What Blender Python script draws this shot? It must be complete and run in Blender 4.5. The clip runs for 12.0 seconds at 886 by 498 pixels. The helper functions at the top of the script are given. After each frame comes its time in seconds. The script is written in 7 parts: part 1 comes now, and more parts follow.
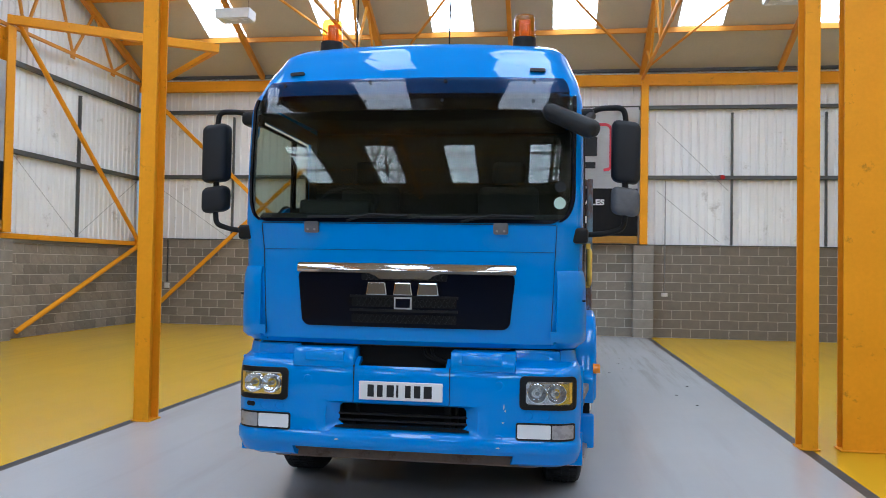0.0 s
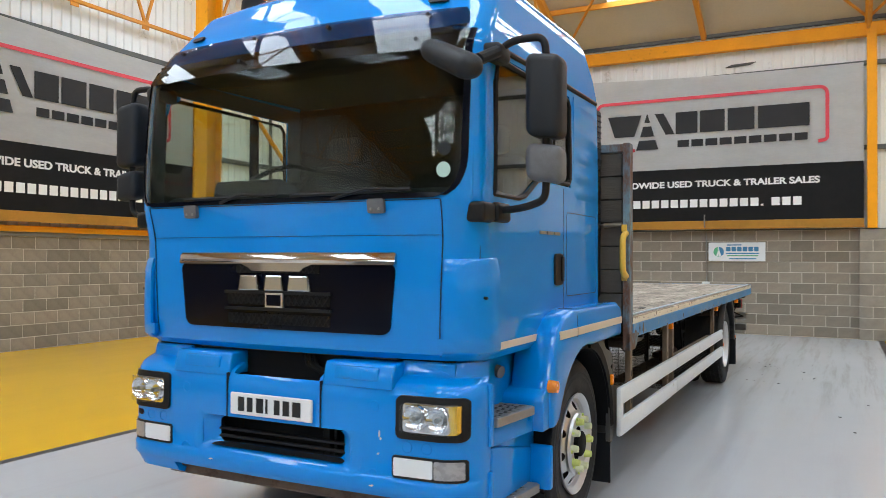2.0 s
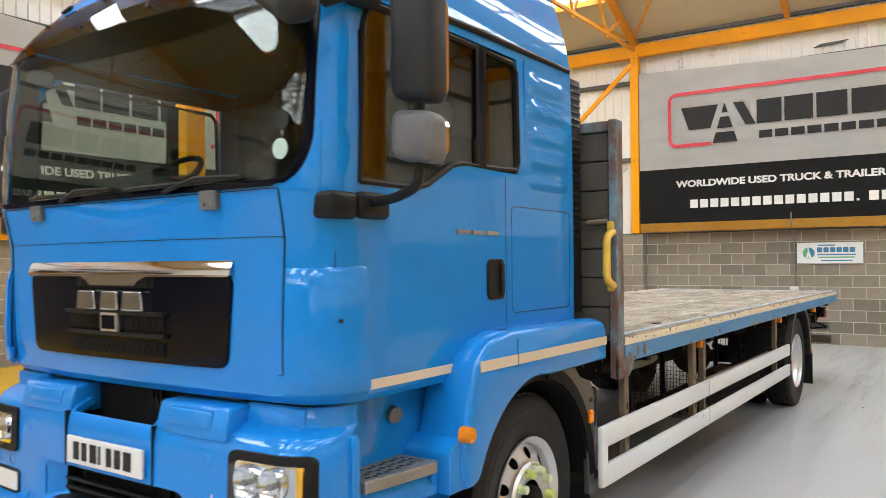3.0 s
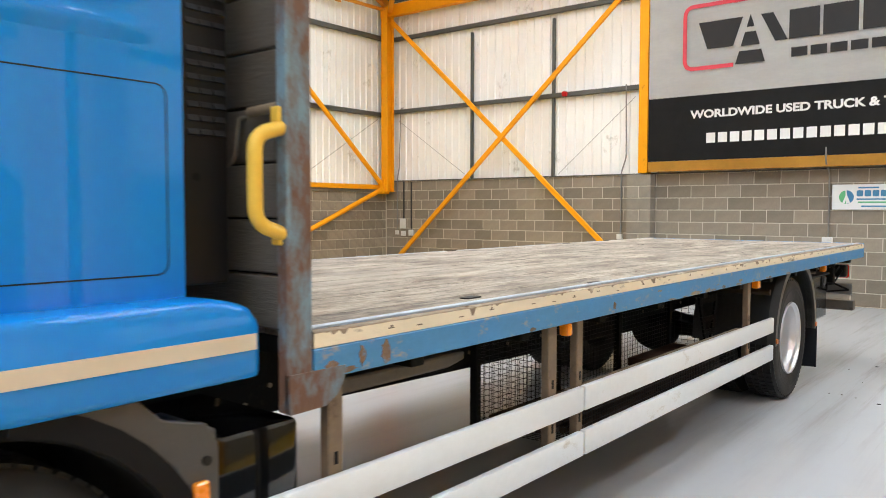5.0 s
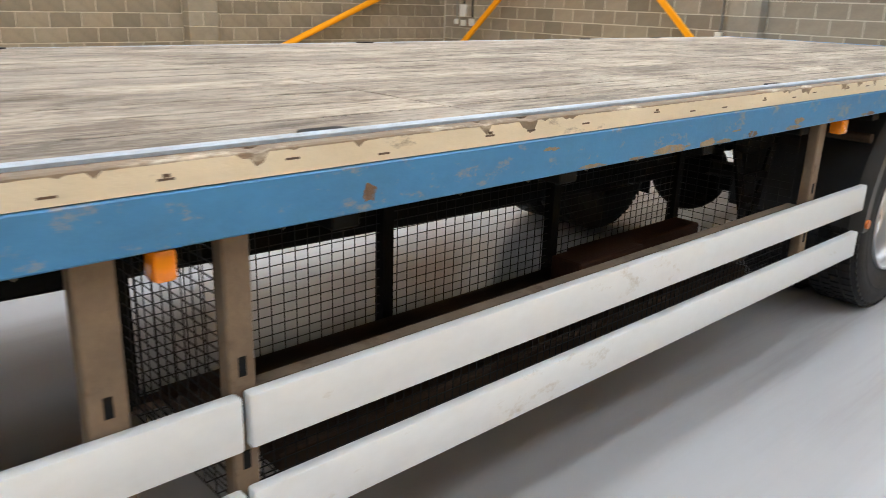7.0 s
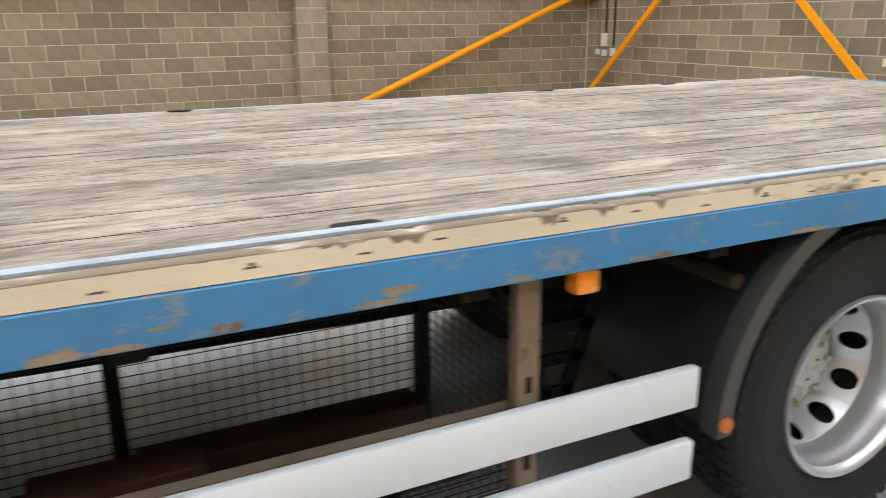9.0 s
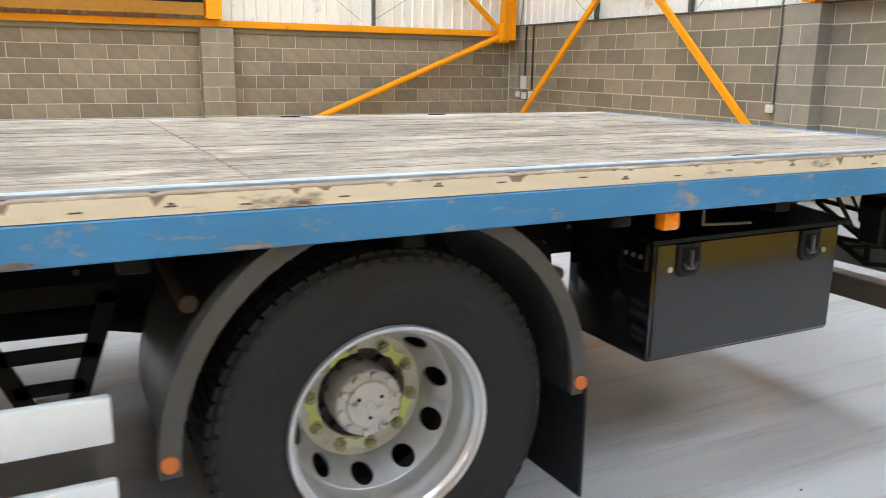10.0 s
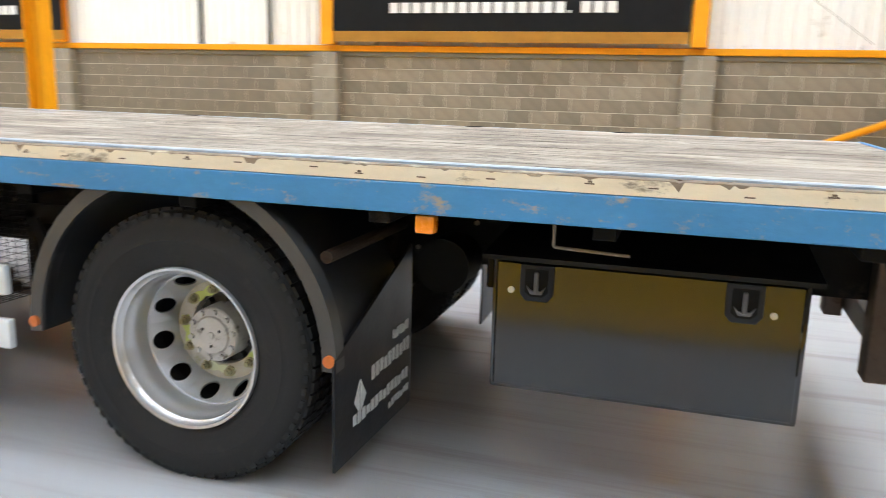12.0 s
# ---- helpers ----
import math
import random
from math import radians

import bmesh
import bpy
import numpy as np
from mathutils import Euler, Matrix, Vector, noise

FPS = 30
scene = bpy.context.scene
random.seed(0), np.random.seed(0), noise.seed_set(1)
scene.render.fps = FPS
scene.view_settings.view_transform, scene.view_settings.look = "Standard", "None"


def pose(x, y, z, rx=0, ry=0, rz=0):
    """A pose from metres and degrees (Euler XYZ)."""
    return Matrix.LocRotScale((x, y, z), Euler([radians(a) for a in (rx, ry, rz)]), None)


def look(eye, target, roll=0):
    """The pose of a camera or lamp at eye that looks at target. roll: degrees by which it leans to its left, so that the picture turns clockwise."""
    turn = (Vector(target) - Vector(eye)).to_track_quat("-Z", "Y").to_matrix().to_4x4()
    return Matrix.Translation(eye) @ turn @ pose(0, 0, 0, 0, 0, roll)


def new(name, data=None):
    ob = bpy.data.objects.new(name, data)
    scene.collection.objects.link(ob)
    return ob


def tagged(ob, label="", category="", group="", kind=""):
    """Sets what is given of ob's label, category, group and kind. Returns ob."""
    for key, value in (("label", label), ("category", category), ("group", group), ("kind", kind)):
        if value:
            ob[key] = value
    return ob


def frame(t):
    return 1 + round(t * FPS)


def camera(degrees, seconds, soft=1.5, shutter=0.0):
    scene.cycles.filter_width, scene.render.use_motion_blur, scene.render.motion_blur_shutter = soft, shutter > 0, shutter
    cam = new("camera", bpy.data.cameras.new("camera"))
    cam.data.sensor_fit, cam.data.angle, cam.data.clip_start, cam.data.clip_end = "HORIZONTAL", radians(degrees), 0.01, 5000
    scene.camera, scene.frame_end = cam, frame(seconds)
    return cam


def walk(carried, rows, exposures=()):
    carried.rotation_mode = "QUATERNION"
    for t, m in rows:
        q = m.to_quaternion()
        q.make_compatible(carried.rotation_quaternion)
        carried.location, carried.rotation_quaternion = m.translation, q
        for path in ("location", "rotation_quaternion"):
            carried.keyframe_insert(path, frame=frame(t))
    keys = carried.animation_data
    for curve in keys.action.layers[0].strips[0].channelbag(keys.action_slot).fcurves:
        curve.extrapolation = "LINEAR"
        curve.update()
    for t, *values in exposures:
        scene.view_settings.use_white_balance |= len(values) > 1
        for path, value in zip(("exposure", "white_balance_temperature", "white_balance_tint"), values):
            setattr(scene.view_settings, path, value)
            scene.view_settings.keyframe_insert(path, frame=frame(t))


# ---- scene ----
cam = camera(59.2, 12.0, soft=0.75, shutter=0.3)
PATH = [
    (0, (-0.03, 0.531, 1.636), (-0.306, 2.511, 1.682), 1.0),
    (0.5, (0.483, 0.748, 1.623), (0.043, 2.698, 1.661), 0.9),
    (1, (0.945, 1.092, 1.6), (0.331, 2.996, 1.634), 0.7),
    (1.5, (1.325, 1.569, 1.619), (0.552, 3.413, 1.652), 0.3),
    (2, (1.653, 2.117, 1.625), (0.74, 3.896, 1.649), 0.2),
    (2.5, (1.834, 2.745, 1.625), (0.809, 4.463, 1.646), -0.1),
    (3, (1.99, 3.422, 1.636), (0.857, 5.069, 1.673), -0.4),
    (3.2, (2.013, 3.693, 1.607), (0.853, 5.323, 1.646), -0.3),
    (4.8, (2.059, 5.828, 1.575), (0.817, 7.394, 1.504), 0.2),
    (5, (2.047, 6.109, 1.575), (0.799, 7.668, 1.474), 0.1),
    (5.5, (1.869, 6.807, 1.552), (0.608, 8.347, 1.361), 0.2),
    (6, (1.706, 7.447, 1.541), (0.433, 8.965, 1.269), 0.0),
    (6.5, (1.553, 8.099, 1.48), (0.273, 9.571, 1.04), 0.5),
    (6.7, (1.505, 8.347, 1.466), (0.197, 9.764, 0.935), 1.1),
    (8.3, (1.52, 10.016, 1.557), (-0.263, 10.73, 1.0), -0.3),
    (8.5, (1.578, 10.211, 1.58), (-0.208, 10.944, 1.056), -0.6),
    (8.7, (1.639, 10.531, 1.595), (-0.135, 11.284, 1.059), -0.2),
    (9, (1.671, 10.931, 1.606), (-0.056, 11.769, 1.044), -0.6),
    (9.5, (1.912, 11.603, 1.571), (0.207, 12.508, 1.047), -0.7),
    (10, (2.125, 12.242, 1.493), (0.384, 13.117, 1.039), 0.8),
    (10.5, (2.38, 12.884, 1.478), (0.537, 13.557, 1.087), 0.5),
    (11, (2.525, 13.531, 1.439), (0.625, 14.01, 1.043), 0.2),
    (11.5, (2.584, 14.16, 1.44), (0.628, 14.175, 1.023), -1.0),
    (12, (2.52, 14.7, 1.441), (0.65, 14.117, 1.038), 1.5),
]
EXPOSURES = [(0, -0.66, 5650, 14), (1, -0.55, 5750, 13), (2, -0.30, 6250, 12), (3.2, 0.05, 6800, 13.5), (4.8, 0.15, 6600, 13), (6.7, 0.05, 6550, 13.5), (8.5, 0.03, 6500, 13.5), (10, 0.22, 6250, 12), (12, 0.3, 6200, 12.5)]
walk(cam, [(t, look(eye, target, roll)) for t, eye, target, roll in PATH], EXPOSURES)

# ---- light ----
world = bpy.data.worlds.new("sky")
scene.world = world
world.use_nodes = True
_n = world.node_tree.nodes
_sky = _n.new("ShaderNodeTexSky")
_sky.sky_type, _sky.sun_disc = "NISHITA", False
_sky.sun_elevation, _sky.sun_rotation = radians(42), radians(200)
world.node_tree.links.new(_sky.outputs[0], _n["Background"].inputs[0])
_n["Background"].inputs[1].default_value = 0.1
SKYLIGHT_GLOW = 13.0


# ---- materials ----
def nodes_of(name):
    m = bpy.data.materials.new(name)
    m.use_nodes = True
    nt = m.node_tree
    return m, nt, nt.nodes["Principled BSDF"]


def coords(nt, world_space=False):
    if world_space:
        return nt.nodes.new("ShaderNodeNewGeometry").outputs["Position"]
    return nt.nodes.new("ShaderNodeTexCoord").outputs["Object"]


def noise_tex(nt, vec, scale, detail=6.0, rough=0.6, stretch=None):
    if stretch:
        mp = nt.nodes.new("ShaderNodeMapping")
        mp.inputs["Scale"].default_value = stretch
        nt.links.new(vec, mp.inputs["Vector"])
        vec = mp.outputs[0]
    n = nt.nodes.new("ShaderNodeTexNoise")
    n.inputs["Scale"].default_value, n.inputs["Detail"].default_value, n.inputs["Roughness"].default_value = scale, detail, rough
    nt.links.new(vec, n.inputs["Vector"])
    return n.outputs["Fac"]


def ramp(nt, fac, stops):
    r = nt.nodes.new("ShaderNodeValToRGB")
    els = r.color_ramp.elements
    while len(els) < len(stops):
        els.new(0.5)
    for e, (p, c) in zip(els, stops):
        e.position = p
        e.color = (*c, 1) if isinstance(c, tuple) else (c, c, c, 1)
    nt.links.new(fac, r.inputs[0])
    return r.outputs[0]


def mix(nt, fac, a, b, kind="MIX"):
    m = nt.nodes.new("ShaderNodeMix")
    m.data_type, m.blend_type = "RGBA", kind
    for sock, val in ((m.inputs[0], fac), (m.inputs[6], a), (m.inputs[7], b)):
        if isinstance(val, (int, float)):
            sock.default_value = val if sock == m.inputs[0] else (val, val, val, 1)
        elif isinstance(val, tuple):
            sock.default_value = (*val, 1)
        else:
            nt.links.new(val, sock)
    return m.outputs[2]


def scaled(c, k):
    return tuple(min(1.0, v * k) for v in c)


def surf(name, base, rough=0.5, metal=0.0, var=0.12, scale=3.0, grain=60.0, bump=0.05, dirt=None, coat=0.0,
         stretch=None, rvar=0.08, pieces=0.0, world_space=False, spec=0.5):
    """Painted or plain surface: a broad and a fine variation of tone, fine relief, optional stains (colour, amount, scale)."""
    m, nt, b = nodes_of(name)
    vec = coords(nt, world_space)
    broad = noise_tex(nt, vec, scale, 5, 0.6, stretch)
    fine = noise_tex(nt, vec, grain, 4, 0.65, stretch)
    col = ramp(nt, broad, [(0.3, scaled(base, 1 - var)), (0.7, scaled(base, 1 + var * 0.6))])
    col = mix(nt, 0.25 * min(1, var * 5), col, ramp(nt, fine, [(0.35, scaled(base, 0.75)), (0.65, scaled(base, 1.15))]))
    if pieces:
        oi = nt.nodes.new("ShaderNodeObjectInfo")
        col = mix(nt, 1.0, col, ramp(nt, oi.outputs["Random"], [(0.0, 1 - pieces), (1.0, 1.0)]), "MULTIPLY")
    if dirt:
        dc, amount, ds = dirt
        d = ramp(nt, noise_tex(nt, vec, ds, 9, 0.72, stretch), [(0.62 - amount * 0.3, 0.0), (0.72 - amount * 0.2, 1.0)])
        col = mix(nt, d, col, dc)
    nt.links.new(col, b.inputs["Base Color"])
    r = ramp(nt, broad, [(0.3, max(0.02, rough - rvar)), (0.7, min(1.0, rough + rvar))])
    nt.links.new(r, b.inputs["Roughness"])
    b.inputs["Metallic"].default_value = metal
    b.inputs["Specular IOR Level"].default_value = spec
    if coat:
        b.inputs["Coat Weight"].default_value, b.inputs["Coat Roughness"].default_value = coat, 0.03
    if bump:
        bn = nt.nodes.new("ShaderNodeBump")
        bn.inputs["Strength"].default_value, bn.inputs["Distance"].default_value = bump, 0.01
        nt.links.new(fine, bn.inputs["Height"])
        nt.links.new(bn.outputs[0], b.inputs["Normal"])
    return m


def glow(name, colour, strength):
    m, nt, b = nodes_of(name)
    b.inputs["Base Color"].default_value = (*colour, 1)
    b.inputs["Emission Color"].default_value = (*colour, 1)
    b.inputs["Emission Strength"].default_value = strength
    return m


def glass(name, tint, ior=1.5, gloss=0.0, rim=1.0):
    m, nt, b = nodes_of(name)
    nt.nodes.remove(b)
    t, g, mx, lw, pw, ad = (nt.nodes.new("ShaderNode" + k) for k in ("BsdfTransparent", "BsdfGlossy", "MixShader", "LayerWeight", "Math", "Math"))
    t.inputs[0].default_value = (*tint, 1)
    g.inputs["Roughness"].default_value = gloss
    lw.inputs[0].default_value = 0.5
    pw.operation, ad.operation = "POWER", "MULTIPLY_ADD"
    pw.inputs[1].default_value = 4.0
    f0 = ((ior - 1) / (ior + 1)) ** 2
    ad.inputs[1].default_value, ad.inputs[2].default_value = (1 - f0) * rim, f0
    nt.links.new(lw.outputs["Facing"], pw.inputs[0])
    nt.links.new(pw.outputs[0], ad.inputs[0])
    nt.links.new(ad.outputs[0], mx.inputs[0])
    nt.links.new(t.outputs[0], mx.inputs[1])
    nt.links.new(g.outputs[0], mx.inputs[2])
    nt.links.new(mx.outputs[0], nt.nodes["Material Output"].inputs[0])
    return m


M = {}
M["blue"] = surf("blue_paint", (0.0, 0.223, 0.682), 0.55, var=0.03, scale=1.2, grain=40, bump=0.0, coat=0.85, rvar=0.03, spec=0.05)
M["blue_worn"] = surf("worn_blue_paint", (0.05, 0.235, 0.50), 0.45, var=0.14, scale=5, grain=45, bump=0.12, dirt=((0.34, 0.29, 0.225), 0.19, 15), stretch=(1, 0.5, 1))
M["post_rust"] = surf("rusted_blue_steel", (0.15, 0.255, 0.33), 0.65, var=0.3, scale=6, grain=50, bump=0.3, dirt=((0.13, 0.068, 0.045), 0.80, 9), stretch=(1, 1, 0.5))
M["cream"] = surf("cream_paint_worn", (0.745, 0.672, 0.525), 0.6, var=0.10, scale=6, grain=40, bump=0.2, dirt=((0.13, 0.10, 0.075), 0.09, 10), stretch=(1, 0.4, 1))
M["edge_wood"] = surf("bare_edge_wood", (0.235, 0.18, 0.13), 0.8, var=0.35, scale=7, grain=60, bump=0.3, dirt=((0.60, 0.53, 0.42), 0.22, 12), stretch=(1, 0.4, 1))
M["rust_patch"] = surf("flaking_rust", (0.20, 0.125, 0.08), 0.85, var=0.4, scale=25, grain=90, bump=0.3, dirt=((0.13, 0.25, 0.40), 0.25, 40))
M["rust_pale"] = surf("pale_brown_corrosion", (0.31, 0.24, 0.165), 0.85, var=0.35, scale=25, grain=90, bump=0.3, dirt=((0.13, 0.25, 0.40), 0.30, 30))
M["trim_blue"] = surf("scuffed_alloy_trim", (0.42, 0.49, 0.57), 0.45, metal=0.2, var=0.3, scale=8, grain=90, bump=0.1)
M["orange"] = surf("orange_steel_paint", (0.85, 0.352, 0.004), 0.5, spec=0.25, var=0.10, scale=1.5, grain=25, bump=0.03, dirt=((0.42, 0.17, 0.01), 0.05, 6))
M["orange_old"] = surf("roof_steel_paint", (0.66, 0.27, 0.015), 0.5, var=0.15, scale=1.5, grain=25, bump=0.03)
M["clad"] = surf("white_wall_sheeting", (0.86, 0.865, 0.85), 0.55, var=0.06, scale=0.7, grain=30, bump=0.02, dirt=((0.50, 0.48, 0.44), 0.05, 1.6))
M["roof"] = surf("roof_lining", (0.56, 0.52, 0.43), 0.7, var=0.10, scale=0.5, grain=20, bump=0.02)
M["rail"] = surf("dark_sheeting_rail", (0.10, 0.105, 0.10), 0.5, metal=0.3, var=0.2, scale=2)
M["galv"] = surf("galvanised_rail", (0.30, 0.30, 0.29), 0.45, metal=0.7, var=0.2, scale=3)
M["block"] = surf("grey_concrete_block", (0.30, 0.262, 0.208), 0.92, var=0.22, scale=6, grain=70, bump=0.5, pieces=0.36)
M["block_pier"] = surf("pale_pier_block", (0.315, 0.285, 0.24), 0.92, var=0.22, scale=5, grain=70, bump=0.5, pieces=0.22)
M["mortar"] = surf("pale_mortar", (0.53, 0.485, 0.405), 0.95, var=0.15, scale=4, grain=80, bump=0.3)
M["flash"] = surf("grey_flashing", (0.20, 0.20, 0.19), 0.6, var=0.15, scale=2)
M["strip"] = surf("dark_floor_strip", (0.055, 0.052, 0.05), 0.55, var=0.2, scale=3, bump=0.05)
M["silver"] = surf("silver_banner", (0.70, 0.695, 0.69), 0.40, metal=0.0, var=0.10, scale=0.9, grain=8, bump=0.03, stretch=(1, 1, 3))
M["ban_black"] = surf("black_banner", (0.024, 0.024, 0.026), 0.5, var=0.25, scale=1.2, grain=8, bump=0.02, spec=0.2)
M["ban_red"] = surf("banner_red_print", (0.62, 0.045, 0.07), 0.5, var=0.04)
M["ban_white"] = surf("banner_white_print", (0.78, 0.78, 0.78), 0.5, var=0.02)
M["ban_yellow"] = surf("yellow_banner_hem", (0.70, 0.36, 0.05), 0.5, var=0.14, scale=2.0, bump=0.15, grain=14)
M["black"] = surf("black_plastic", (0.010, 0.010, 0.011), 0.5, var=0.25, scale=4, grain=120, bump=0.08, spec=0.22)
M["gloss_black"] = surf("gloss_black_panel", (0.002, 0.003, 0.009), 0.16, var=0.2, scale=3, bump=0.0, rvar=0.03, spec=0.12)
M["mirror_shell"] = surf("grained_dark_plastic", (0.014, 0.016, 0.020), 0.55, spec=0.3, var=0.15, scale=6, grain=220, bump=0.15)
M["grey_plastic"] = surf("faded_grey_plastic", (0.12, 0.124, 0.135), 0.6, var=0.3, scale=14, grain=180, bump=0.12)
M["chassis"] = surf("grimy_chassis_paint", (0.008, 0.0075, 0.007), 0.7, var=0.4, scale=5, grain=40, bump=0.25, dirt=((0.045, 0.036, 0.028), 0.08, 4), spec=0.15)
M["old_plank"] = surf("dark_old_plank", (0.055, 0.038, 0.028), 0.85, var=0.35, scale=6, grain=40, bump=0.4, stretch=(3, 0.4, 3), spec=0.2)
M["red_plank"] = surf("reddish_old_timber", (0.06, 0.027, 0.017), 0.85, var=0.35, scale=6, grain=40, bump=0.4, stretch=(3, 0.4, 3), spec=0.2)
M["rusty"] = surf("rusty_steel", (0.13, 0.09, 0.065), 0.8, var=0.35, scale=8, grain=50, bump=0.35, dirt=((0.07, 0.035, 0.02), 0.3, 9))
M["bar_steel"] = surf("dark_weathered_steel", (0.11, 0.095, 0.08), 0.6, metal=0.2, var=0.3, scale=6, grain=50, bump=0.2, dirt=((0.06, 0.04, 0.03), 0.2, 7))
M["post_steel"] = surf("brown_weathered_steel", (0.19, 0.14, 0.097), 0.7, var=0.3, scale=7, grain=60, bump=0.2, dirt=((0.10, 0.065, 0.042), 0.25, 8))
M["dull_steel"] = surf("dull_weathered_steel", (0.25, 0.205, 0.155), 0.6, metal=0.4, var=0.25, scale=7, grain=60, bump=0.2, dirt=((0.12, 0.085, 0.06), 0.2, 8))
M["guard"] = surf("white_coated_rail", (0.705, 0.75, 0.785), 0.35, var=0.06, scale=2.5, grain=40, bump=0.02, dirt=((0.45, 0.42, 0.37), 0.03, 5), stretch=(1, 0.5, 1))
M["chrome"] = surf("chrome", (0.55, 0.55, 0.57), 0.07, metal=1.0, var=0.02, bump=0.0, rvar=0.02)
M["lamp_silver"] = surf("lamp_reflector_silver", (0.90, 0.90, 0.92), 0.06, metal=1.0, var=0.02, bump=0.0)
M["rim"] = surf("silver_wheel_steel", (0.62, 0.63, 0.65), 0.33, metal=0.8, var=0.03, scale=3, grain=60, bump=0.01, rvar=0.02)
M["hub"] = surf("worn_hub_steel", (0.50, 0.49, 0.45), 0.5, metal=0.4, var=0.2, scale=12, grain=80, bump=0.15, dirt=((0.11, 0.09, 0.07), 0.2, 14))
M["nut_yellow"] = surf("yellow_nut_marker", (0.62, 0.70, 0.20), 0.45, var=0.1, scale=10)
M["nut_pale"] = surf("faded_nut_marker", (0.66, 0.70, 0.48), 0.45, var=0.1, scale=10)
M["nut_flange"] = surf("stained_pale_flange", (0.56, 0.54, 0.47), 0.5, metal=0.25, var=0.16, scale=9, grain=60, bump=0.08, dirt=((0.36, 0.35, 0.16), 0.10, 12))
M["grease"] = surf("black_grease", (0.012, 0.011, 0.010), 0.4, var=0.4, scale=25, grain=80, bump=0.5, dirt=((0.05, 0.042, 0.03), 0.15, 30))
M["hub_cap"] = surf("pale_hub_cap", (0.56, 0.55, 0.53), 0.5, metal=0.35, var=0.14, scale=14, grain=90, bump=0.1, dirt=((0.13, 0.105, 0.08), 0.2, 18))
M["hub_stain"] = surf("yellow_stained_steel", (0.40, 0.37, 0.22), 0.5, metal=0.3, var=0.3, scale=20)
M["tyre"] = surf("tyre_rubber", (0.020, 0.020, 0.021), 0.65, var=0.25, scale=6, grain=90, bump=0.15, dirt=((0.034, 0.032, 0.030), 0.14, 5), spec=0.24)
M["amber_dull"] = surf("dirty_amber_reflector", (0.55, 0.15, 0.03), 0.4, var=0.15, scale=30)
M["amber_pale"] = surf("pale_amber_lens", (0.85, 0.46, 0.05), 0.3, var=0.05)
M["amber"] = surf("amber_lens", (0.88, 0.26, 0.008), 0.25, var=0.08, scale=20, coat=0.5)
M["red_lens"] = surf("red_lens", (0.55, 0.01, 0.015), 0.2, var=0.08, scale=20, coat=0.5)
M["white_lens"] = surf("white_lens", (0.72, 0.74, 0.76), 0.25, var=0.03, coat=0.4)
M["grey_lens"] = surf("smoked_lens", (0.30, 0.29, 0.30), 0.3, var=0.15, scale=20, coat=0.5)
M["plate"] = surf("white_plate", (0.74, 0.75, 0.76), 0.35, var=0.02)
M["yellow_handle"] = surf("yellow_grab_handle", (0.78, 0.50, 0.07), 0.4, var=0.12, scale=9, bump=0.05)
M["stripe"] = surf("pale_reflective_tape", (0.62, 0.55, 0.44), 0.45, var=0.05, scale=4)
M["tool_box"] = surf("dark_powder_coat", (0.010, 0.011, 0.013), 0.10, var=0.1, scale=2, grain=160, bump=0.006, rvar=0.015, spec=0.75)
M["guard_pale"] = surf("faded_grey_guard_plastic", (0.058, 0.058, 0.058), 0.42, var=0.15, scale=5, grain=90, bump=0.06)
M["guard_arch"] = surf("grey_plastic_mudguard", (0.030, 0.031, 0.034), 0.38, var=0.2, scale=5, grain=90, bump=0.08, spec=0.3)
M["flap"] = surf("rubber_flap", (0.012, 0.013, 0.016), 0.4, var=0.3, scale=4, grain=60, bump=0.12, spec=0.25)
M["print"] = surf("worn_white_print", (0.62, 0.64, 0.64), 0.6, var=0.2, scale=30)
M["cab_trim"] = surf("dark_cab_trim", (0.015, 0.017, 0.017), 0.7, var=0.2, scale=5, spec=0.2)
M["cab_light"] = surf("grey_cab_lining", (0.046, 0.060, 0.064), 0.7, var=0.1, scale=4)
M["seat"] = surf("seat_cloth", (0.020, 0.024, 0.026), 0.9, var=0.2, scale=8)
M["sign_white"] = surf("white_sign", (0.74, 0.77, 0.78), 0.35, var=0.03)
M["sticker"] = surf("pale_green_sticker", (0.42, 0.60, 0.56), 0.5, var=0.04)
M["sign_blue"] = surf("sign_blue_print", (0.05, 0.22, 0.42), 0.4, var=0.05)
M["sign_green"] = surf("sign_green_print", (0.10, 0.42, 0.20), 0.4, var=0.05)
M["white_box"] = surf("white_enamel", (0.68, 0.68, 0.66), 0.4, var=0.06, scale=4)
M["cable"] = surf("black_cable", (0.02, 0.02, 0.02), 0.6, var=0.1)
M["mesh_wire"] = surf("dark_wire", (0.02, 0.02, 0.021), 0.55, metal=0.3, var=0.2)
M["glass"] = glass("windscreen_glass", (0.83, 0.89, 0.85), 1.4, 0.0, 0.5)
M["side_glass"] = glass("side_window_glass", (0.80, 0.83, 0.79), 1.5, 0.0, 0.6)
M["visor"] = glass("smoked_acrylic", (0.55, 0.55, 0.57), 1.34, 0.02, 0.35)
M["lens_clear"] = glass("clear_lens", (0.92, 0.94, 0.95))
M["amber_clear"] = glass("amber_dome", (0.96, 0.66, 0.14), 1.45)
M["skylight"] = glow("translucent_rooflight", (0.80, 0.92, 1.0), SKYLIGHT_GLOW)


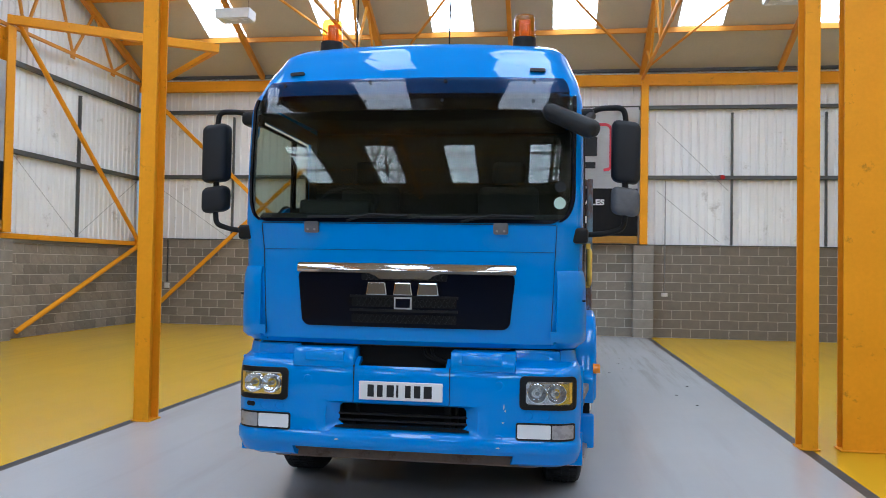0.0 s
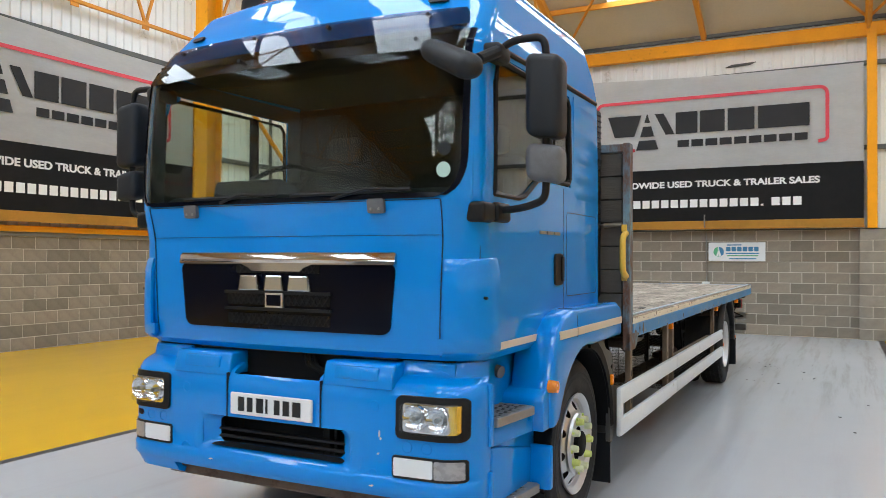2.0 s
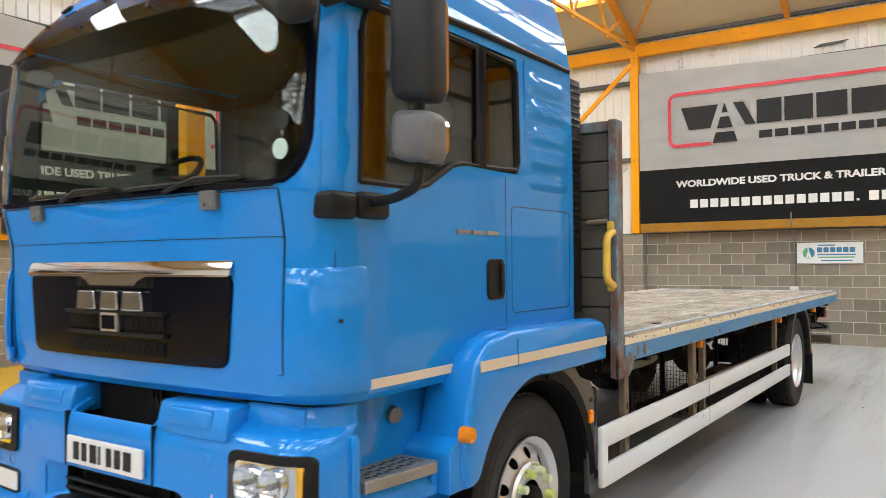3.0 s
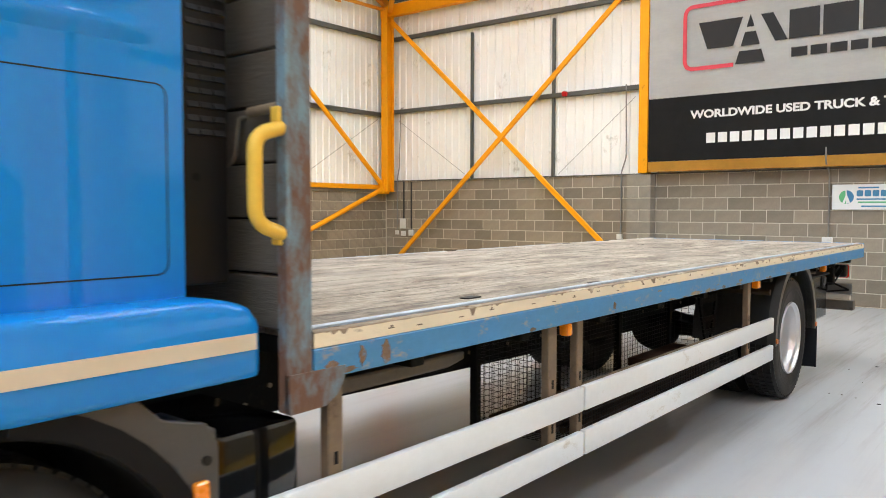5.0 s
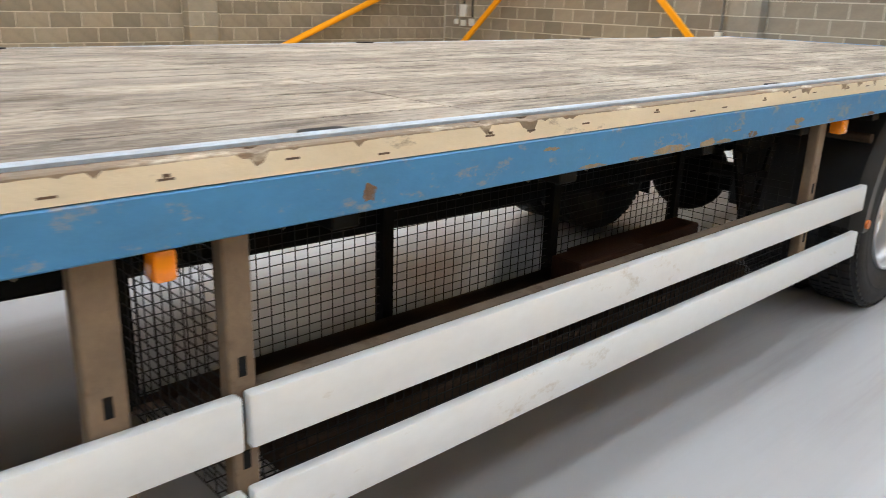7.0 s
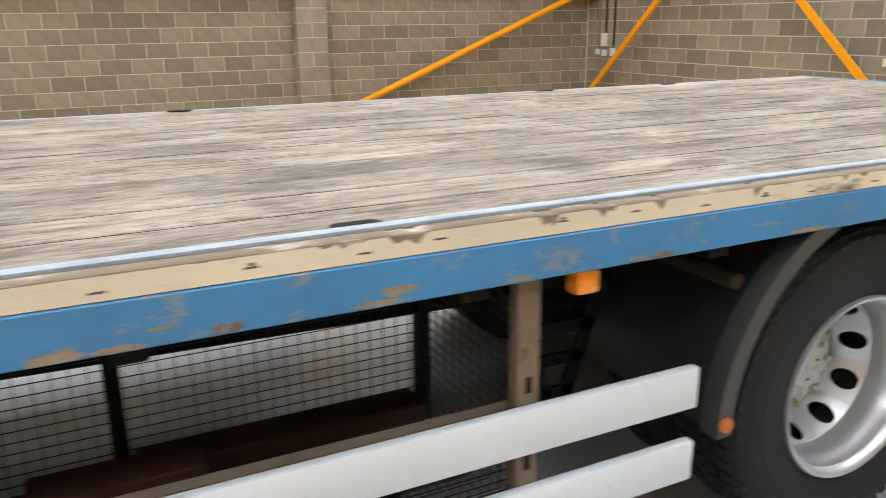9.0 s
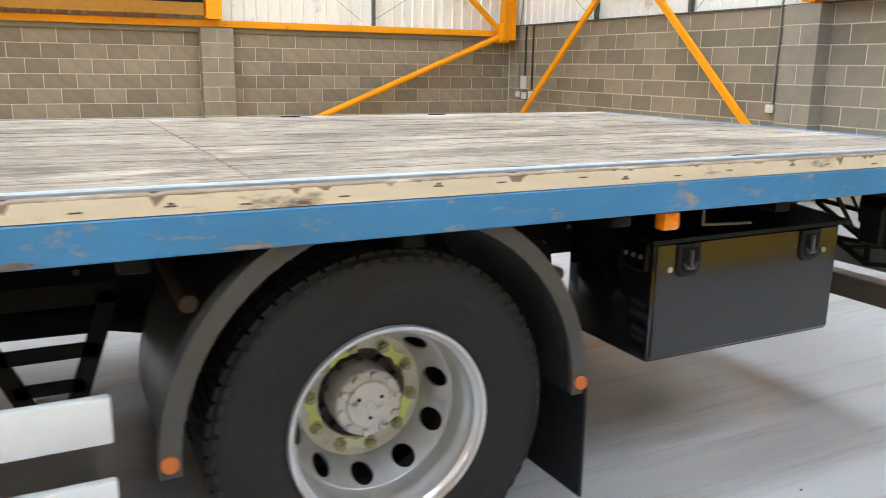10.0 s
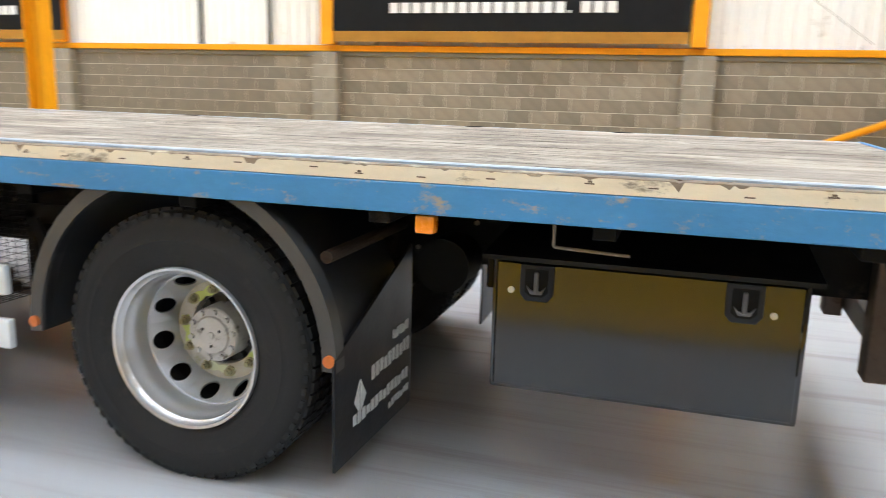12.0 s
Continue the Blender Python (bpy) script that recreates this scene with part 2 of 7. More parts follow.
def floor_mat(name, base, streak, rough):
    m, nt, b = nodes_of(name)
    vec = coords(nt, True)
    broad = noise_tex(nt, vec, 0.35, 6, 0.6)
    st = noise_tex(nt, vec, 1.6, 6, 0.65, (1.6, 0.12, 1))
    fine = noise_tex(nt, vec, 45, 4, 0.6)
    col = ramp(nt, broad, [(0.3, scaled(base, 0.95)), (0.7, scaled(base, 1.04))])
    col = mix(nt, ramp(nt, st, [(0.52, 0.0), (0.75, 0.20)]), col, streak)
    sep = nt.nodes.new("ShaderNodeSeparateXYZ")
    nt.links.new(vec, sep.inputs[0])
    rng = nt.nodes.new("ShaderNodeMapRange")
    rng.inputs["From Min"].default_value, rng.inputs["From Max"].default_value = 10.5, 13.5
    nt.links.new(sep.outputs["Y"], rng.inputs["Value"])
    scuff = ramp(nt, noise_tex(nt, vec, 2.2, 8, 0.72, (2.6, 0.12, 1)), [(0.50, 0.0), (0.74, 0.58)])
    col = mix(nt, mix(nt, 1.0, scuff, rng.outputs[0], "MULTIPLY"), col, scaled(streak, 0.85))
    nt.links.new(col, b.inputs["Base Color"])
    nt.links.new(ramp(nt, st, [(0.35, rough), (0.7, rough + 0.04)]), b.inputs["Roughness"])
    bn = nt.nodes.new("ShaderNodeBump")
    bn.inputs["Strength"].default_value, bn.inputs["Distance"].default_value = 0.04, 0.004
    nt.links.new(fine, bn.inputs["Height"])
    nt.links.new(bn.outputs[0], b.inputs["Normal"])
    return m


M["grey_floor"] = floor_mat("grey_floor_paint", (0.45, 0.46, 0.48), (0.25, 0.208, 0.172), 0.19)
M["yellow_floor"] = floor_mat("yellow_floor_paint", (0.71, 0.415, 0.010), (0.60, 0.35, 0.025), 0.2)


def wood_mat(name):
    m, nt, b = nodes_of(name)
    vec = coords(nt)
    oi = nt.nodes.new("ShaderNodeObjectInfo")
    grain = noise_tex(nt, vec, 7, 9, 0.7, (9, 0.6, 9))
    worn = noise_tex(nt, vec, 3.2, 7, 0.7, (1.6, 0.5, 1.6))
    spots = noise_tex(nt, vec, 8, 7, 0.72, (1.3, 0.42, 1))
    speck = noise_tex(nt, vec, 34, 6, 0.7, (2.2, 0.55, 1))
    col = ramp(nt, grain, [(0.33, (0.07, 0.056, 0.044)), (0.44, (0.30, 0.25, 0.198)), (0.64, (0.48, 0.412, 0.332))])
    col = mix(nt, ramp(nt, worn, [(0.47, 0.0), (0.64, 0.75)]), col, (0.60, 0.522, 0.43))
    col = mix(nt, ramp(nt, noise_tex(nt, vec, 2.4, 6, 0.68, (1.0, 0.45, 1)), [(0.48, 0.0), (0.64, 0.62)]), col, (0.16, 0.133, 0.108))
    col = mix(nt, ramp(nt, spots, [(0.51, 0.0), (0.61, 0.72)]), col, (0.135, 0.106, 0.083))
    col = mix(nt, ramp(nt, speck, [(0.53, 0.0), (0.65, 0.7)]), col, (0.11, 0.09, 0.07))
    col = mix(nt, ramp(nt, speck, [(0.30, 0.45), (0.42, 0.0)]), col, (0.68, 0.61, 0.50))
    col = mix(nt, ramp(nt, noise_tex(nt, vec, 1.1, 5, 0.6, (1.0, 0.8, 1)), [(0.50, 0.0), (0.66, 0.35)]), col, (0.60, 0.525, 0.445))
    col = mix(nt, 1.0, col, ramp(nt, oi.outputs["Random"], [(0.0, 0.72), (1.0, 1.0)]), "MULTIPLY")
    nt.links.new(col, b.inputs["Base Color"])
    b.inputs["Roughness"].default_value = 0.8
    bn = nt.nodes.new("ShaderNodeBump")
    bn.inputs["Strength"].default_value, bn.inputs["Distance"].default_value = 0.7, 0.008
    nt.links.new(grain, bn.inputs["Height"])
    nt.links.new(bn.outputs[0], b.inputs["Normal"])
    return m


M["deck"] = wood_mat("weathered_deck_board")
M["joint"] = surf("dirt_filled_joint", (0.045, 0.036, 0.029), 0.9, var=0.3, scale=5, grain=40, bump=0.3, dirt=((0.25, 0.215, 0.175), 0.15, 2.2), stretch=(1, 0.5, 1), spec=0.1)
M["headboard"] = surf("dark_weathered_board", (0.11, 0.098, 0.085), 0.85, var=0.3, scale=3, grain=30, bump=0.4, stretch=(0.5, 2, 4), pieces=0.3)
# Near-black flat colour standing in for shade in holes, gaps, recesses and intakes.
M["shade_black"] = surf("black_intake_and_recess_shade", (0.007, 0.007, 0.008), 0.6, var=0.3, spec=0.15)


# ---- mesh helpers ----
def part(name, bm, material, parent=None, label="", smooth=None):
    me = bpy.data.meshes.new(name)
    bm.normal_update()
    bm.to_mesh(me)
    bm.free()
    me.materials.append(M[material] if isinstance(material, str) else material)
    if smooth is not None:
        for p in me.polygons:
            p.use_smooth = True
        me.set_sharp_from_angle(angle=radians(smooth))
    ob = new(name, me)
    ob.parent = parent
    if label:
        tagged(ob, label)
    return ob


def thing(name, label, category, at=(0, 0, 0), group="", kind=""):
    return tagged_at(new(name), label, category, at, group, kind)


def tagged_at(ob, label, category, at, group="", kind=""):
    ob.location = at
    return tagged(ob, label, category, group, kind)


def B():
    return bmesh.new()


def box(bm, x0, x1, y0, y1, z0, z1, bev=0.0, seg=1, m=None):
    ret = bmesh.ops.create_cube(bm, size=1.0)
    vs = ret["verts"]
    for v in vs:
        v.co = Vector(((x0 + x1) / 2 + v.co.x * (x1 - x0), (y0 + y1) / 2 + v.co.y * (y1 - y0), (z0 + z1) / 2 + v.co.z * (z1 - z0)))
    if m is not None:
        bmesh.ops.transform(bm, matrix=m, verts=vs)
    if bev:
        es = list({e for v in vs for e in v.link_edges})
        bmesh.ops.bevel(bm, geom=es, offset=bev, segments=seg, profile=0.5, affect="EDGES")
    return bm


def rod(bm, a, b, r, seg=10, r2=None):
    a, b = Vector(a), Vector(b)
    d = b - a
    m = Matrix.Translation((a + b) / 2) @ d.to_track_quat("Z", "Y").to_matrix().to_4x4()
    bmesh.ops.create_cone(bm, cap_ends=True, segments=seg, radius1=r, radius2=r if r2 is None else r2, depth=d.length, matrix=m)
    return bm


def beam(bm, a, b, w, h, bev=0.0):
    """A straight rectangular bar; h is its depth in the upright direction."""
    a, b = Vector(a), Vector(b)
    d = b - a
    y = d.normalized()
    up = Vector((0, 0, 1)) if abs(y.z) < 0.95 else Vector((1, 0, 0))
    x = y.cross(up).normalized()
    z = x.cross(y)
    m = Matrix.Translation((a + b) / 2) @ Matrix((x, y, z)).transposed().to_4x4()
    return box(bm, -w / 2, w / 2, -d.length / 2, d.length / 2, -h / 2, h / 2, bev, 1, m)


def tube(bm, pts, r, seg=10):
    """A round tube through the points, with mitred bends."""
    pts = [Vector(p) for p in pts]
    rings = []
    for i, p in enumerate(pts):
        d = (pts[min(i + 1, len(pts) - 1)] - pts[max(i - 1, 0)]).normalized()
        q = d.to_track_quat("Z", "Y")
        rings.append([bm.verts.new(p + q @ Vector((r * math.cos(2 * math.pi * k / seg), r * math.sin(2 * math.pi * k / seg), 0))) for k in range(seg)])
    for s, t in zip(rings, rings[1:]):
        best = min(range(seg), key=lambda o: sum((s[k].co - t[(k + o) % seg].co).length for k in range(0, seg, 3)))
        for k in range(seg):
            bm.faces.new((s[k], s[(k + 1) % seg], t[(k + 1 + best) % seg], t[(k + best) % seg]))
    bm.faces.new(rings[0][::-1])
    bm.faces.new(rings[-1])
    return bm


def bend(pts, r=0.05, n=5):
    """Rounds the corners of a polyline."""
    pts = [Vector(p) for p in pts]
    out = [pts[0]]
    for a, b, c in zip(pts, pts[1:], pts[2:]):
        rr = min(r, (b - a).length * 0.49, (c - b).length * 0.49)
        p, q = b + (a - b).normalized() * rr, b + (c - b).normalized() * rr
        for i in range(n + 1):
            t = i / n
            out.append(p * (1 - t) ** 2 + b * 2 * t * (1 - t) + q * t * t)
    out.append(pts[-1])
    return out


def prism(bm, outline, axis, a0, a1, bev=0.0):
    """Extrudes a 2D outline along an axis; the outline gives the other two coordinates in order."""
    def at(p, a):
        p = list(p)
        p.insert("xyz".index(axis), a)
        return p
    lo, hi = [bm.verts.new(at(p, a0)) for p in outline], [bm.verts.new(at(p, a1)) for p in outline]
    fs = [bm.faces.new(lo), bm.faces.new(hi[::-1])]
    n = len(outline)
    for i in range(n):
        fs.append(bm.faces.new((lo[i], hi[i], hi[(i + 1) % n], lo[(i + 1) % n])))
    bmesh.ops.recalc_face_normals(bm, faces=fs)
    if bev:
        es = list({e for f in fs for e in f.edges})
        bmesh.ops.bevel(bm, geom=es, offset=bev, segments=2, profile=0.5, affect="EDGES")
    return bm


def round_rect(x0, x1, y0, y1, r, n=5):
    pts = []
    for cx, cy, a in ((x1 - r, y1 - r, 0), (x0 + r, y1 - r, 90), (x0 + r, y0 + r, 180), (x1 - r, y0 + r, 270)):
        for i in range(n + 1):
            t = radians(a + 90 * i / n)
            pts.append((cx + r * math.cos(t), cy + r * math.sin(t)))
    return pts


def lathe(bm, profile, centre, seg=48, closed=False):
    """Turns a profile of (radius, sideways offset) round the x axis through centre."""
    c = Vector(centre)
    rings = []
    for r, o in profile:
        rings.append([bm.verts.new(c + Vector((o, r * math.cos(2 * math.pi * k / seg), r * math.sin(2 * math.pi * k / seg)))) for k in range(seg)])
    pairs = list(zip(rings, rings[1:])) + ([(rings[-1], rings[0])] if closed else [])
    fs = []
    for s, t in pairs:
        for k in range(seg):
            fs.append(bm.faces.new((s[k], s[(k + 1) % seg], t[(k + 1) % seg], t[k])))
    bmesh.ops.recalc_face_normals(bm, faces=fs)
    return bm


def text_mesh(body, size, bold=0.0, depth=0.0):
    cu = bpy.data.curves.new("lettering", "FONT")
    cu.body, cu.size, cu.align_x, cu.align_y, cu.offset, cu.extrude = body, size, "LEFT", "BOTTOM_BASELINE", bold, depth
    ob = bpy.data.objects.new("lettering", cu)
    me = bpy.data.meshes.new_from_object(ob)
    bpy.data.objects.remove(ob)
    bm = bmesh.new()
    bm.from_mesh(me)
    bpy.data.meshes.remove(me)
    return bm


def fit_to(bm, x0, x1, z0, z1):
    """Scales a flat bmesh in its xy plane to fill the rectangle, laid in the xz plane."""
    xs, ys = [v.co.x for v in bm.verts], [v.co.y for v in bm.verts]
    ax, bx, ay, by = min(xs), max(xs), min(ys), max(ys)
    for v in bm.verts:
        v.co = Vector((x0 + (v.co.x - ax) / (bx - ax) * (x1 - x0), -v.co.z, z0 + (v.co.y - ay) / (by - ay) * (z1 - z0)))
    return bm


# ---- the hall ----
WEST, EAST, NORTH, SOUTH = -11.05, 8.7, 20.23, -15.3
LANE_W, LANE_E = -4.22, 2.28
EAVES, PITCH = 6.50, 0.44
BAYS_X = (-10.9, -4.25, 2.12, 8.5)
VALLEY = 8.35


def floor_piece(name, x0, x1, y0, y1, z, mat, label):
    bm = B()
    box(bm, x0, x1, y0, y1, z - 0.2, z)
    return tagged(part(name, bm, mat), label, "floor", kind="structure")


floor_piece("floor", WEST - 0.4, EAST + 0.3, SOUTH - 0.3, NORTH + 0.4, -0.004, "yellow_floor", "glossy yellow painted concrete floor")
floor_piece("floor_lane", LANE_W, LANE_E, SOUTH, NORTH, 0.0, "grey_floor", "glossy grey painted lane with faint tyre streaks")
floor_piece("floor_strip", LANE_W - 0.1, LANE_W, SOUTH, NORTH, 0.001, "strip", "dark joint strip along the painted lane")
floor_piece("floor_strip", LANE_E, LANE_E + 0.1, SOUTH, NORTH, 0.001, "strip", "dark joint strip along the painted lane")


def sheeting(name, along, a0, a1, z0, z1, face, out, label, mat="clad"):
    """Ribbed wall sheeting: along 'x' or 'y', its face at that coordinate, thickness towards out."""
    bm = B()
    pts, a = [], a0
    while a < a1 - 0.01:
        for da, d in ((0.0, 0.0), (0.12, 0.0), (0.135, 0.028), (0.175, 0.028), (0.19, 0.0)):
            if a + da <= a1:
                pts.append((a + da, d))
        a += 0.2
    pts.append((a1, 0.0))
    outline = [(p, face - out * d) for p, d in pts] + [(a1, face + out * 0.08), (a0, face + out * 0.08)]
    if along == "y":
        outline = [(d, p) for p, d in outline]
    prism(bm, outline, "z", z0, z1)
    return tagged(part(name, bm, mat), label, "wall", kind="structure")


GABLE_TOP = EAVES + PITCH * (NORTH - VALLEY) / 2 + 0.2
sheeting("wall_north_sheeting", "x", WEST, EAST, 2.25, EAVES + 0.1, NORTH + 0.1, 1, "white ribbed metal wall sheeting")
sheeting("wall_west_sheeting", "y", SOUTH, NORTH, 2.1, GABLE_TOP, WEST - 0.1, -1, "white ribbed metal wall sheeting")
sheeting("wall_east_sheeting", "y", SOUTH, NORTH, 2.1, GABLE_TOP, EAST + 0.1, 1, "white ribbed metal wall sheeting")
# Out of view: assumed grey south wall closes the hall and darkens reflections.
sheeting("wall_south_sheeting", "x", WEST, EAST, 2.1, GABLE_TOP, SOUTH - 0.1, -1, "unseen grey wall sheeting, assumed, closing the hall and darkening reflections", "flash")


def plain_wall(name, x0, x1, y0, y1, z1, label, mat="mortar"):
    bm = B()
    box(bm, x0, x1, y0, y1, 0, z1)
    return tagged(part(name, bm, mat), label, "wall", kind="structure")


wall_north = plain_wall("wall_north", WEST - 0.3, EAST + 0.3, NORTH + 0.011, NORTH + 0.3, 2.25, "low wall of grey concrete blocks with pale mortar")
wall_west = plain_wall("wall_west", WEST - 0.3, WEST - 0.012, SOUTH - 0.3, NORTH + 0.012, 1.985, "low wall of grey concrete blocks with pale mortar")
# These two low walls are out of view, assumed dark for the reflections.
plain_wall("wall_east", EAST, EAST + 0.3, SOUTH - 0.3, NORTH + 0.012, 2.1, "unseen low block wall, assumed grey to darken reflections", "block")
plain_wall("wall_south", WEST - 0.012, EAST, SOUTH - 0.3, SOUTH, 2.1, "unseen low block wall, assumed grey to darken reflections", "block")


def strip(name, x0, x1, y0, y1, z0, z1, mat, label, bev=0.006):
    bm = B()
    box(bm, x0, x1, y0, y1, z0, z1, bev)
    return tagged(part(name, bm, mat), label, "trim", kind="structure")


strip("trim_north_cap", WEST, EAST, NORTH - 0.02, NORTH + 0.09, 2.25, 2.275, "rail", "dark flashing on top of the block wall")
strip("trim_west_cap", WEST - 0.09, WEST + 0.03, SOUTH, NORTH, 1.985, 2.06, "flash", "grey flashing on top of the block wall")
strip("trim_west_rail", WEST - 0.06, WEST + 0.10, SOUTH, NORTH - 0.1, 2.064, 2.17, "orange", "orange steel rail above the block wall")
for z, zn in ((3.87, 3.93), (5.70, 5.66)):
    strip("trim_north_rail", WEST, EAST, NORTH - 0.03, NORTH + 0.068, zn - 0.045, zn + 0.045, "rail", "dark steel sheeting rail")
    strip("trim_east_rail_dark", EAST - 0.03, EAST + 0.068, SOUTH, NORTH, z - 0.05, z + 0.05, "rail", "dark steel sheeting rail")
    strip("trim_west_rail_dark", WEST - 0.068, WEST + 0.03, SOUTH, NORTH, z - 0.05, z + 0.05, "rail", "dark steel sheeting rail")
for x in (-8.45, -6.35, 4.29, 6.46):
    strip("trim_north_post", x - 0.025, x + 0.025, NORTH - 0.01, NORTH + 0.066, 2.28, 5.52, "rail", "thin dark upright behind the sheeting rails")
for y in (17.46, 5.4, -1.0, 6.9):
    strip("trim_west_post", WEST - 0.066, WEST + 0.01, y - 0.025, y + 0.025, 2.18, 5.52, "rail", "thin dark upright behind the sheeting rails")


# roof: two ridges with a valley between them
def roof_z(y):
    for lo, hi in ((VALLEY, NORTH), (VALLEY - (NORTH - VALLEY), VALLEY), (VALLEY - 2 * (NORTH - VALLEY), VALLEY - (NORTH - VALLEY))):
        if lo <= y <= hi:
            mid = (lo + hi) / 2
            return EAVES + PITCH * ((hi - mid) - abs(y - mid))
    return EAVES


SPAN = NORTH - VALLEY
RIDGES = [VALLEY + SPAN / 2, VALLEY - SPAN / 2, VALLEY - 1.5 * SPAN]
SKY_X = (-8.05, -5.15, -2.42, 0.42, 3.25, 6.1)
SKY_W = 0.98


def roof_slope(name, y_low, y_high, shift=0.0):
    """One slope of the roof with a row of rooflight openings; a sheet 0.1 thick."""
    y_b, y_t = y_low + (y_high - y_low) * 0.235, y_low + (y_high - y_low) * 0.80
    xs = [WEST - 0.3]
    lights = [cx + shift for cx in SKY_X]
    for cx in lights:
        xs += [cx - SKY_W / 2, cx + SKY_W / 2]
    xs.append(EAST + 0.3)
    ys = [y_low, y_b, y_t, y_high]
    bm = B()
    grid = [[[bm.verts.new((x, y, roof_z(y) + 0.12 + dz)) for y in ys] for x in xs] for dz in (0.0, 0.1)]
    for i in range(len(xs) - 1):
        for j in range(3):
            if i % 2 == 1 and j == 1:
                for a, b in (((i, j), (i, j + 1)), ((i + 1, j + 1), (i + 1, j)), ((i, j + 1), (i + 1, j + 1)), ((i + 1, j), (i, j))):
                    bm.faces.new((grid[0][a[0]][a[1]], grid[0][b[0]][b[1]], grid[1][b[0]][b[1]], grid[1][a[0]][a[1]]))
                continue
            for g in (0, 1):
                bm.faces.new([grid[g][a][b] for a, b in ((i, j), (i + 1, j), (i + 1, j + 1), (i, j + 1))])
    bmesh.ops.recalc_face_normals(bm, faces=bm.faces[:])
    tagged(part(name, bm, "roof"), "beige lined pitched roof with rows of rooflights", "ceiling", kind="structure")
    for cx in lights:
        bm = B()
        for dz in (0.15, 0.165):
            q = [bm.verts.new((x, y, roof_z(y) + dz)) for x, y in ((cx - SKY_W / 2, y_b), (cx + SKY_W / 2, y_b), (cx + SKY_W / 2, y_t), (cx - SKY_W / 2, y_t))]
            bm.faces.new(q)
        tagged(part("rooflight", bm, "skylight"), "bright translucent rooflight panel in the roof", "rooflight", "rooflights", kind="structure")


for k, ridge in enumerate(RIDGES):
    lo, hi = ridge - SPAN / 2, ridge + SPAN / 2
    roof_slope("ceiling_slope", hi, ridge, -0.8 if k == 2 else 0.0)
    roof_slope("ceiling_slope", max(lo, SOUTH - 0.3) if k == 2 else lo, ridge)


def steel(name, label, category, *bars, mat="orange", group="", parent=None):
    root = thing(name, label, category, group=group, kind="structure")
    for pname, a, b, w, h in bars:
        bm = B()
        beam(bm, a, b, w, h, 0.006)
        part(pname, bm, mat, root)
    return root


# Added strips keep the sky out; their dark colour paints the shaded eaves gap.
for y0, y1 in ((NORTH - 0.02, NORTH + 0.45), (SOUTH - 0.45, SOUTH + 0.02)):
    strip("trim_eaves_closure", WEST - 0.4, EAST + 0.4, y0, y1, EAVES + 0.06, EAVES + 0.24, "rail", "added closing strip, dark for the shaded gap under the eaves", 0)

# purlins and trusses
for ridge in RIDGES:
    for side in (1, -1):
        for k in range(1, 5):
            y = ridge + side * SPAN / 2 * (1 - k * 0.235)
            bm = B()
            beam(bm, (WEST, y, roof_z(y) + 0.04), (EAST, y, roof_z(y) + 0.05), 0.06, 0.11)
            tagged(part("purlin", bm, "orange_old"), "orange steel purlin under the roof lining", "purlin", "purlins", "structure")
for ridge in RIDGES:
    for bx in BAYS_X:
        lo, hi = ridge - SPAN / 2 + 0.1, ridge + SPAN / 2 - 0.1
        z0, top = EAVES - 0.16, EAVES + PITCH * SPAN / 2 - 0.1
        bars = [("bottom_chord", (bx, lo, z0), (bx, hi, z0), 0.06, 0.07)]
        for s, e in ((1, hi), (-1, lo)):
            bars.append(("top_chord", (bx, e, EAVES - 0.04), (bx, ridge, top), 0.13, 0.16))
            for k in range(3):
                f0, f1 = 0.28 * k + 0.28, 0.28 * k + 0.14
                yb, yt = e + (ridge - e) * f0, e + (ridge - e) * f1
                bars.append(("gusset", (bx, yb - 0.09, z0 - 0.02), (bx, yb + 0.09, z0 - 0.02), 0.02, 0.17))
                bars.append(("web_strut", (bx, yb, z0), (bx, yt, EAVES + (top - EAVES) * f1), 0.05, 0.06))
                bars.append(("web_strut", (bx, yb, z0), (bx, e + (ridge - e) * min(1, f0 + 0.14), EAVES + (top - EAVES) * min(1, f0 + 0.14)), 0.05, 0.06))
        steel("roof_truss", "orange steel roof truss with diagonal web struts", "truss", *bars, mat="orange_old", group="roof trusses")
# rods crossing under the north slope
for x0, x1 in zip(BAYS_X[:3], BAYS_X[1:]):
    mid, yt = (x0 + x1) / 2, VALLEY + SPAN * 0.62
    for a, b in (((x0, NORTH - 0.3, EAVES), (mid, yt, roof_z(yt) - 0.05)), ((x1, NORTH - 0.3, EAVES), (mid, yt, roof_z(yt) - 0.05))):
        bm = B()
        rod(bm, a, b, 0.03, 8)
        tagged(part("roof_brace", bm, "orange_old"), "thin orange diagonal roof brace", "brace", "roof braces", "structure")
    bm = B()
    yb = NORTH - 0.25
    beam(bm, (mid, yb, EAVES), (mid, RIDGES[0], EAVES + PITCH * SPAN / 2), 0.10, 0.14)
    tagged(part("rafter", bm, "orange_old"), "orange steel rafter under the roof slope", "rafter", "rafters", "structure")

steel("eaves_beam", "orange steel eaves beam along the block wall", "beam", ("beam", (WEST, NORTH - 0.12, 6.31), (EAST, NORTH - 0.12, 6.31), 0.16, 0.27))
steel("valley_beam", "orange steel beam over the row of columns", "beam", ("beam", (WEST, VALLEY, 6.2), (EAST, VALLEY, 6.2), 0.2, 0.36), mat="orange_old")


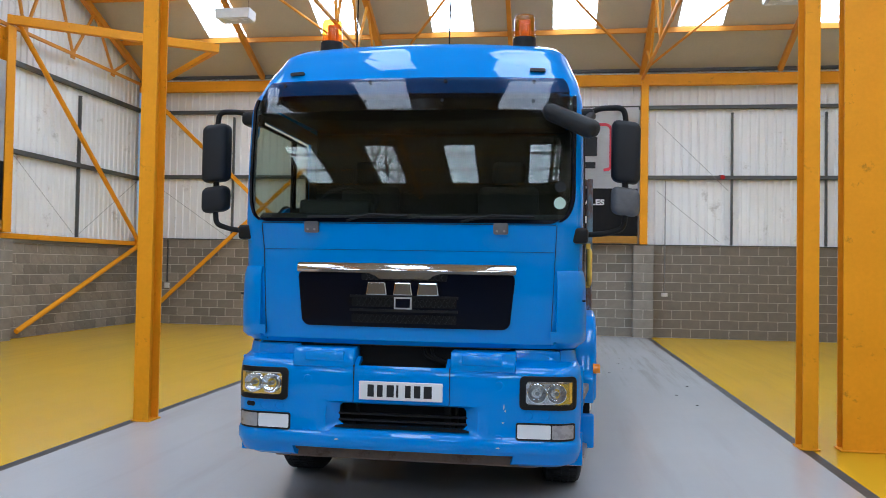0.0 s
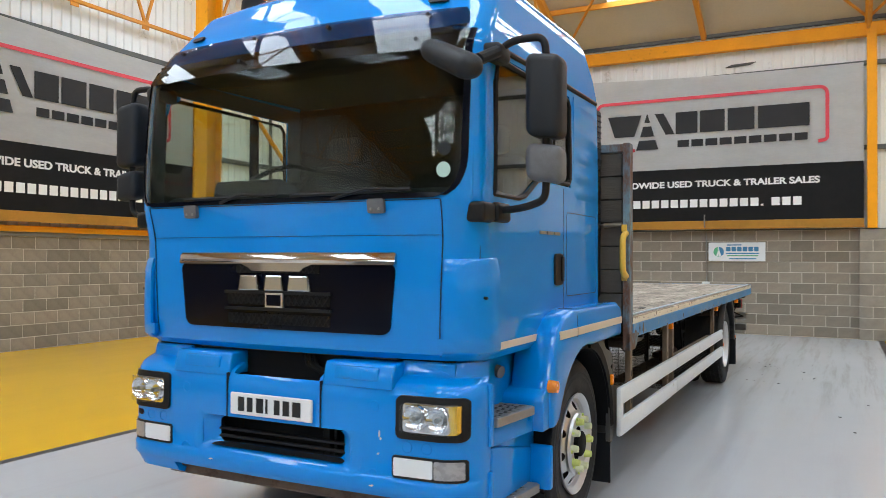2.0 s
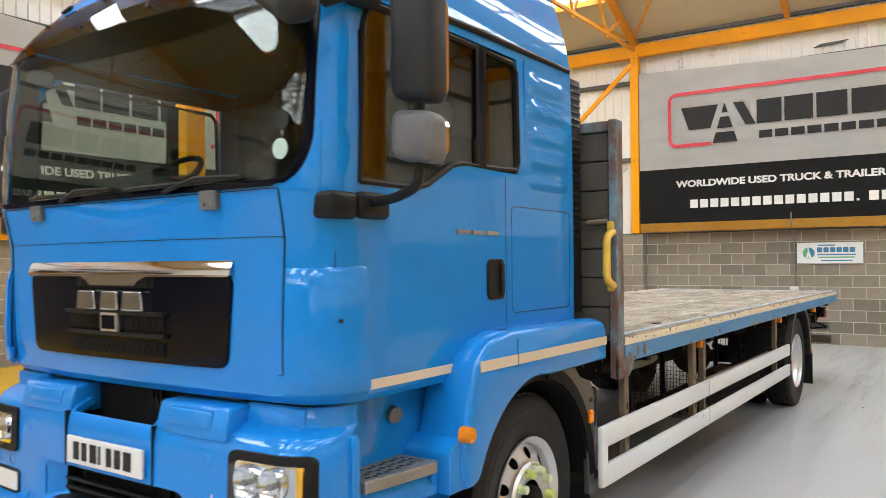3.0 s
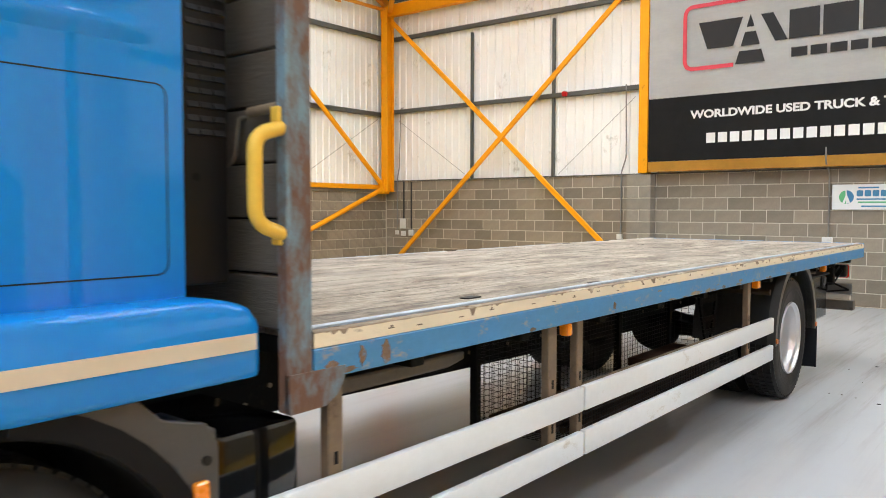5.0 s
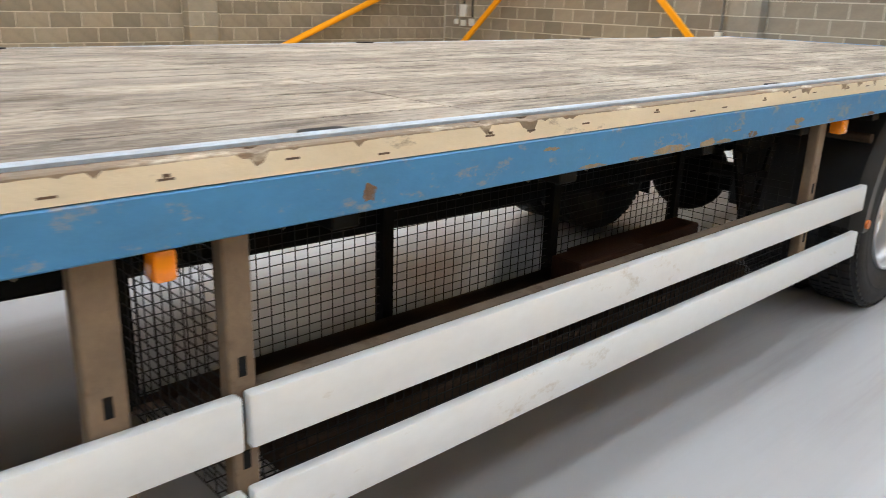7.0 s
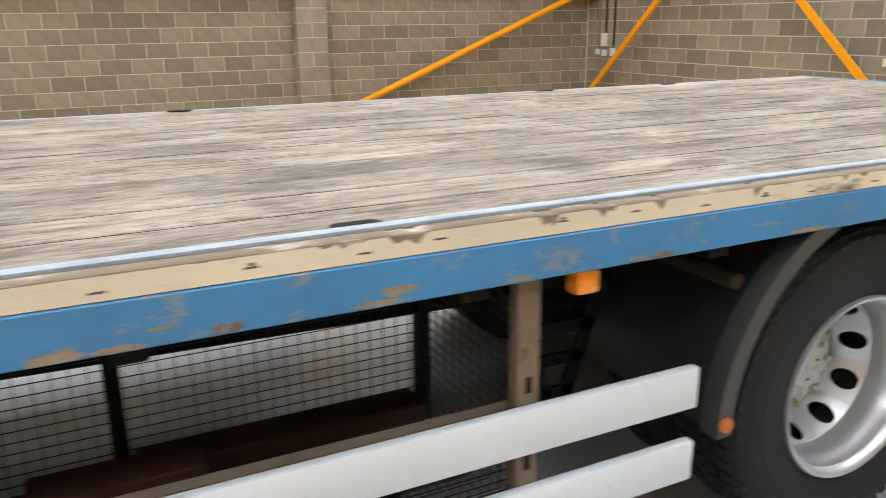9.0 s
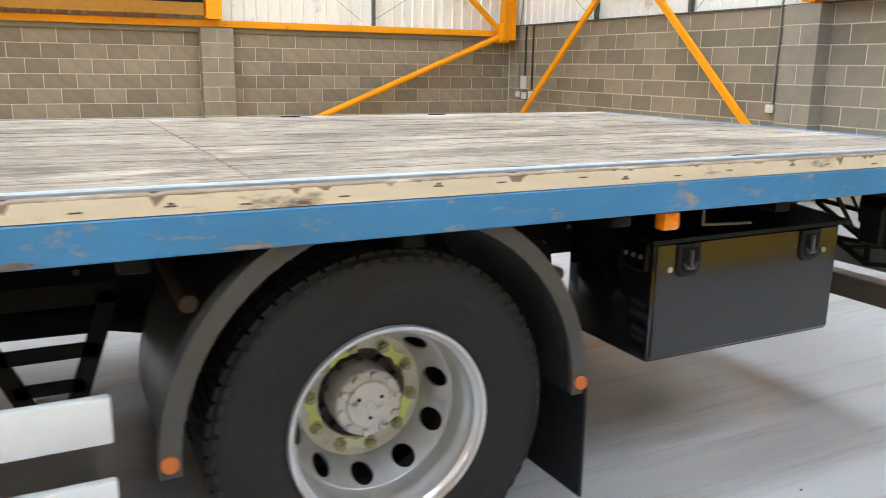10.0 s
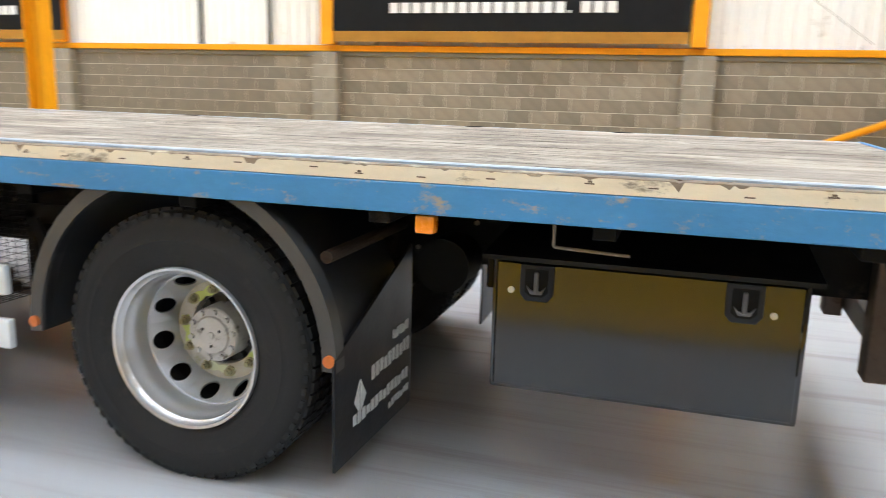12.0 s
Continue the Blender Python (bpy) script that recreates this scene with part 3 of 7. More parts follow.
def column(x, y, w, d, top, along="y", name="steel_column", label="orange painted steel I-section column", foot=0.0):
    """An I-section upright; w over the flanges, d from flange to flange along the given axis."""
    root = thing(name, label, "column", (x, y, 0), "steel columns", "structure")
    t = 0.018
    for s in (-1, 1):
        bm = B()
        if along == "y":
            box(bm, -w / 2, w / 2, s * d / 2 - t / 2, s * d / 2 + t / 2, foot, top, 0.003)
        else:
            box(bm, s * d / 2 - t / 2, s * d / 2 + t / 2, -w / 2, w / 2, foot, top, 0.003)
        part("flange", bm, "orange", root)
    bm = B()
    if along == "y":
        box(bm, -0.008, 0.008, -d / 2 + t / 2, d / 2 - t / 2, foot, top)
    else:
        box(bm, -d / 2 + t / 2, d / 2 - t / 2, -0.008, 0.008, foot, top)
    part("web", bm, "orange", root)
    bm = B()
    box(bm, -w / 2 - 0.02, w / 2 + 0.02, -d / 2 - 0.02, d / 2 + 0.02, foot, foot + 0.014, 0.002)
    part("base_plate", bm, "orange", root)
    return root


column(-4.175, 8.16, 0.165, 0.20, 6.3)
column(2.36, 8.28, 0.14, 0.20, 6.3)
column(2.91, 8.275, 0.52, 0.14, 6.3, label="wide orange painted steel column beside a slimmer one")
for y in (14.76, 8.31, 2.2, -4.0):
    column(8.55, y, 0.24, 0.18, 6.3, "x", foot=0.0)
column(-10.87, 8.235, 0.24, 0.18, 6.3, "x", foot=2.175)
column(-10.87, 14.69, 0.24, 0.18, 6.3, "x", foot=2.175)
column(-10.87, 2.2, 0.24, 0.18, 6.3, "x", foot=2.175)
column(-10.80, 20.02, 0.2, 0.22, 6.3, foot=2.0)
for x in (-4.25, 2.18, 8.5):
    bm = B()
    box(bm, x - 0.09, x + 0.09, NORTH - 0.24, NORTH - 0.06, 2.27, 6.3, 0.004)
    tagged(part("wall_column", bm, "orange"), "orange steel column standing on a block pier", "column", "wall columns", "structure")


def flat_brace(name, a, b, w, label):
    bm = B()
    beam(bm, a, b, 0.06, w, 0.008)
    return tagged(part(name, bm, "orange"), label, "brace", "wall braces", "structure")


yb = NORTH - 0.16
flat_brace("wall_brace", (-10.72, yb, 6.06), (-4.92, yb, 0.75), 0.10, "orange diagonal wall brace crossing another")
flat_brace("wall_brace", (-4.30, yb - 0.07, 6.02), (-10.75, yb - 0.07, 0.16), 0.10, "orange diagonal wall brace crossing another")
for a, b in (((-10.88, 19.95, 2.12), (-10.88, 15.0, 6.45)), ((-10.88, 19.95, 2.08), (-10.88, 15.2, 0.16))):
    bm = B()
    rod(bm, a, b, 0.055, 14)
    tagged(part("wall_brace", bm, "orange"), "round orange tube brace against the side wall", "brace", "wall braces", "structure")
bm = B()
box(bm, -10.98, -10.78, 19.86, 20.06, 1.95, 2.3, 0.01)
tagged(part("gusset_plate", bm, "orange"), "orange gusset where the side braces meet", "bracket", kind="structure")
steel("eaves_strut", "orange horizontal strut with a raking brace at the side wall", "beam",
      ("strut", (-10.9, 14.7, 6.45), (-7.35, 16.75, 6.35), 0.14, 0.18), ("brace", (-7.4, 16.75, 6.33), (-10.7, 20.0, 6.3), 0.10, 0.12))


# ---- the truck ----
truck = thing("flatbed_truck", "blue two-axle flatbed truck with a worn wooden deck", "truck", (-0.935, 5.25, 0))


class Loft:
    """A skin through rounded outlines at several heights: rows of z, half width, front, bow, corner radius."""

    def __init__(self, rows):
        self.rows = rows

    def at(self, z):
        r = self.rows
        if z <= r[0][0]:
            return r[0]
        for a, b in zip(r, r[1:]):
            if z <= b[0]:
                t = (z - a[0]) / (b[0] - a[0])
                return tuple(p + (q - p) * t for p, q in zip(a, b))
        return r[-1]

    def v(self, u, z):
        _, w, f, bow, rc = self.at(z)
        flat = w - rc
        a = abs(u)
        if a <= flat:
            return f + bow * (a / flat) ** 2
        d = min(a - flat, rc * 0.999)
        return f + bow + rc - math.sqrt(max(0.0, rc * rc - d * d))

    def outline(self, z, us, sides, n=6):
        _, w, f, bow, rc = self.at(z)
        flat = w - rc
        pts = []
        right = [(flat + rc * math.sin(radians(90 * i / n)), f + bow + rc * (1 - math.cos(radians(90 * i / n)))) for i in range(1, n + 1)]
        right += [(w, max(v, f + bow + rc + 0.004 * (k + 1))) for k, v in enumerate(sides)]
        pts += [(-u, v) for u, v in reversed(right)]
        pts += [(k * flat, f + bow * k ** 2) for k in us]
        pts += right
        return pts


def loft_skin(bm, loft, zs, us, sides, keep, n=6):
    rings = [[bm.verts.new((u, v, z)) for u, v in loft.outline(z, us, sides, n)] for z in zs]
    for i in range(len(zs) - 1):
        for j in range(len(rings[0]) - 1):
            q = (rings[i][j], rings[i][j + 1], rings[i + 1][j + 1], rings[i + 1][j])
            c = sum((v.co for v in q), Vector()) / 4
            if keep(c.x, c.y, c.z):
                bm.faces.new(q)
    for v in [v for v in bm.verts if not v.link_faces]:
        bm.verts.remove(v)
    return rings


def thicken(bm, d):
    """Gives a skin a thickness d against its normals."""
    bmesh.ops.recalc_face_normals(bm, faces=bm.faces[:])
    bmesh.ops.solidify(bm, geom=bm.faces[:], thickness=d)
    bmesh.ops.recalc_face_normals(bm, faces=bm.faces[:])
    return bm


def skin_panel(bm, front, rows, off, depth, cols=10):
    """A panel that follows the front: rows of (z, left, right); it stands off proud and is depth thick."""
    a = [[bm.verts.new((l + (r - l) * k / cols, front(l + (r - l) * k / cols, z) - off, z)) for k in range(cols + 1)] for z, l, r in rows]
    b = [[bm.verts.new(p.co + Vector((0, depth, 0))) for p in row] for row in a]
    fs = []
    for i in range(len(rows) - 1):
        for k in range(cols):
            fs.append(bm.faces.new((a[i][k], a[i][k + 1], a[i + 1][k + 1], a[i + 1][k])))
            fs.append(bm.faces.new((b[i][k], b[i + 1][k], b[i + 1][k + 1], b[i][k + 1])))
        fs.append(bm.faces.new((a[i][0], a[i + 1][0], b[i + 1][0], b[i][0])))
        fs.append(bm.faces.new((a[i][-1], b[i][-1], b[i + 1][-1], a[i + 1][-1])))
    for k in range(cols):
        fs.append(bm.faces.new((a[0][k], b[0][k], b[0][k + 1], a[0][k + 1])))
        fs.append(bm.faces.new((a[-1][k], a[-1][k + 1], b[-1][k + 1], b[-1][k])))
    bmesh.ops.recalc_face_normals(bm, faces=fs)
    return bm


def round_rows(x0, x1, z0, z1, r, n=5, taper=0.0):
    """Rows for a rounded rectangle; taper narrows its foot on both sides."""
    rows = []
    for i in range(n + 1):
        t = radians(90 * i / n)
        rows.append((z0 + r * (1 - math.cos(t)), r * (1 - math.sin(t))))
    for i in range(n, -1, -1):
        t = radians(90 * i / n)
        rows.append((z1 - r * (1 - math.cos(t)), r * (1 - math.sin(t))))
    return [(z, x0 + d + taper * (z1 - z) / (z1 - z0), x1 - d - taper * (z1 - z) / (z1 - z0)) for z, d in rows]


# cab shell
CAB = Loft([
    (1.14, 1.075, 0.10, 0.05, 0.20), (1.17, 1.095, 0.070, 0.05, 0.20), (1.30, 1.10, 0.055, 0.05, 0.20), (1.50, 1.10, 0.05, 0.05, 0.20),
    (1.735, 1.10, 0.05, 0.05, 0.19)] + [(1.90 + 0.74 * t / 10, 1.10 - 0.01 * (t / 10) ** 2, 0.05 + 0.026 * t / 10 + 0.042 * (t / 10) ** 2, 0.010, 0.20 - 0.05 * t / 10) for t in range(11)] + [
    (2.72, 1.085, 0.138, 0.05, 0.13), (2.85, 1.06, 0.205, 0.075, 0.16), (2.95, 1.03, 0.255, 0.09, 0.19), (3.02, 1.01, 0.305, 0.10, 0.21),
    (3.08, 0.985, 0.345, 0.10, 0.21), (3.13, 0.95, 0.42, 0.10, 0.22), (3.16, 0.89, 0.54, 0.10, 0.24), (3.17, 0.78, 0.72, 0.1, 0.3)])
BACK = 2.08
SV = [0.30, 0.45, 0.62, 0.80, 0.96, 1.14, 1.33, 1.48, 1.65, 1.85, 2.0, BACK]
SILL, DIP, HEAD = 2.06, 1.93, 2.62


def cab_keep(u, v, z):
    if abs(u) < 1.035 and v < 0.27 and 1.935 < z < 2.70:
        return False
    if abs(u) > 1.05 and z < HEAD:
        if 0.30 < v < 0.96 and z > DIP:
            return False
        if 0.96 < v < 1.48 and z > SILL:
            return False
    return True


bm = B()
ZS = [1.14, 1.155, 1.17, 1.22, 1.30, 1.40, 1.50, 1.62, 1.735, 1.82, 1.90, DIP, SILL, 2.18, 2.30, 2.45, HEAD, 2.66, 2.72, 2.78, 2.85, 2.90, 2.95, 2.99, 3.02, 3.05, 3.08, 3.105, 3.13, 3.147, 3.16, 3.167, 3.17]
US = [-1, -0.8, -0.6, -0.4, -0.2, 0, 0.2, 0.4, 0.6, 0.8, 1]
rings = loft_skin(bm, CAB, ZS, US, SV, cab_keep)
bm.faces.new(rings[-1])
back = [r for r in rings]
for i in range(len(back) - 1):
    a, b = back[i], back[i + 1]
    if a[0].is_valid and b[0].is_valid and a[-1].is_valid and b[-1].is_valid:
        bm.faces.new((a[0], a[-1], b[-1], b[0]))
thicken(bm, 0.012)
cab = part("cab", bm, "blue", truck, "glossy blue cab with a raised roof", smooth=38)

# windscreen, its black surround and the smoked visor
bm = B()


def screen_half(z):
    """Half width of the windscreen at a height; its lower corners are rounded."""
    k = max(0.0, min(1.0, (z - 1.915) / 0.20))
    return 0.935 + 0.11 * math.sqrt(1 - (1 - k) ** 2) ** 0.9


skin_panel(bm, CAB.v, [(1.918 + 0.812 * k / 24, -screen_half(1.918 + 0.812 * k / 24), screen_half(1.918 + 0.812 * k / 24)) for k in range(25)], 0.004, 0.006, 40)
part("windscreen", bm, "glass", cab, "large dark windscreen", smooth=40)
bm = B()


def surround_strip(bm, rows, off=0.012):
    skin_panel(bm, CAB.v, rows, off, 0.03, 14)


surround_strip(bm, [(1.908, -0.90, 0.90), (1.918, -0.93, 0.93), (1.932, -0.95, 0.95)])
for s in (-1, 1):
    rows = []
    for i in range(31):
        z = 1.918 + (2.72 - 1.918) * i / 30
        o = screen_half(z)
        rows.append((z, *(sorted((s * (o - 0.022), s * (o + 0.002))))))
    skin_panel(bm, CAB.v, rows, 0.008, 0.02, 3)
surround_strip(bm, [(2.70, -0.945, 0.945), (2.735, -0.93, 0.93)])
part("windscreen_surround", bm, "gloss_black", cab, "black windscreen surround", smooth=40)
for s in (-1, 1):
    bm = B()
    rows = []
    for i in range(17):
        t = i / 16
        rows.append((1.895 + 0.245 * t, *sorted((s * (screen_half(1.895 + 0.245 * t) - 0.001), s * 1.062))))
    skin_panel(bm, CAB.v, rows, 0.002, 0.02, 10)
    part("pillar_fillet", bm, "blue", cab, smooth=40)


def visor_front(u, z):
    k = (2.85 - z) / 0.245
    return CAB.v(u, 2.85) - 0.015 - 0.19 * k - 0.03 * k * (1 - k)


bm = B()
skin_panel(bm, visor_front, [(2.605, -0.93, 0.93), (2.62, -0.985, 0.985), (2.68, -1.005, 1.005), (2.75, -1.005, 1.005), (2.81, -0.99, 0.99), (2.85, -0.965, 0.965)], 0.0, 0.006, 28)
visor = part("sun_visor", bm, "visor", cab, "smoked sun visor over the windscreen", smooth=50)
for u in (-0.86, -0.27, 0.22, 0.78):
    for z in (2.67, 2.82):
        bm = B()
        v = visor_front(u, z)
        rod(bm, (u, v - 0.006, z), (u, v + 0.05, z - 0.01), 0.011, 10)
        part("screw", bm, "black", visor)

# lower front: flap seams, corner air deflectors, grille
for rows, nm in (([(1.7336, -0.92, 0.92), (1.7356, -0.92, 0.92)], "flap_seam"), ([(1.8995, -0.93, 0.93), (1.9025, -0.93, 0.93)], "cowl_seam")):
    bm = B()
    skin_panel(bm, CAB.v, rows, 0.003, 0.006, 20)
    part(nm, bm, "black", cab)
for s in (-1, 1):
    bm = B()
    rows = [(1.16 + 0.74 * i / 12, *sorted((s * (0.905 + 0.03 * i / 12 - 0.0018), s * (0.905 + 0.03 * i / 12 + 0.0018)))) for i in range(13)]
    skin_panel(bm, CAB.v, rows, 0.003, 0.006, 1)
    part("corner_seam", bm, "black", cab)
    bm = B()
    DEF = Loft([(1.165, 1.10, 0.050, 0.05, 0.21), (1.19, 1.125, 0.030, 0.05, 0.22), (1.36, 1.128, 0.026, 0.05, 0.22), (1.56, 1.12, 0.032, 0.05, 0.21), (1.615, 1.108, 0.045, 0.05, 0.20), (1.63, 1.10, 0.055, 0.05, 0.20)])
    loft_skin(bm, DEF, [1.165, 1.178, 1.19, 1.25, 1.36, 1.46, 1.56, 1.59, 1.615, 1.63], [-1, 0, 1], [0.31, 0.33], lambda u, v, z: u * s > 0.918 + 0.05 * (z - 1.17), 10)
    thicken(bm, 0.018)
    part("air_deflector", bm, "blue", cab, "blue corner air deflector", smooth=50)
    bm = B()
    rod(bm, (s * 1.09, 0.20, 1.44), (s * 1.116, 0.185, 1.44), 0.007, 8)
    part("deflector_plug", bm, "black", cab)
bm = B()
skin_panel(bm, CAB.v, round_rows(-0.69, 0.69, 1.255, 1.60, 0.045, taper=0.035), 0.012, 0.03, 24)
grille = part("front_grille", bm, "gloss_black", cab, "black front grille panel with chrome top strip", smooth=50)
bm = B()
skin_panel(bm, lambda u, z: CAB.v(u, z) + 0.020 * max(0.0, (z - 1.60) / 0.052) ** 2, [(1.592, -0.682, 0.682)] + [(1.598 + 0.008 * i, -0.692, 0.692) for i in range(7)] + [(1.652, -0.682, 0.682)], 0.026, 0.04, 24)
part("chrome_strip", bm, "chrome", grille, "chrome strip", smooth=50)
bm = B()
skin_panel(bm, CAB.v, [(1.556, -0.155, 0.155), (1.575, -0.18, 0.18), (1.60, -0.25, 0.25)], 0.024, 0.03, 8)
part("chrome_drop", bm, "chrome", grille, "chrome centre drop", smooth=50)
for z0, z1, w in ((1.545, 1.59, 0.27), (1.38, 1.435, 0.33), (1.28, 1.335, 0.33)):
    bm = B()
    skin_panel(bm, CAB.v, round_rows(-w, w, z0, z1, 0.01, 3), 0.016, 0.02, 8)
    intake = part("air_intake", bm, "shade_black", grille, "dark mesh air intake")
    bm = B()
    k = 0
    while -w + 0.03 + k * 0.035 < w - 0.02:
        u = -w + 0.03 + k * 0.035
        beam(bm, (u, CAB.v(u, z0) - 0.02, z0 + 0.004), (u + 0.03, CAB.v(u, z1) - 0.02, z1 - 0.004), 0.004, 0.006)
        beam(bm, (u + 0.03, CAB.v(u, z0) - 0.02, z0 + 0.004), (u, CAB.v(u, z1) - 0.02, z1 - 0.004), 0.004, 0.006)
        k += 1
    part("intake_mesh", bm, "black", grille)
for z in (1.36, 1.445):
    bm = B()
    skin_panel(bm, CAB.v, [(z - 0.008, -0.34, 0.34), (z + 0.008, -0.34, 0.34)], 0.03, 0.03, 8)
    part("grille_bar", bm, "black", grille)
# plain chrome blocks for the maker's letters and its small square crest
for u0, u1 in ((-0.235, -0.10), (-0.065, 0.06), (0.085, 0.225)):
    bm = B()
    v_ = CAB.v(0, 1.5)
    prism(bm, [(u0, 1.455), (u1, 1.455), (u1 - 0.012, 1.535), (u0 + 0.012, 1.535)], "y", v_ - 0.036, v_ + 0.01, 0.007)
    part("badge", bm, "chrome", grille, "plain chrome badge block")
bm = B()
skin_panel(bm, CAB.v, [(1.37, -0.055, 0.055), (1.445, -0.055, 0.055)], 0.036, 0.014, 2)
part("crest_frame", bm, "rim", grille, "small chrome square crest")
bm = B()
skin_panel(bm, CAB.v, [(1.38, -0.045, 0.045), (1.435, -0.045, 0.045)], 0.039, 0.01, 2)
part("crest_field", bm, "gloss_black", grille)
for u in (-0.60, 0.595):
    bm = B()
    skin_panel(bm, CAB.v, round_rows(u - 0.045, u + 0.045, 1.84, 1.91, 0.012, 3), 0.022, 0.03, 4)
    hinge = part("flap_hinge", bm, "grey_plastic", cab, "grey hinge of the front flap", smooth=40)
    for d in (-0.022, 0.022):
        bm = B()
        rod(bm, (u + d, CAB.v(u, 1.86) - 0.028, 1.86), (u + d, CAB.v(u, 1.86), 1.86), 0.007, 8)
        part("bolt", bm, "galv", hinge)
# wipers
for a, b in (((-0.62, 1.938), (0.02, 1.948)), ((0.10, 1.938), (0.80, 1.948))):
    bm = B()
    pts = [(a[0] + (b[0] - a[0]) * k / 8, CAB.v(a[0] + (b[0] - a[0]) * k / 8, a[1]) - 0.03 - 0.012 * math.sin(k), a[1] + (b[1] - a[1]) * k / 8) for k in range(9)]
    tube(bm, pts, 0.010, 6)
    w = part("wiper", bm, "black", cab)
    bm = B()
    tube(bm, [(b[0] - 0.05, pts[-1][1], b[1]), (b[0] - 0.25, pts[4][1] - 0.02, b[1] + 0.008), (a[0] + 0.25, pts[4][1] - 0.01, 1.915)], 0.008, 6)
    part("wiper_arm", bm, "black", w)
# roof marker lamps, beacons and aerials
for u in (-0.80, 0.80):
    bm = B()
    skin_panel(bm, CAB.v, round_rows(u - 0.05, u + 0.05, 2.90, 2.925, 0.01, 3), 0.02, 0.04, 3)
    part("roof_marker_lamp", bm, "black", cab, "small smoked roof marker lamp")
for u in (-0.66, 0.70):
    bm = B()
    rod(bm, (u, 0.62, 3.08), (u, 0.62, 3.21), 0.088, 24, 0.076)
    beacon = part("warning_beacon", bm, "black", cab, "amber warning beacon on a black base", smooth=40)
    bm = B()
    prof = [(0.001, 0.0), (0.040, 0.0), (0.064, -0.012), (0.070, -0.03), (0.074, -0.165)]
    seg = 24
    rr = [[bm.verts.new((u + r * math.cos(2 * math.pi * k / seg), 0.62 + r * math.sin(2 * math.pi * k / seg), 3.375 + o)) for k in range(seg)] for r, o in prof]
    for s, t in zip(rr, rr[1:]):
        for k in range(seg):
            bm.faces.new((s[k], s[(k + 1) % seg], t[(k + 1) % seg], t[k]))
    part("dome", bm, "amber_clear", beacon, "amber dome", smooth=40)
    bm = B()
    rod(bm, (u, 0.62, 3.21), (u, 0.62, 3.31), 0.028, 12)
    box(bm, u - 0.04, u + 0.04, 0.64, 0.65, 3.22, 3.35, 0.004)
    part("reflector", bm, "amber", beacon)
for u, h, v in ((-0.50, 0.75, 0.70), (0.14, 0.55, 0.9)):
    bm = B()
    rod(bm, (u, v, 3.12), (u, v, 3.18), 0.016, 10)
    rod(bm, (u, v, 3.17), (u + 0.01, v, 3.17 + h), 0.005, 6)
    part("aerial", bm, "black", cab)

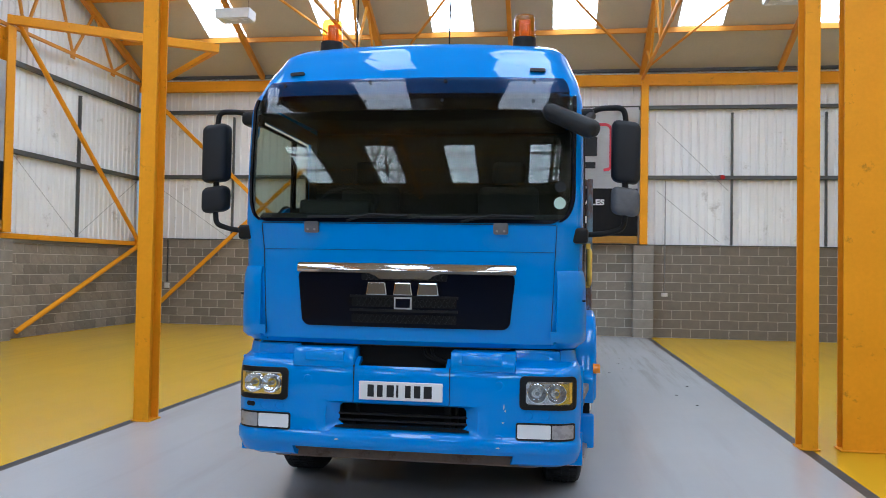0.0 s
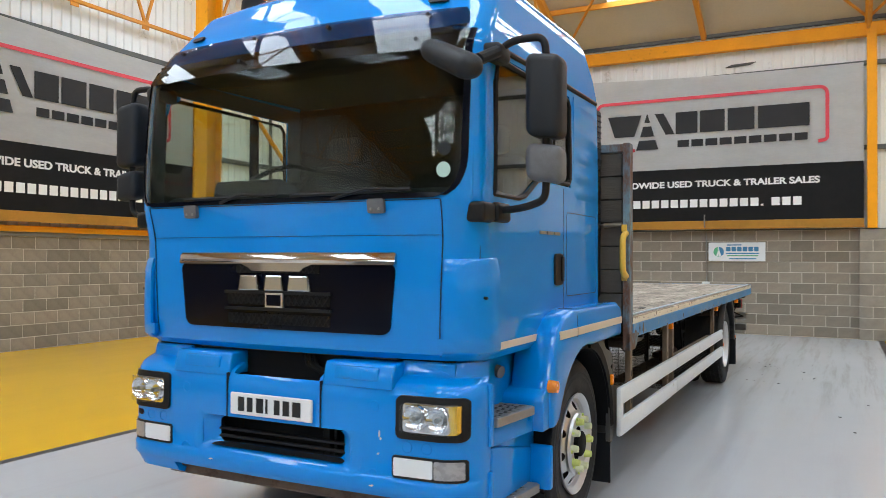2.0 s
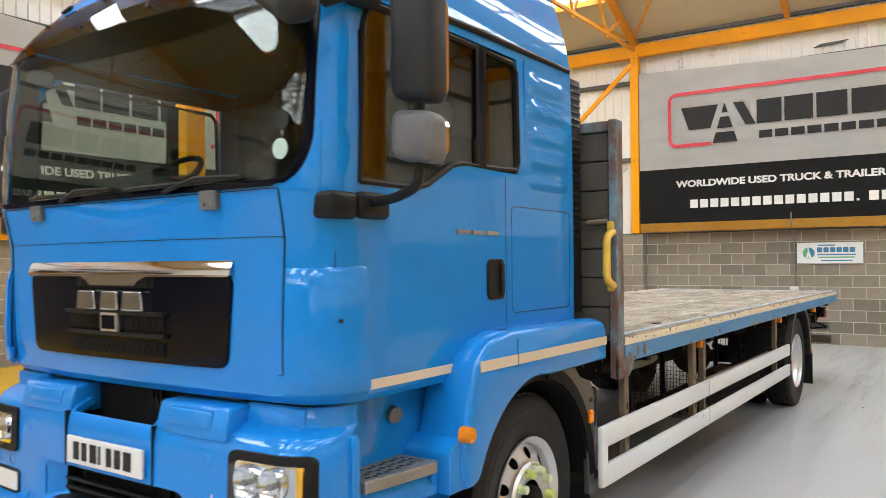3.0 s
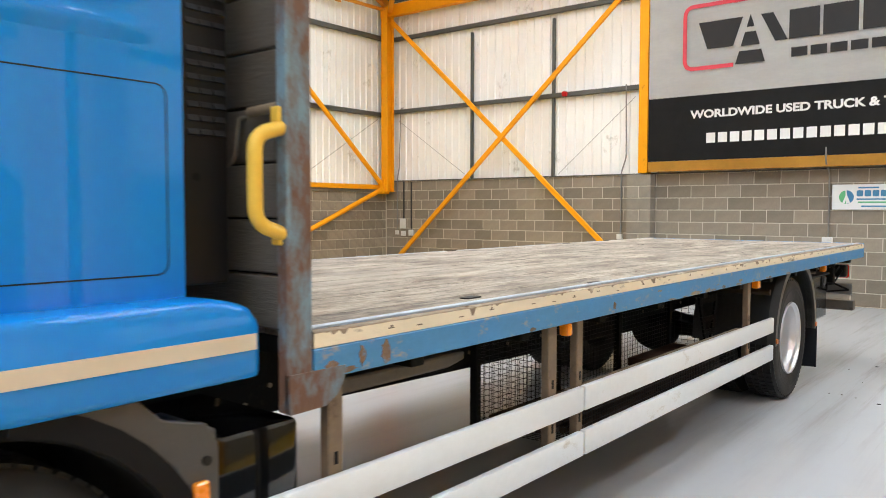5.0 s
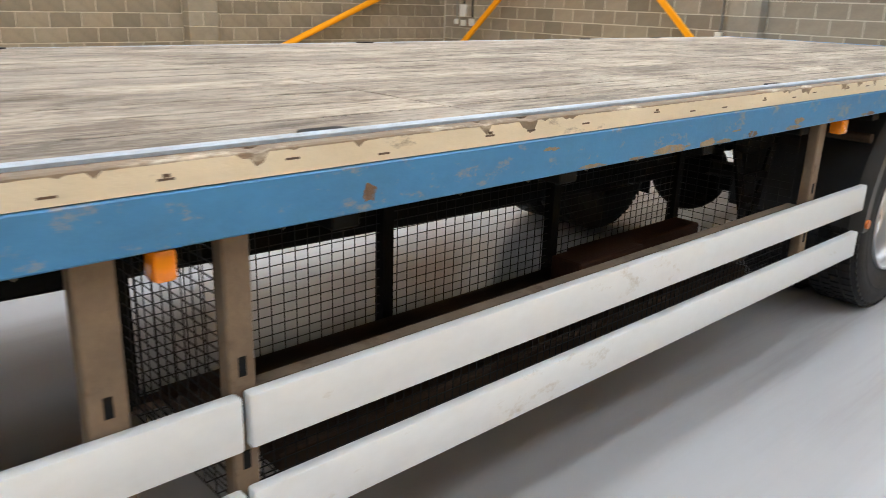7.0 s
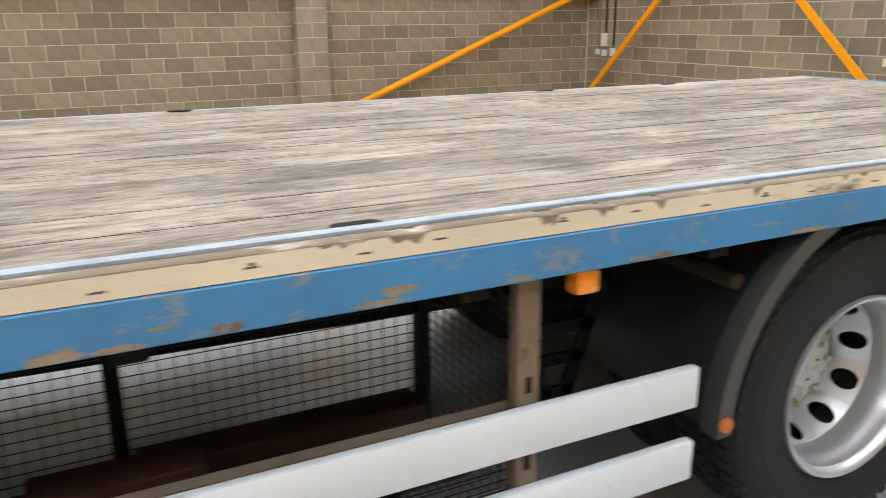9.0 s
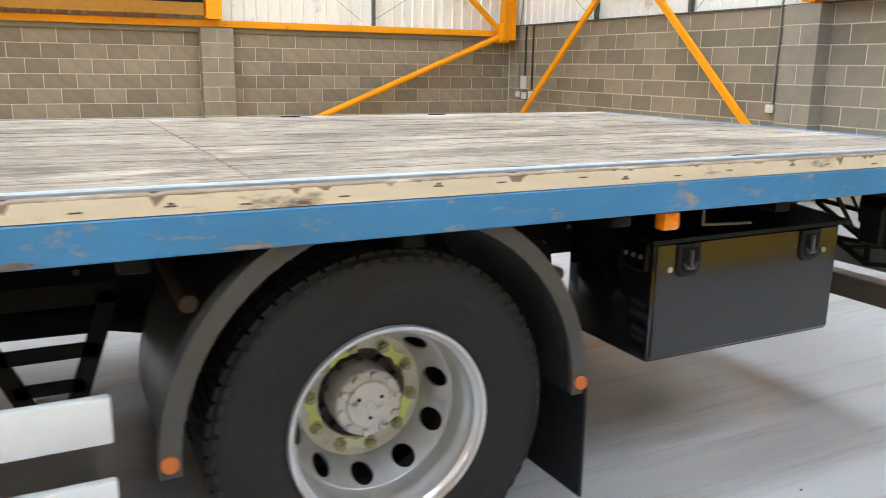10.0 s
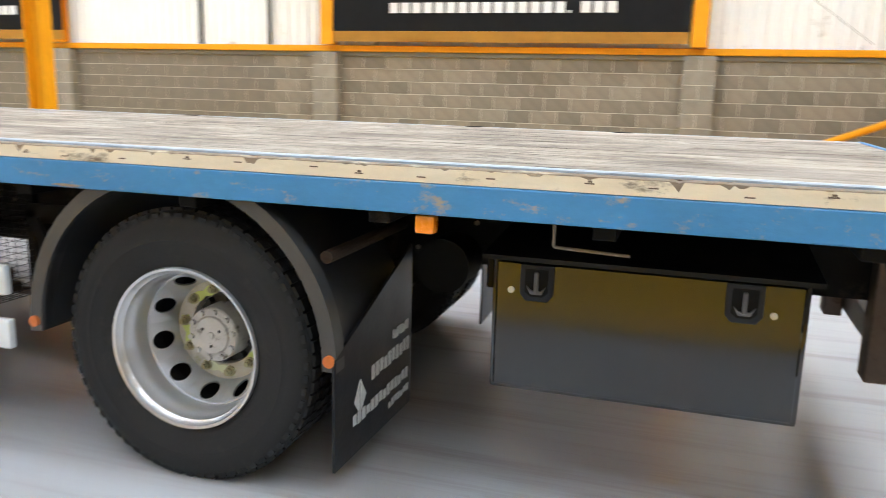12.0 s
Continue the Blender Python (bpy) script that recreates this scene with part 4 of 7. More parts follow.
# side windows, doors, side seams
for s in (-1, 1):
    def side(pts, off):
        return [(s * (1.10 + off), p, q) for p, q in pts]
    win = [(0.30, 1.935), (0.62, 1.935), (0.72, 1.955), (0.90, 2.05), (0.97, 2.065), (1.10, 2.07), (1.10, 2.595), (0.42, 2.595), (0.345, 2.565), (0.325, 2.50)]
    quarter = [(1.16, 2.07), (1.45, 2.08), (1.475, 2.11), (1.46, 2.55), (1.42, 2.59), (1.16, 2.595)]
    for outline, nm in ((win, "door_window"), (quarter, "quarter_window")):
        bm = B()
        prism(bm, outline, "x", *sorted((s * 1.084, s * 1.090)))
        pane = part(nm, bm, "side_glass", cab, "dark side window")
        bm = B()
        tube(bm, [(s * 1.097, *p) for p in outline + outline[:2]], 0.013, 6)
        part("window_gasket", bm, "black", pane)
    bm = B()
    prism(bm, [(1.09, 2.06), (1.17, 2.06), (1.17, 2.60), (1.09, 2.60)], "x", *sorted((s * 1.085, s * 1.104)), 0.004)
    part("door_pillar", bm, "gloss_black", cab)
    bm = B()
    prism(bm, [(0.60, 1.92), (0.985, 1.92), (0.985, 2.062), (0.90, 2.045), (0.72, 1.95), (0.62, 1.93)], "x", *sorted((s * 1.07, s * 1.1005)))
    part("sill_fillet", bm, "blue", cab)
    bm = B()
    prism(bm, [(0.29, 2.60), (0.29, 2.47), (0.325, 2.50), (0.345, 2.565), (0.42, 2.597), (0.42, 2.625)], "x", *sorted((s * 1.07, s * 1.0935)))
    part("corner_fillet", bm, "blue", cab)
    for pts in ([(1.345, 1.335), (1.345, 2.04)],):
        bm = B()
        tube(bm, [(s * 1.0985, *p) for p in pts], 0.003, 5)
        part("door_seam", bm, "black", cab)
    bm = B()
    tube(bm, [(s * 1.072, 0.197, 1.17), (s * 1.0725, 0.197, 1.5), (s * 1.0725, 0.20, 1.80), (s * 1.076, 0.205, 1.93), (s * 1.085, 0.225, 2.2), (s * 1.082, 0.25, 2.55)], 0.0032, 5)
    part("door_seam", bm, "black", cab)
    bm = B()
    outline = round_rect(1.40, 2.03, 1.40, 1.905, 0.03, 3)
    tube(bm, [(s * 1.0985, *p) for p in outline + outline[:1]], 0.003, 5)
    part("locker_seam", bm, "black", cab)
    bm = B()
    prism(bm, round_rect(1.17, 1.315, 1.47, 1.655, 0.03, 3), "x", *sorted((s * 1.09, s * 1.112)), 0.004)
    hd = part("door_handle", bm, "black", cab, "black recessed door handle")
    bm = B()
    box(bm, *sorted((s * 1.11, s * 1.125)), 1.265, 1.295, 1.49, 1.64, 0.006)
    part("pull", bm, "black", hd)
    bm = B()
    box(bm, *sorted((s * 1.099, s * 1.1035)), 0.26, 0.89, 1.18, 1.216)
    part("reflective_stripe", bm, "stripe", cab, "pale reflective stripe")
    for k in range(3):
        bm = B()
        box(bm, *sorted((s * 1.099, s * 1.106)), 0.93 + k * 0.12, 1.03 + k * 0.12, 1.762, 1.78, 0.001)
        part("model_badge", bm, "galv", cab, "plain silver badge bar")
    # shallow waves pressed into the rear panel of the sleeper
    bm = B()
    nv, nz = 14, 60
    grid = []
    for i in range(nz + 1):
        z = 1.99 + 0.64 * i / nz
        row = []
        for k in range(nv + 1):
            v0 = 1.54 + 0.50 * k / nv
            edge = min(1.0, min(k, nv - k) / 3.0) * min(1.0, min(i, nz - i) / 5.0)
            row.append(bm.verts.new((s * (1.0985 + edge * (0.006 + 0.0055 * math.sin((z - 1.99) / 0.128 * 2 * math.pi))), v0, z)))
        grid.append(row)
    for a, b in zip(grid, grid[1:]):
        for k in range(nv):
            bm.faces.new((a[k], a[k + 1], b[k + 1], b[k]))
    thicken(bm, 0.004)
    part("pressed_panel", bm, "blue", cab, smooth=80)
    # drip rail and dark vertical air guide behind the cab
    bm = B()
    tube(bm, [(s * 1.09, 0.44, 2.655), (s * 1.092, 1.2, 2.675), (s * 1.085, 2.06, 2.68)], 0.016, 8)
    part("drip_rail", bm, "black", cab)
    bm = B()
    box(bm, *sorted((s * 0.80, s * 1.075)), 2.09, 2.245, 1.36, 2.66, 0.012, 2)
    guide = part("air_guide", bm, "black", cab, "black air guide behind the cab with rows of louvres", smooth=40)
    bm = B()
    for k in range(23):
        z = 1.78 + k * 0.038
        if k in (7, 15):
            continue
        for q in range(3):
            bm = B()
            v0 = 2.108 + q * 0.043
            prism(bm, [(s * 1.073, z), (s * 1.083, z + 0.004), (s * 1.073, z + 0.024)], "y", v0, v0 + 0.038)
            part("louvre", bm, "mirror_shell", guide)
    bm = B()
    rod(bm, (s * 1.07, 2.135, 1.665), (s * 1.0765, 2.135, 1.665), 0.013, 12)
    part("fixing_hole", bm, "shade_black", guide)

# interior
LINING = Loft([(z, w - 0.016, f + 0.02, bow, rc) for z, w, f, bow, rc in CAB.rows])
bm = B()
loft_skin(bm, LINING, [1.45, 1.62, 1.735, 1.90, DIP, SILL, 2.18, 2.30, 2.45, HEAD, 2.66, 2.72], US, SV, lambda u, v, z: cab_keep(u * 1.02, v - 0.04, z))
thicken(bm, 0.008)
part("cab_lining", bm, "cab_light", cab, "grey inner lining", smooth=38)
bm = B()
prism(bm, [(0.24, 1.55), (0.24, 1.93), (0.34, 1.985), (0.62, 1.96), (0.74, 1.86), (0.74, 1.55)], "x", -1.04, 1.04, 0.01)
part("dashboard", bm, "cab_trim", cab, "dark dashboard")
bm = B()
prism(bm, [(0.42, 1.93), (0.46, 2.09), (0.62, 2.06), (0.70, 1.93)], "x", -0.82, -0.32, 0.02)
part("instrument_hood", bm, "cab_trim", cab)
wheel_c = Vector((-0.54, 0.66, 2.07))
wm = Matrix.Translation(wheel_c) @ pose(0, 0, 0, 38, 0, 0)
bm = B()
ring = [wm @ Vector((0.22 * math.cos(2 * math.pi * k / 28), 0.22 * math.sin(2 * math.pi * k / 28), 0)) for k in range(29)]
tube(bm, ring, 0.016, 8)
sw = part("steering_wheel", bm, "cab_trim", cab, "black steering wheel", smooth=60)
bm = B()
for a in (0, 180, 270):
    rod(bm, wheel_c, wm @ Vector((0.21 * math.cos(radians(a)), 0.21 * math.sin(radians(a)), 0)), 0.02, 6)
part("spoke", bm, "cab_trim", sw)
for u in (-0.56, 0.56):
    bm = B()
    box(bm, u - 0.25, u + 0.25, 0.95, 1.45, 1.60, 1.76, 0.05, 2)
    st = part("seat", bm, "seat", cab, "dark cloth seat", smooth=50)
    bm = B()
    box(bm, u - 0.24, u + 0.24, 1.42, 1.56, 1.72, 2.28, 0.05, 2)
    part("seat_back", bm, "seat", st, smooth=50)
    bm = B()
    box(bm, u - 0.13, u + 0.13, 1.44, 1.54, 2.30, 2.48, 0.04, 2)
    part("headrest", bm, "seat", st, smooth=50)
# Assumed panel closes the cab behind the seats so the glass looks dark.
bm = B()
box(bm, -1.06, 1.06, 1.60, 1.64, 1.3, 2.755)
part("bulkhead_dark_panel", bm, "cab_trim", cab, "assumed dark panel behind the seats, put in to darken the cab")
bm = B()
box(bm, -1.02, 1.02, 0.28, 1.62, 1.42, 1.46)
part("cab_floor", bm, "cab_trim", cab)
bm = B()
prism(bm, [(0.20, 2.745), (1.6, 2.76), (1.6, 2.73), (0.5, 2.70), (0.20, 2.725)], "x", -1.0, 1.0)
part("headlining", bm, "cab_trim", cab)
for u, z, nm, r in ((0.95, 2.035, "plate", 0.036), (0.952, 2.135, "cab_trim", 0.034)):
    bm = B()
    v = CAB.v(u, z) - 0.013
    rod(bm, (u, v, z), (u, v + 0.003, z), r, 20)
    part("round_sticker", bm, "sticker" if nm == "plate" else "seat", cab, "round sticker on the windscreen")

# mirrors
for s in (-1, 1):
    mir = part("mirror_arm", tube(B(), bend([(s * 1.09, 0.32, 2.60), (s * 1.18, 0.30, 2.66), (s * 1.35, 0.31, 2.665), (s * 1.36, 0.31, 2.56)], 0.06), 0.018, 10), "black", cab, "black mirror arm", smooth=60)
    for z0, z1, w, dd, mt in ((2.185, 2.575, 0.088, 0.07, "mirror_shell"), (1.98, 2.155, 0.088, 0.065, "grey_plastic" if s > 0 else "mirror_shell")):
        bm = B()
        box(bm, s * 1.36 - w, s * 1.36 + w, 0.31 - dd, 0.31 + dd, z0, z1, 0.042, 4)
        for v in bm.verts:
            v.co.z -= 0.012 * (v.co.x - s * 1.36) / w * s
        hs = part("mirror_housing", bm, mt, mir, "rounded mirror housing", smooth=60)
    for z0, z1 in ((2.21, 2.55), (2.0, 2.135)):
        bm = B()
        prism(bm, round_rect(s * 1.36 - 0.072, s * 1.36 + 0.072, z0, z1, 0.03, 3), "y", 0.368, 0.385)
        part("mirror_glass", bm, "chrome", mir)
    bm = B()
    rod(bm, (s * 1.36, 0.31, 2.14), (s * 1.36, 0.31, 2.20), 0.02, 10)
    part("mirror_joint", bm, "black", mir)
    part("mirror_arm_lower", tube(B(), bend([(s * 1.36, 0.31, 1.98), (s * 1.355, 0.31, 1.90), (s * 1.25, 0.32, 1.865), (s * 1.10, 0.34, 1.855)], 0.07), 0.018, 10), "black", cab, smooth=60)
    bm = B()
    box(bm, *sorted((s * 1.02, s * 1.125)), 0.13, 0.27, 1.795, 1.89, 0.02, 3)
    part("mirror_bracket", bm, "black", cab, smooth=50)
    bm = B()
    box(bm, *sorted((s * 1.08, s * 1.135)), 0.275, 0.44, 1.80, 1.895, 0.02, 3)
    part("mirror_bracket", bm, "black", cab, smooth=50)
    bm = B()
    box(bm, *sorted((s * 1.04, s * 1.16)), 0.22, 0.38, 2.56, 2.65, 0.03, 3)
    part("mirror_mount", bm, "black", cab, smooth=50)
bm = B()
box(bm, -0.185, 0.185, -0.068, 0.068, -0.056, 0.056, 0.052, 4, pose(1.01, 0.015, 2.525, 14, 24, -24))
for q in bm.verts:
    k = max(0.0, 1.0 - (q.co.x - 0.82) / 0.16)
    q.co.z += 0.03 * k * k
kerb = part("kerb_mirror", bm, "mirror_shell", cab, "dark kerb mirror pod at the windscreen corner", smooth=60)
bm = B()
tube(bm, [(1.10, 0.12, 2.54), (1.14, 0.24, 2.60)], 0.03, 10)
part("pod_arm", bm, "black", kerb)

# bumper
BUM = Loft([
    (0.425, 1.05, 0.09, 0.03, 0.17), (0.45, 1.08, 0.035, 0.03, 0.18), (0.50, 1.095, 0.012, 0.03, 0.18), (0.53, 1.10, -0.008, 0.03, 0.18), (0.58, 1.10, -0.008, 0.03, 0.18), (0.605, 1.095, 0.008, 0.03, 0.18),
    (0.75, 1.10, 0.008, 0.03, 0.18), (0.95, 1.10, 0.014, 0.03, 0.18), (1.00, 1.097, 0.022, 0.03, 0.18), (1.03, 1.09, 0.045, 0.03, 0.175), (1.05, 1.08, 0.085, 0.03, 0.165), (1.062, 1.072, 0.115, 0.03, 0.16),
    (1.10, 1.066, 0.122, 0.03, 0.155), (1.13, 1.062, 0.135, 0.03, 0.15)])


def bum_keep(u, v, z):
    if abs(u) < 0.47 and v < 0.2 and 0.612 < z < 0.79:
        return False
    if abs(u) < 0.70 and v < 0.3 and z < 0.50:
        return False
    if abs(u) < 0.27 and v < 0.3 and z > 1.02:
        return False
    if abs(u) < 0.69 and z > 1.064:
        return False
    return True


bm = B()
UB = [k / 0.92 for k in (-0.92, -0.83, -0.755, -0.695, -0.58, -0.475, -0.40, -0.275, -0.14, 0, 0.14, 0.275, 0.40, 0.475, 0.58, 0.695, 0.755, 0.83, 0.92)]
loft_skin(bm, BUM, [0.425, 0.435, 0.45, 0.48, 0.50, 0.515, 0.53, 0.555, 0.58, 0.593, 0.605, 0.70, 0.792, 0.85, 0.95, 1.00, 1.015, 1.03, 1.04, 1.05, 1.057, 1.062, 1.068, 1.10, 1.115, 1.13], UB, [0.23, 0.25, 0.27], bum_keep, 8)
thicken(bm, 0.03)
bumper = part("front_bumper", bm, "blue", truck, "blue front bumper with scuffs", smooth=38)
# chin openings, upper shelf and dark inside
bm = B()
box(bm, -0.84, 0.84, 0.13, 0.27, 0.41, 0.54, 0.01)
part("underrun_beam", bm, "rusty", truck, "rusty underrun beam below the bumper")
for z0, z1 in ((0.66, 0.675), (0.70, 0.715)):
    bm = B()
    box(bm, -0.42, 0.42, 0.07, 0.10, z0, z1, 0.004)
    part("intake_bar", bm, "black", bumper)
for u0, u1 in ((-0.41, -0.395), (-0.30, -0.285), (0.26, 0.30), (0.33, 0.345)):
    bm = B()
    box(bm, u0, u1, 0.09, 0.13, 0.63, 0.78, 0.003)
    part("intake_bracket", bm, "chassis", bumper)
bm = B()
ring_o, ring_i = round_rect(-0.54, 0.54, 0.590, 0.812, 0.06, 6), round_rect(-0.40, 0.40, 0.640, 0.772, 0.03, 6)
lo = [bm.verts.new((u, BUM.v(u, z) - 0.0015, z)) for u, z in ring_o]
mid = [bm.verts.new((u * 0.90, 0.016, 0.706 + (z - 0.706) * 0.80)) for u, z in ring_o]
hi = [bm.verts.new((u, 0.075, z)) for u, z in ring_i]
for a, b in ((lo, mid), (mid, hi)):
    for k in range(len(a)):
        bm.faces.new((a[k], a[(k + 1) % len(a)], b[(k + 1) % len(a)], b[k]))
bmesh.ops.recalc_face_normals(bm, faces=bm.faces[:])
part("intake_surround", bm, "blue", bumper, smooth=50)
bm = B()
prism(bm, [(0.02, 0.63), (0.16, 0.655), (0.16, 0.63)], "x", -0.42, 0.42)
part("intake_shelf", bm, "black", bumper)
# Near-black sheet paints the shade behind the bumper openings.
bm = B()
box(bm, -0.95, 0.95, 0.17, 0.20, 0.50, 1.135)
part("bumper_shade_sheet", bm, "shade_black", bumper, "near-black sheet standing for the shade behind the bumper")
for k in range(3):
    bm = B()
    tube(bm, bend([(0.10 + 0.03 * k, 0.155, 1.135), (0.12 + 0.03 * k, 0.14, 1.07), (0.30 + 0.02 * k, 0.145, 1.01)], 0.03, 4), 0.009, 8)
    part("hose", bm, "chassis", bumper, "black rubber hose", smooth=50)
bm = B()
box(bm, -0.60, 0.66, 0.13, 0.155, 1.132, 1.155, 0.004)
part("radiator_rail", bm, "rusty", bumper, "dusty steel radiator rail")
for s in (-1, 1):
    bm = B()
    prism(bm, [(0.022, 1.0), (0.034, 1.06), (0.052, 1.118), (0.20, 1.125), (0.20, 1.0)], "x", *sorted((s * 0.30, s * 0.70)), 0.012)
    part("bumper_step", bm, "blue", bumper, smooth=45)
    bm = B()
    prism(bm, [(0.024, 1.038), (0.034, 1.10), (0.10, 1.108), (0.10, 1.038)], "x", *sorted((s * 0.37, s * 0.62)), 0.007)
    part("step_pad", bm, "blue", bumper, smooth=45)
    bm = B()
    box(bm, *sorted((s * 0.69, s * 0.97)), 0.15, 0.40, 1.05, 1.128, 0.01, 2)
    part("bumper_shoulder", bm, "blue", bumper, smooth=45)
    # headlamp
    bm = B()
    l0, l1 = sorted((s * 0.725, s * 1.068))
    skin_panel(bm, BUM.v, round_rows(l0, l1, 0.785, 0.985, 0.03, 4), 0.014, 0.04, 10)
    lamp = part("headlamp", bm, "black", bumper, "headlamp with twin reflectors in a black bezel", smooth=45)
    bm = B()
    skin_panel(bm, BUM.v, round_rows(*sorted((s * 0.765, s * 1.04)), 0.82, 0.955, 0.02, 4), 0.018, 0.03, 10)
    part("reflector_bowl", bm, "lamp_silver", lamp, smooth=45)
    for u in (0.832, 0.948):
        v = BUM.v(u, 0.89)
        bm = B()
        prof = [(0.012, 0.012), (0.03, 0.004), (0.048, -0.006), (0.056, -0.016), (0.060, -0.014)]
        seg = 20
        rr = [[bm.verts.new((s * u + r * math.cos(2 * math.pi * k / seg), v - 0.022 + o, 0.888 + r * math.sin(2 * math.pi * k / seg))) for k in range(seg)] for r, o in prof]
        for a, b in zip(rr, rr[1:]):
            for k in range(seg):
                bm.faces.new((a[k], a[(k + 1) % seg], b[(k + 1) % seg], b[k]))
        part("reflector", bm, "lamp_silver", lamp, smooth=60)
        bm = B()
        rod(bm, (s * u, v - 0.04, 0.888), (s * u, v - 0.0, 0.888), 0.013, 10)
        part("bulb_cap", bm, "galv", lamp)
    bm = B()
    skin_panel(bm, BUM.v, [(0.83, *sorted((s * 1.025, s * 1.040))), (0.95, *sorted((s * 1.025, s * 1.040)))], 0.022, 0.01, 3)
    part("turn_lens", bm, "amber_pale", lamp, "amber turn lens")
    bm = B()
    skin_panel(bm, BUM.v, round_rows(*sorted((s * 0.765, s * 1.045)), 0.82, 0.955, 0.02, 4), 0.05, 0.003, 12)
    part("clear_lens", bm, "lens_clear", lamp, smooth=45)
    bm = B()
    skin_panel(bm, BUM.v, round_rows(*sorted((s * 0.705, s * 1.062)), 0.60, 0.705, 0.015, 4), 0.008, 0.03, 10)
    fog = part("fog_lamp", bm, "black", bumper, "white fog lamp beside a smoked turn lamp", smooth=45)
    for a, b, mt in ((0.715, 0.915, "white_lens"), (0.922, 1.052, "grey_lens")):
        bm = B()
        skin_panel(bm, BUM.v, round_rows(*sorted((s * a, s * b)), 0.612, 0.695, 0.008, 3), 0.013, 0.03, 6)
        part("lens", bm, mt, fog, smooth=45)
    for u, z in ((0.60, 0.92), (0.60, 0.60), (0.78, 0.745), (0.88, 0.745)):
        bm = B()
        v = BUM.v(u, z)
        lp = [(s * u + 0.026 * math.cos(2 * math.pi * k / 20), v + 0.001, z + 0.026 * math.sin(2 * math.pi * k / 20)) for k in range(21)]
        tube(bm, lp, 0.0025, 4)
        part("cover_ring", bm, "blue", bumper)
    bm = B()
    box(bm, s * 0.30 - 0.0016, s * 0.30 + 0.0016, 0.006, 0.03, 0.79, 1.02)
    part("bumper_seam", bm, "black", bumper)
bm = B()
box(bm, -0.26, 0.26, -0.010, 0.006, 0.812, 0.925, 0.004)
for u, z, w, h in ((0.632, 0.795, 0.004, 0.016), (0.640, 0.772, 0.005, 0.007), (0.627, 0.70, 0.006, 0.005), (0.60, 0.55, 0.012, 0.004), (-0.40, 0.56, 0.015, 0.004)):
    sc = B()
    skin_panel(sc, BUM.v, [(z - h, u - w * 0.4, u + w * 0.3), (z, u - w, u + w), (z + h, u - w * 0.2, u + w * 0.5)], 0.0012, 0.003, 2)
    part("paint_scuff", sc, "stripe", bumper)
hole = B()
skin_panel(hole, BUM.v, round_rows(-1.005, -0.945, 0.735, 0.765, 0.012, 3), 0.0015, 0.01, 4)
part("towing_eye_hole", hole, "shade_black", bumper)
plate = part("number_plate", bm, "plate", bumper, "white number plate with plain dark bars")
for a, b in ((-0.205, -0.165), (-0.145, -0.11), (-0.085, -0.04), (-0.025, -0.012), (0.03, 0.065), (0.085, 0.125), (0.145, 0.195)):
    bm = B()
    box(bm, a, b, -0.013, -0.008, 0.832, 0.906)
    part("plate_bar", bm, "ban_black", plate)
plate.location = (0, 0.0, 0)

# front wings, steps and stripe
FW = Vector((0, 1.47, 0.505))


def arch_pts(r, a0, a1, n=16):
    return [(FW.y + r * math.cos(radians(a0 + (a1 - a0) * i / n)), FW.z + r * math.sin(radians(a0 + (a1 - a0) * i / n))) for i in range(n + 1)]


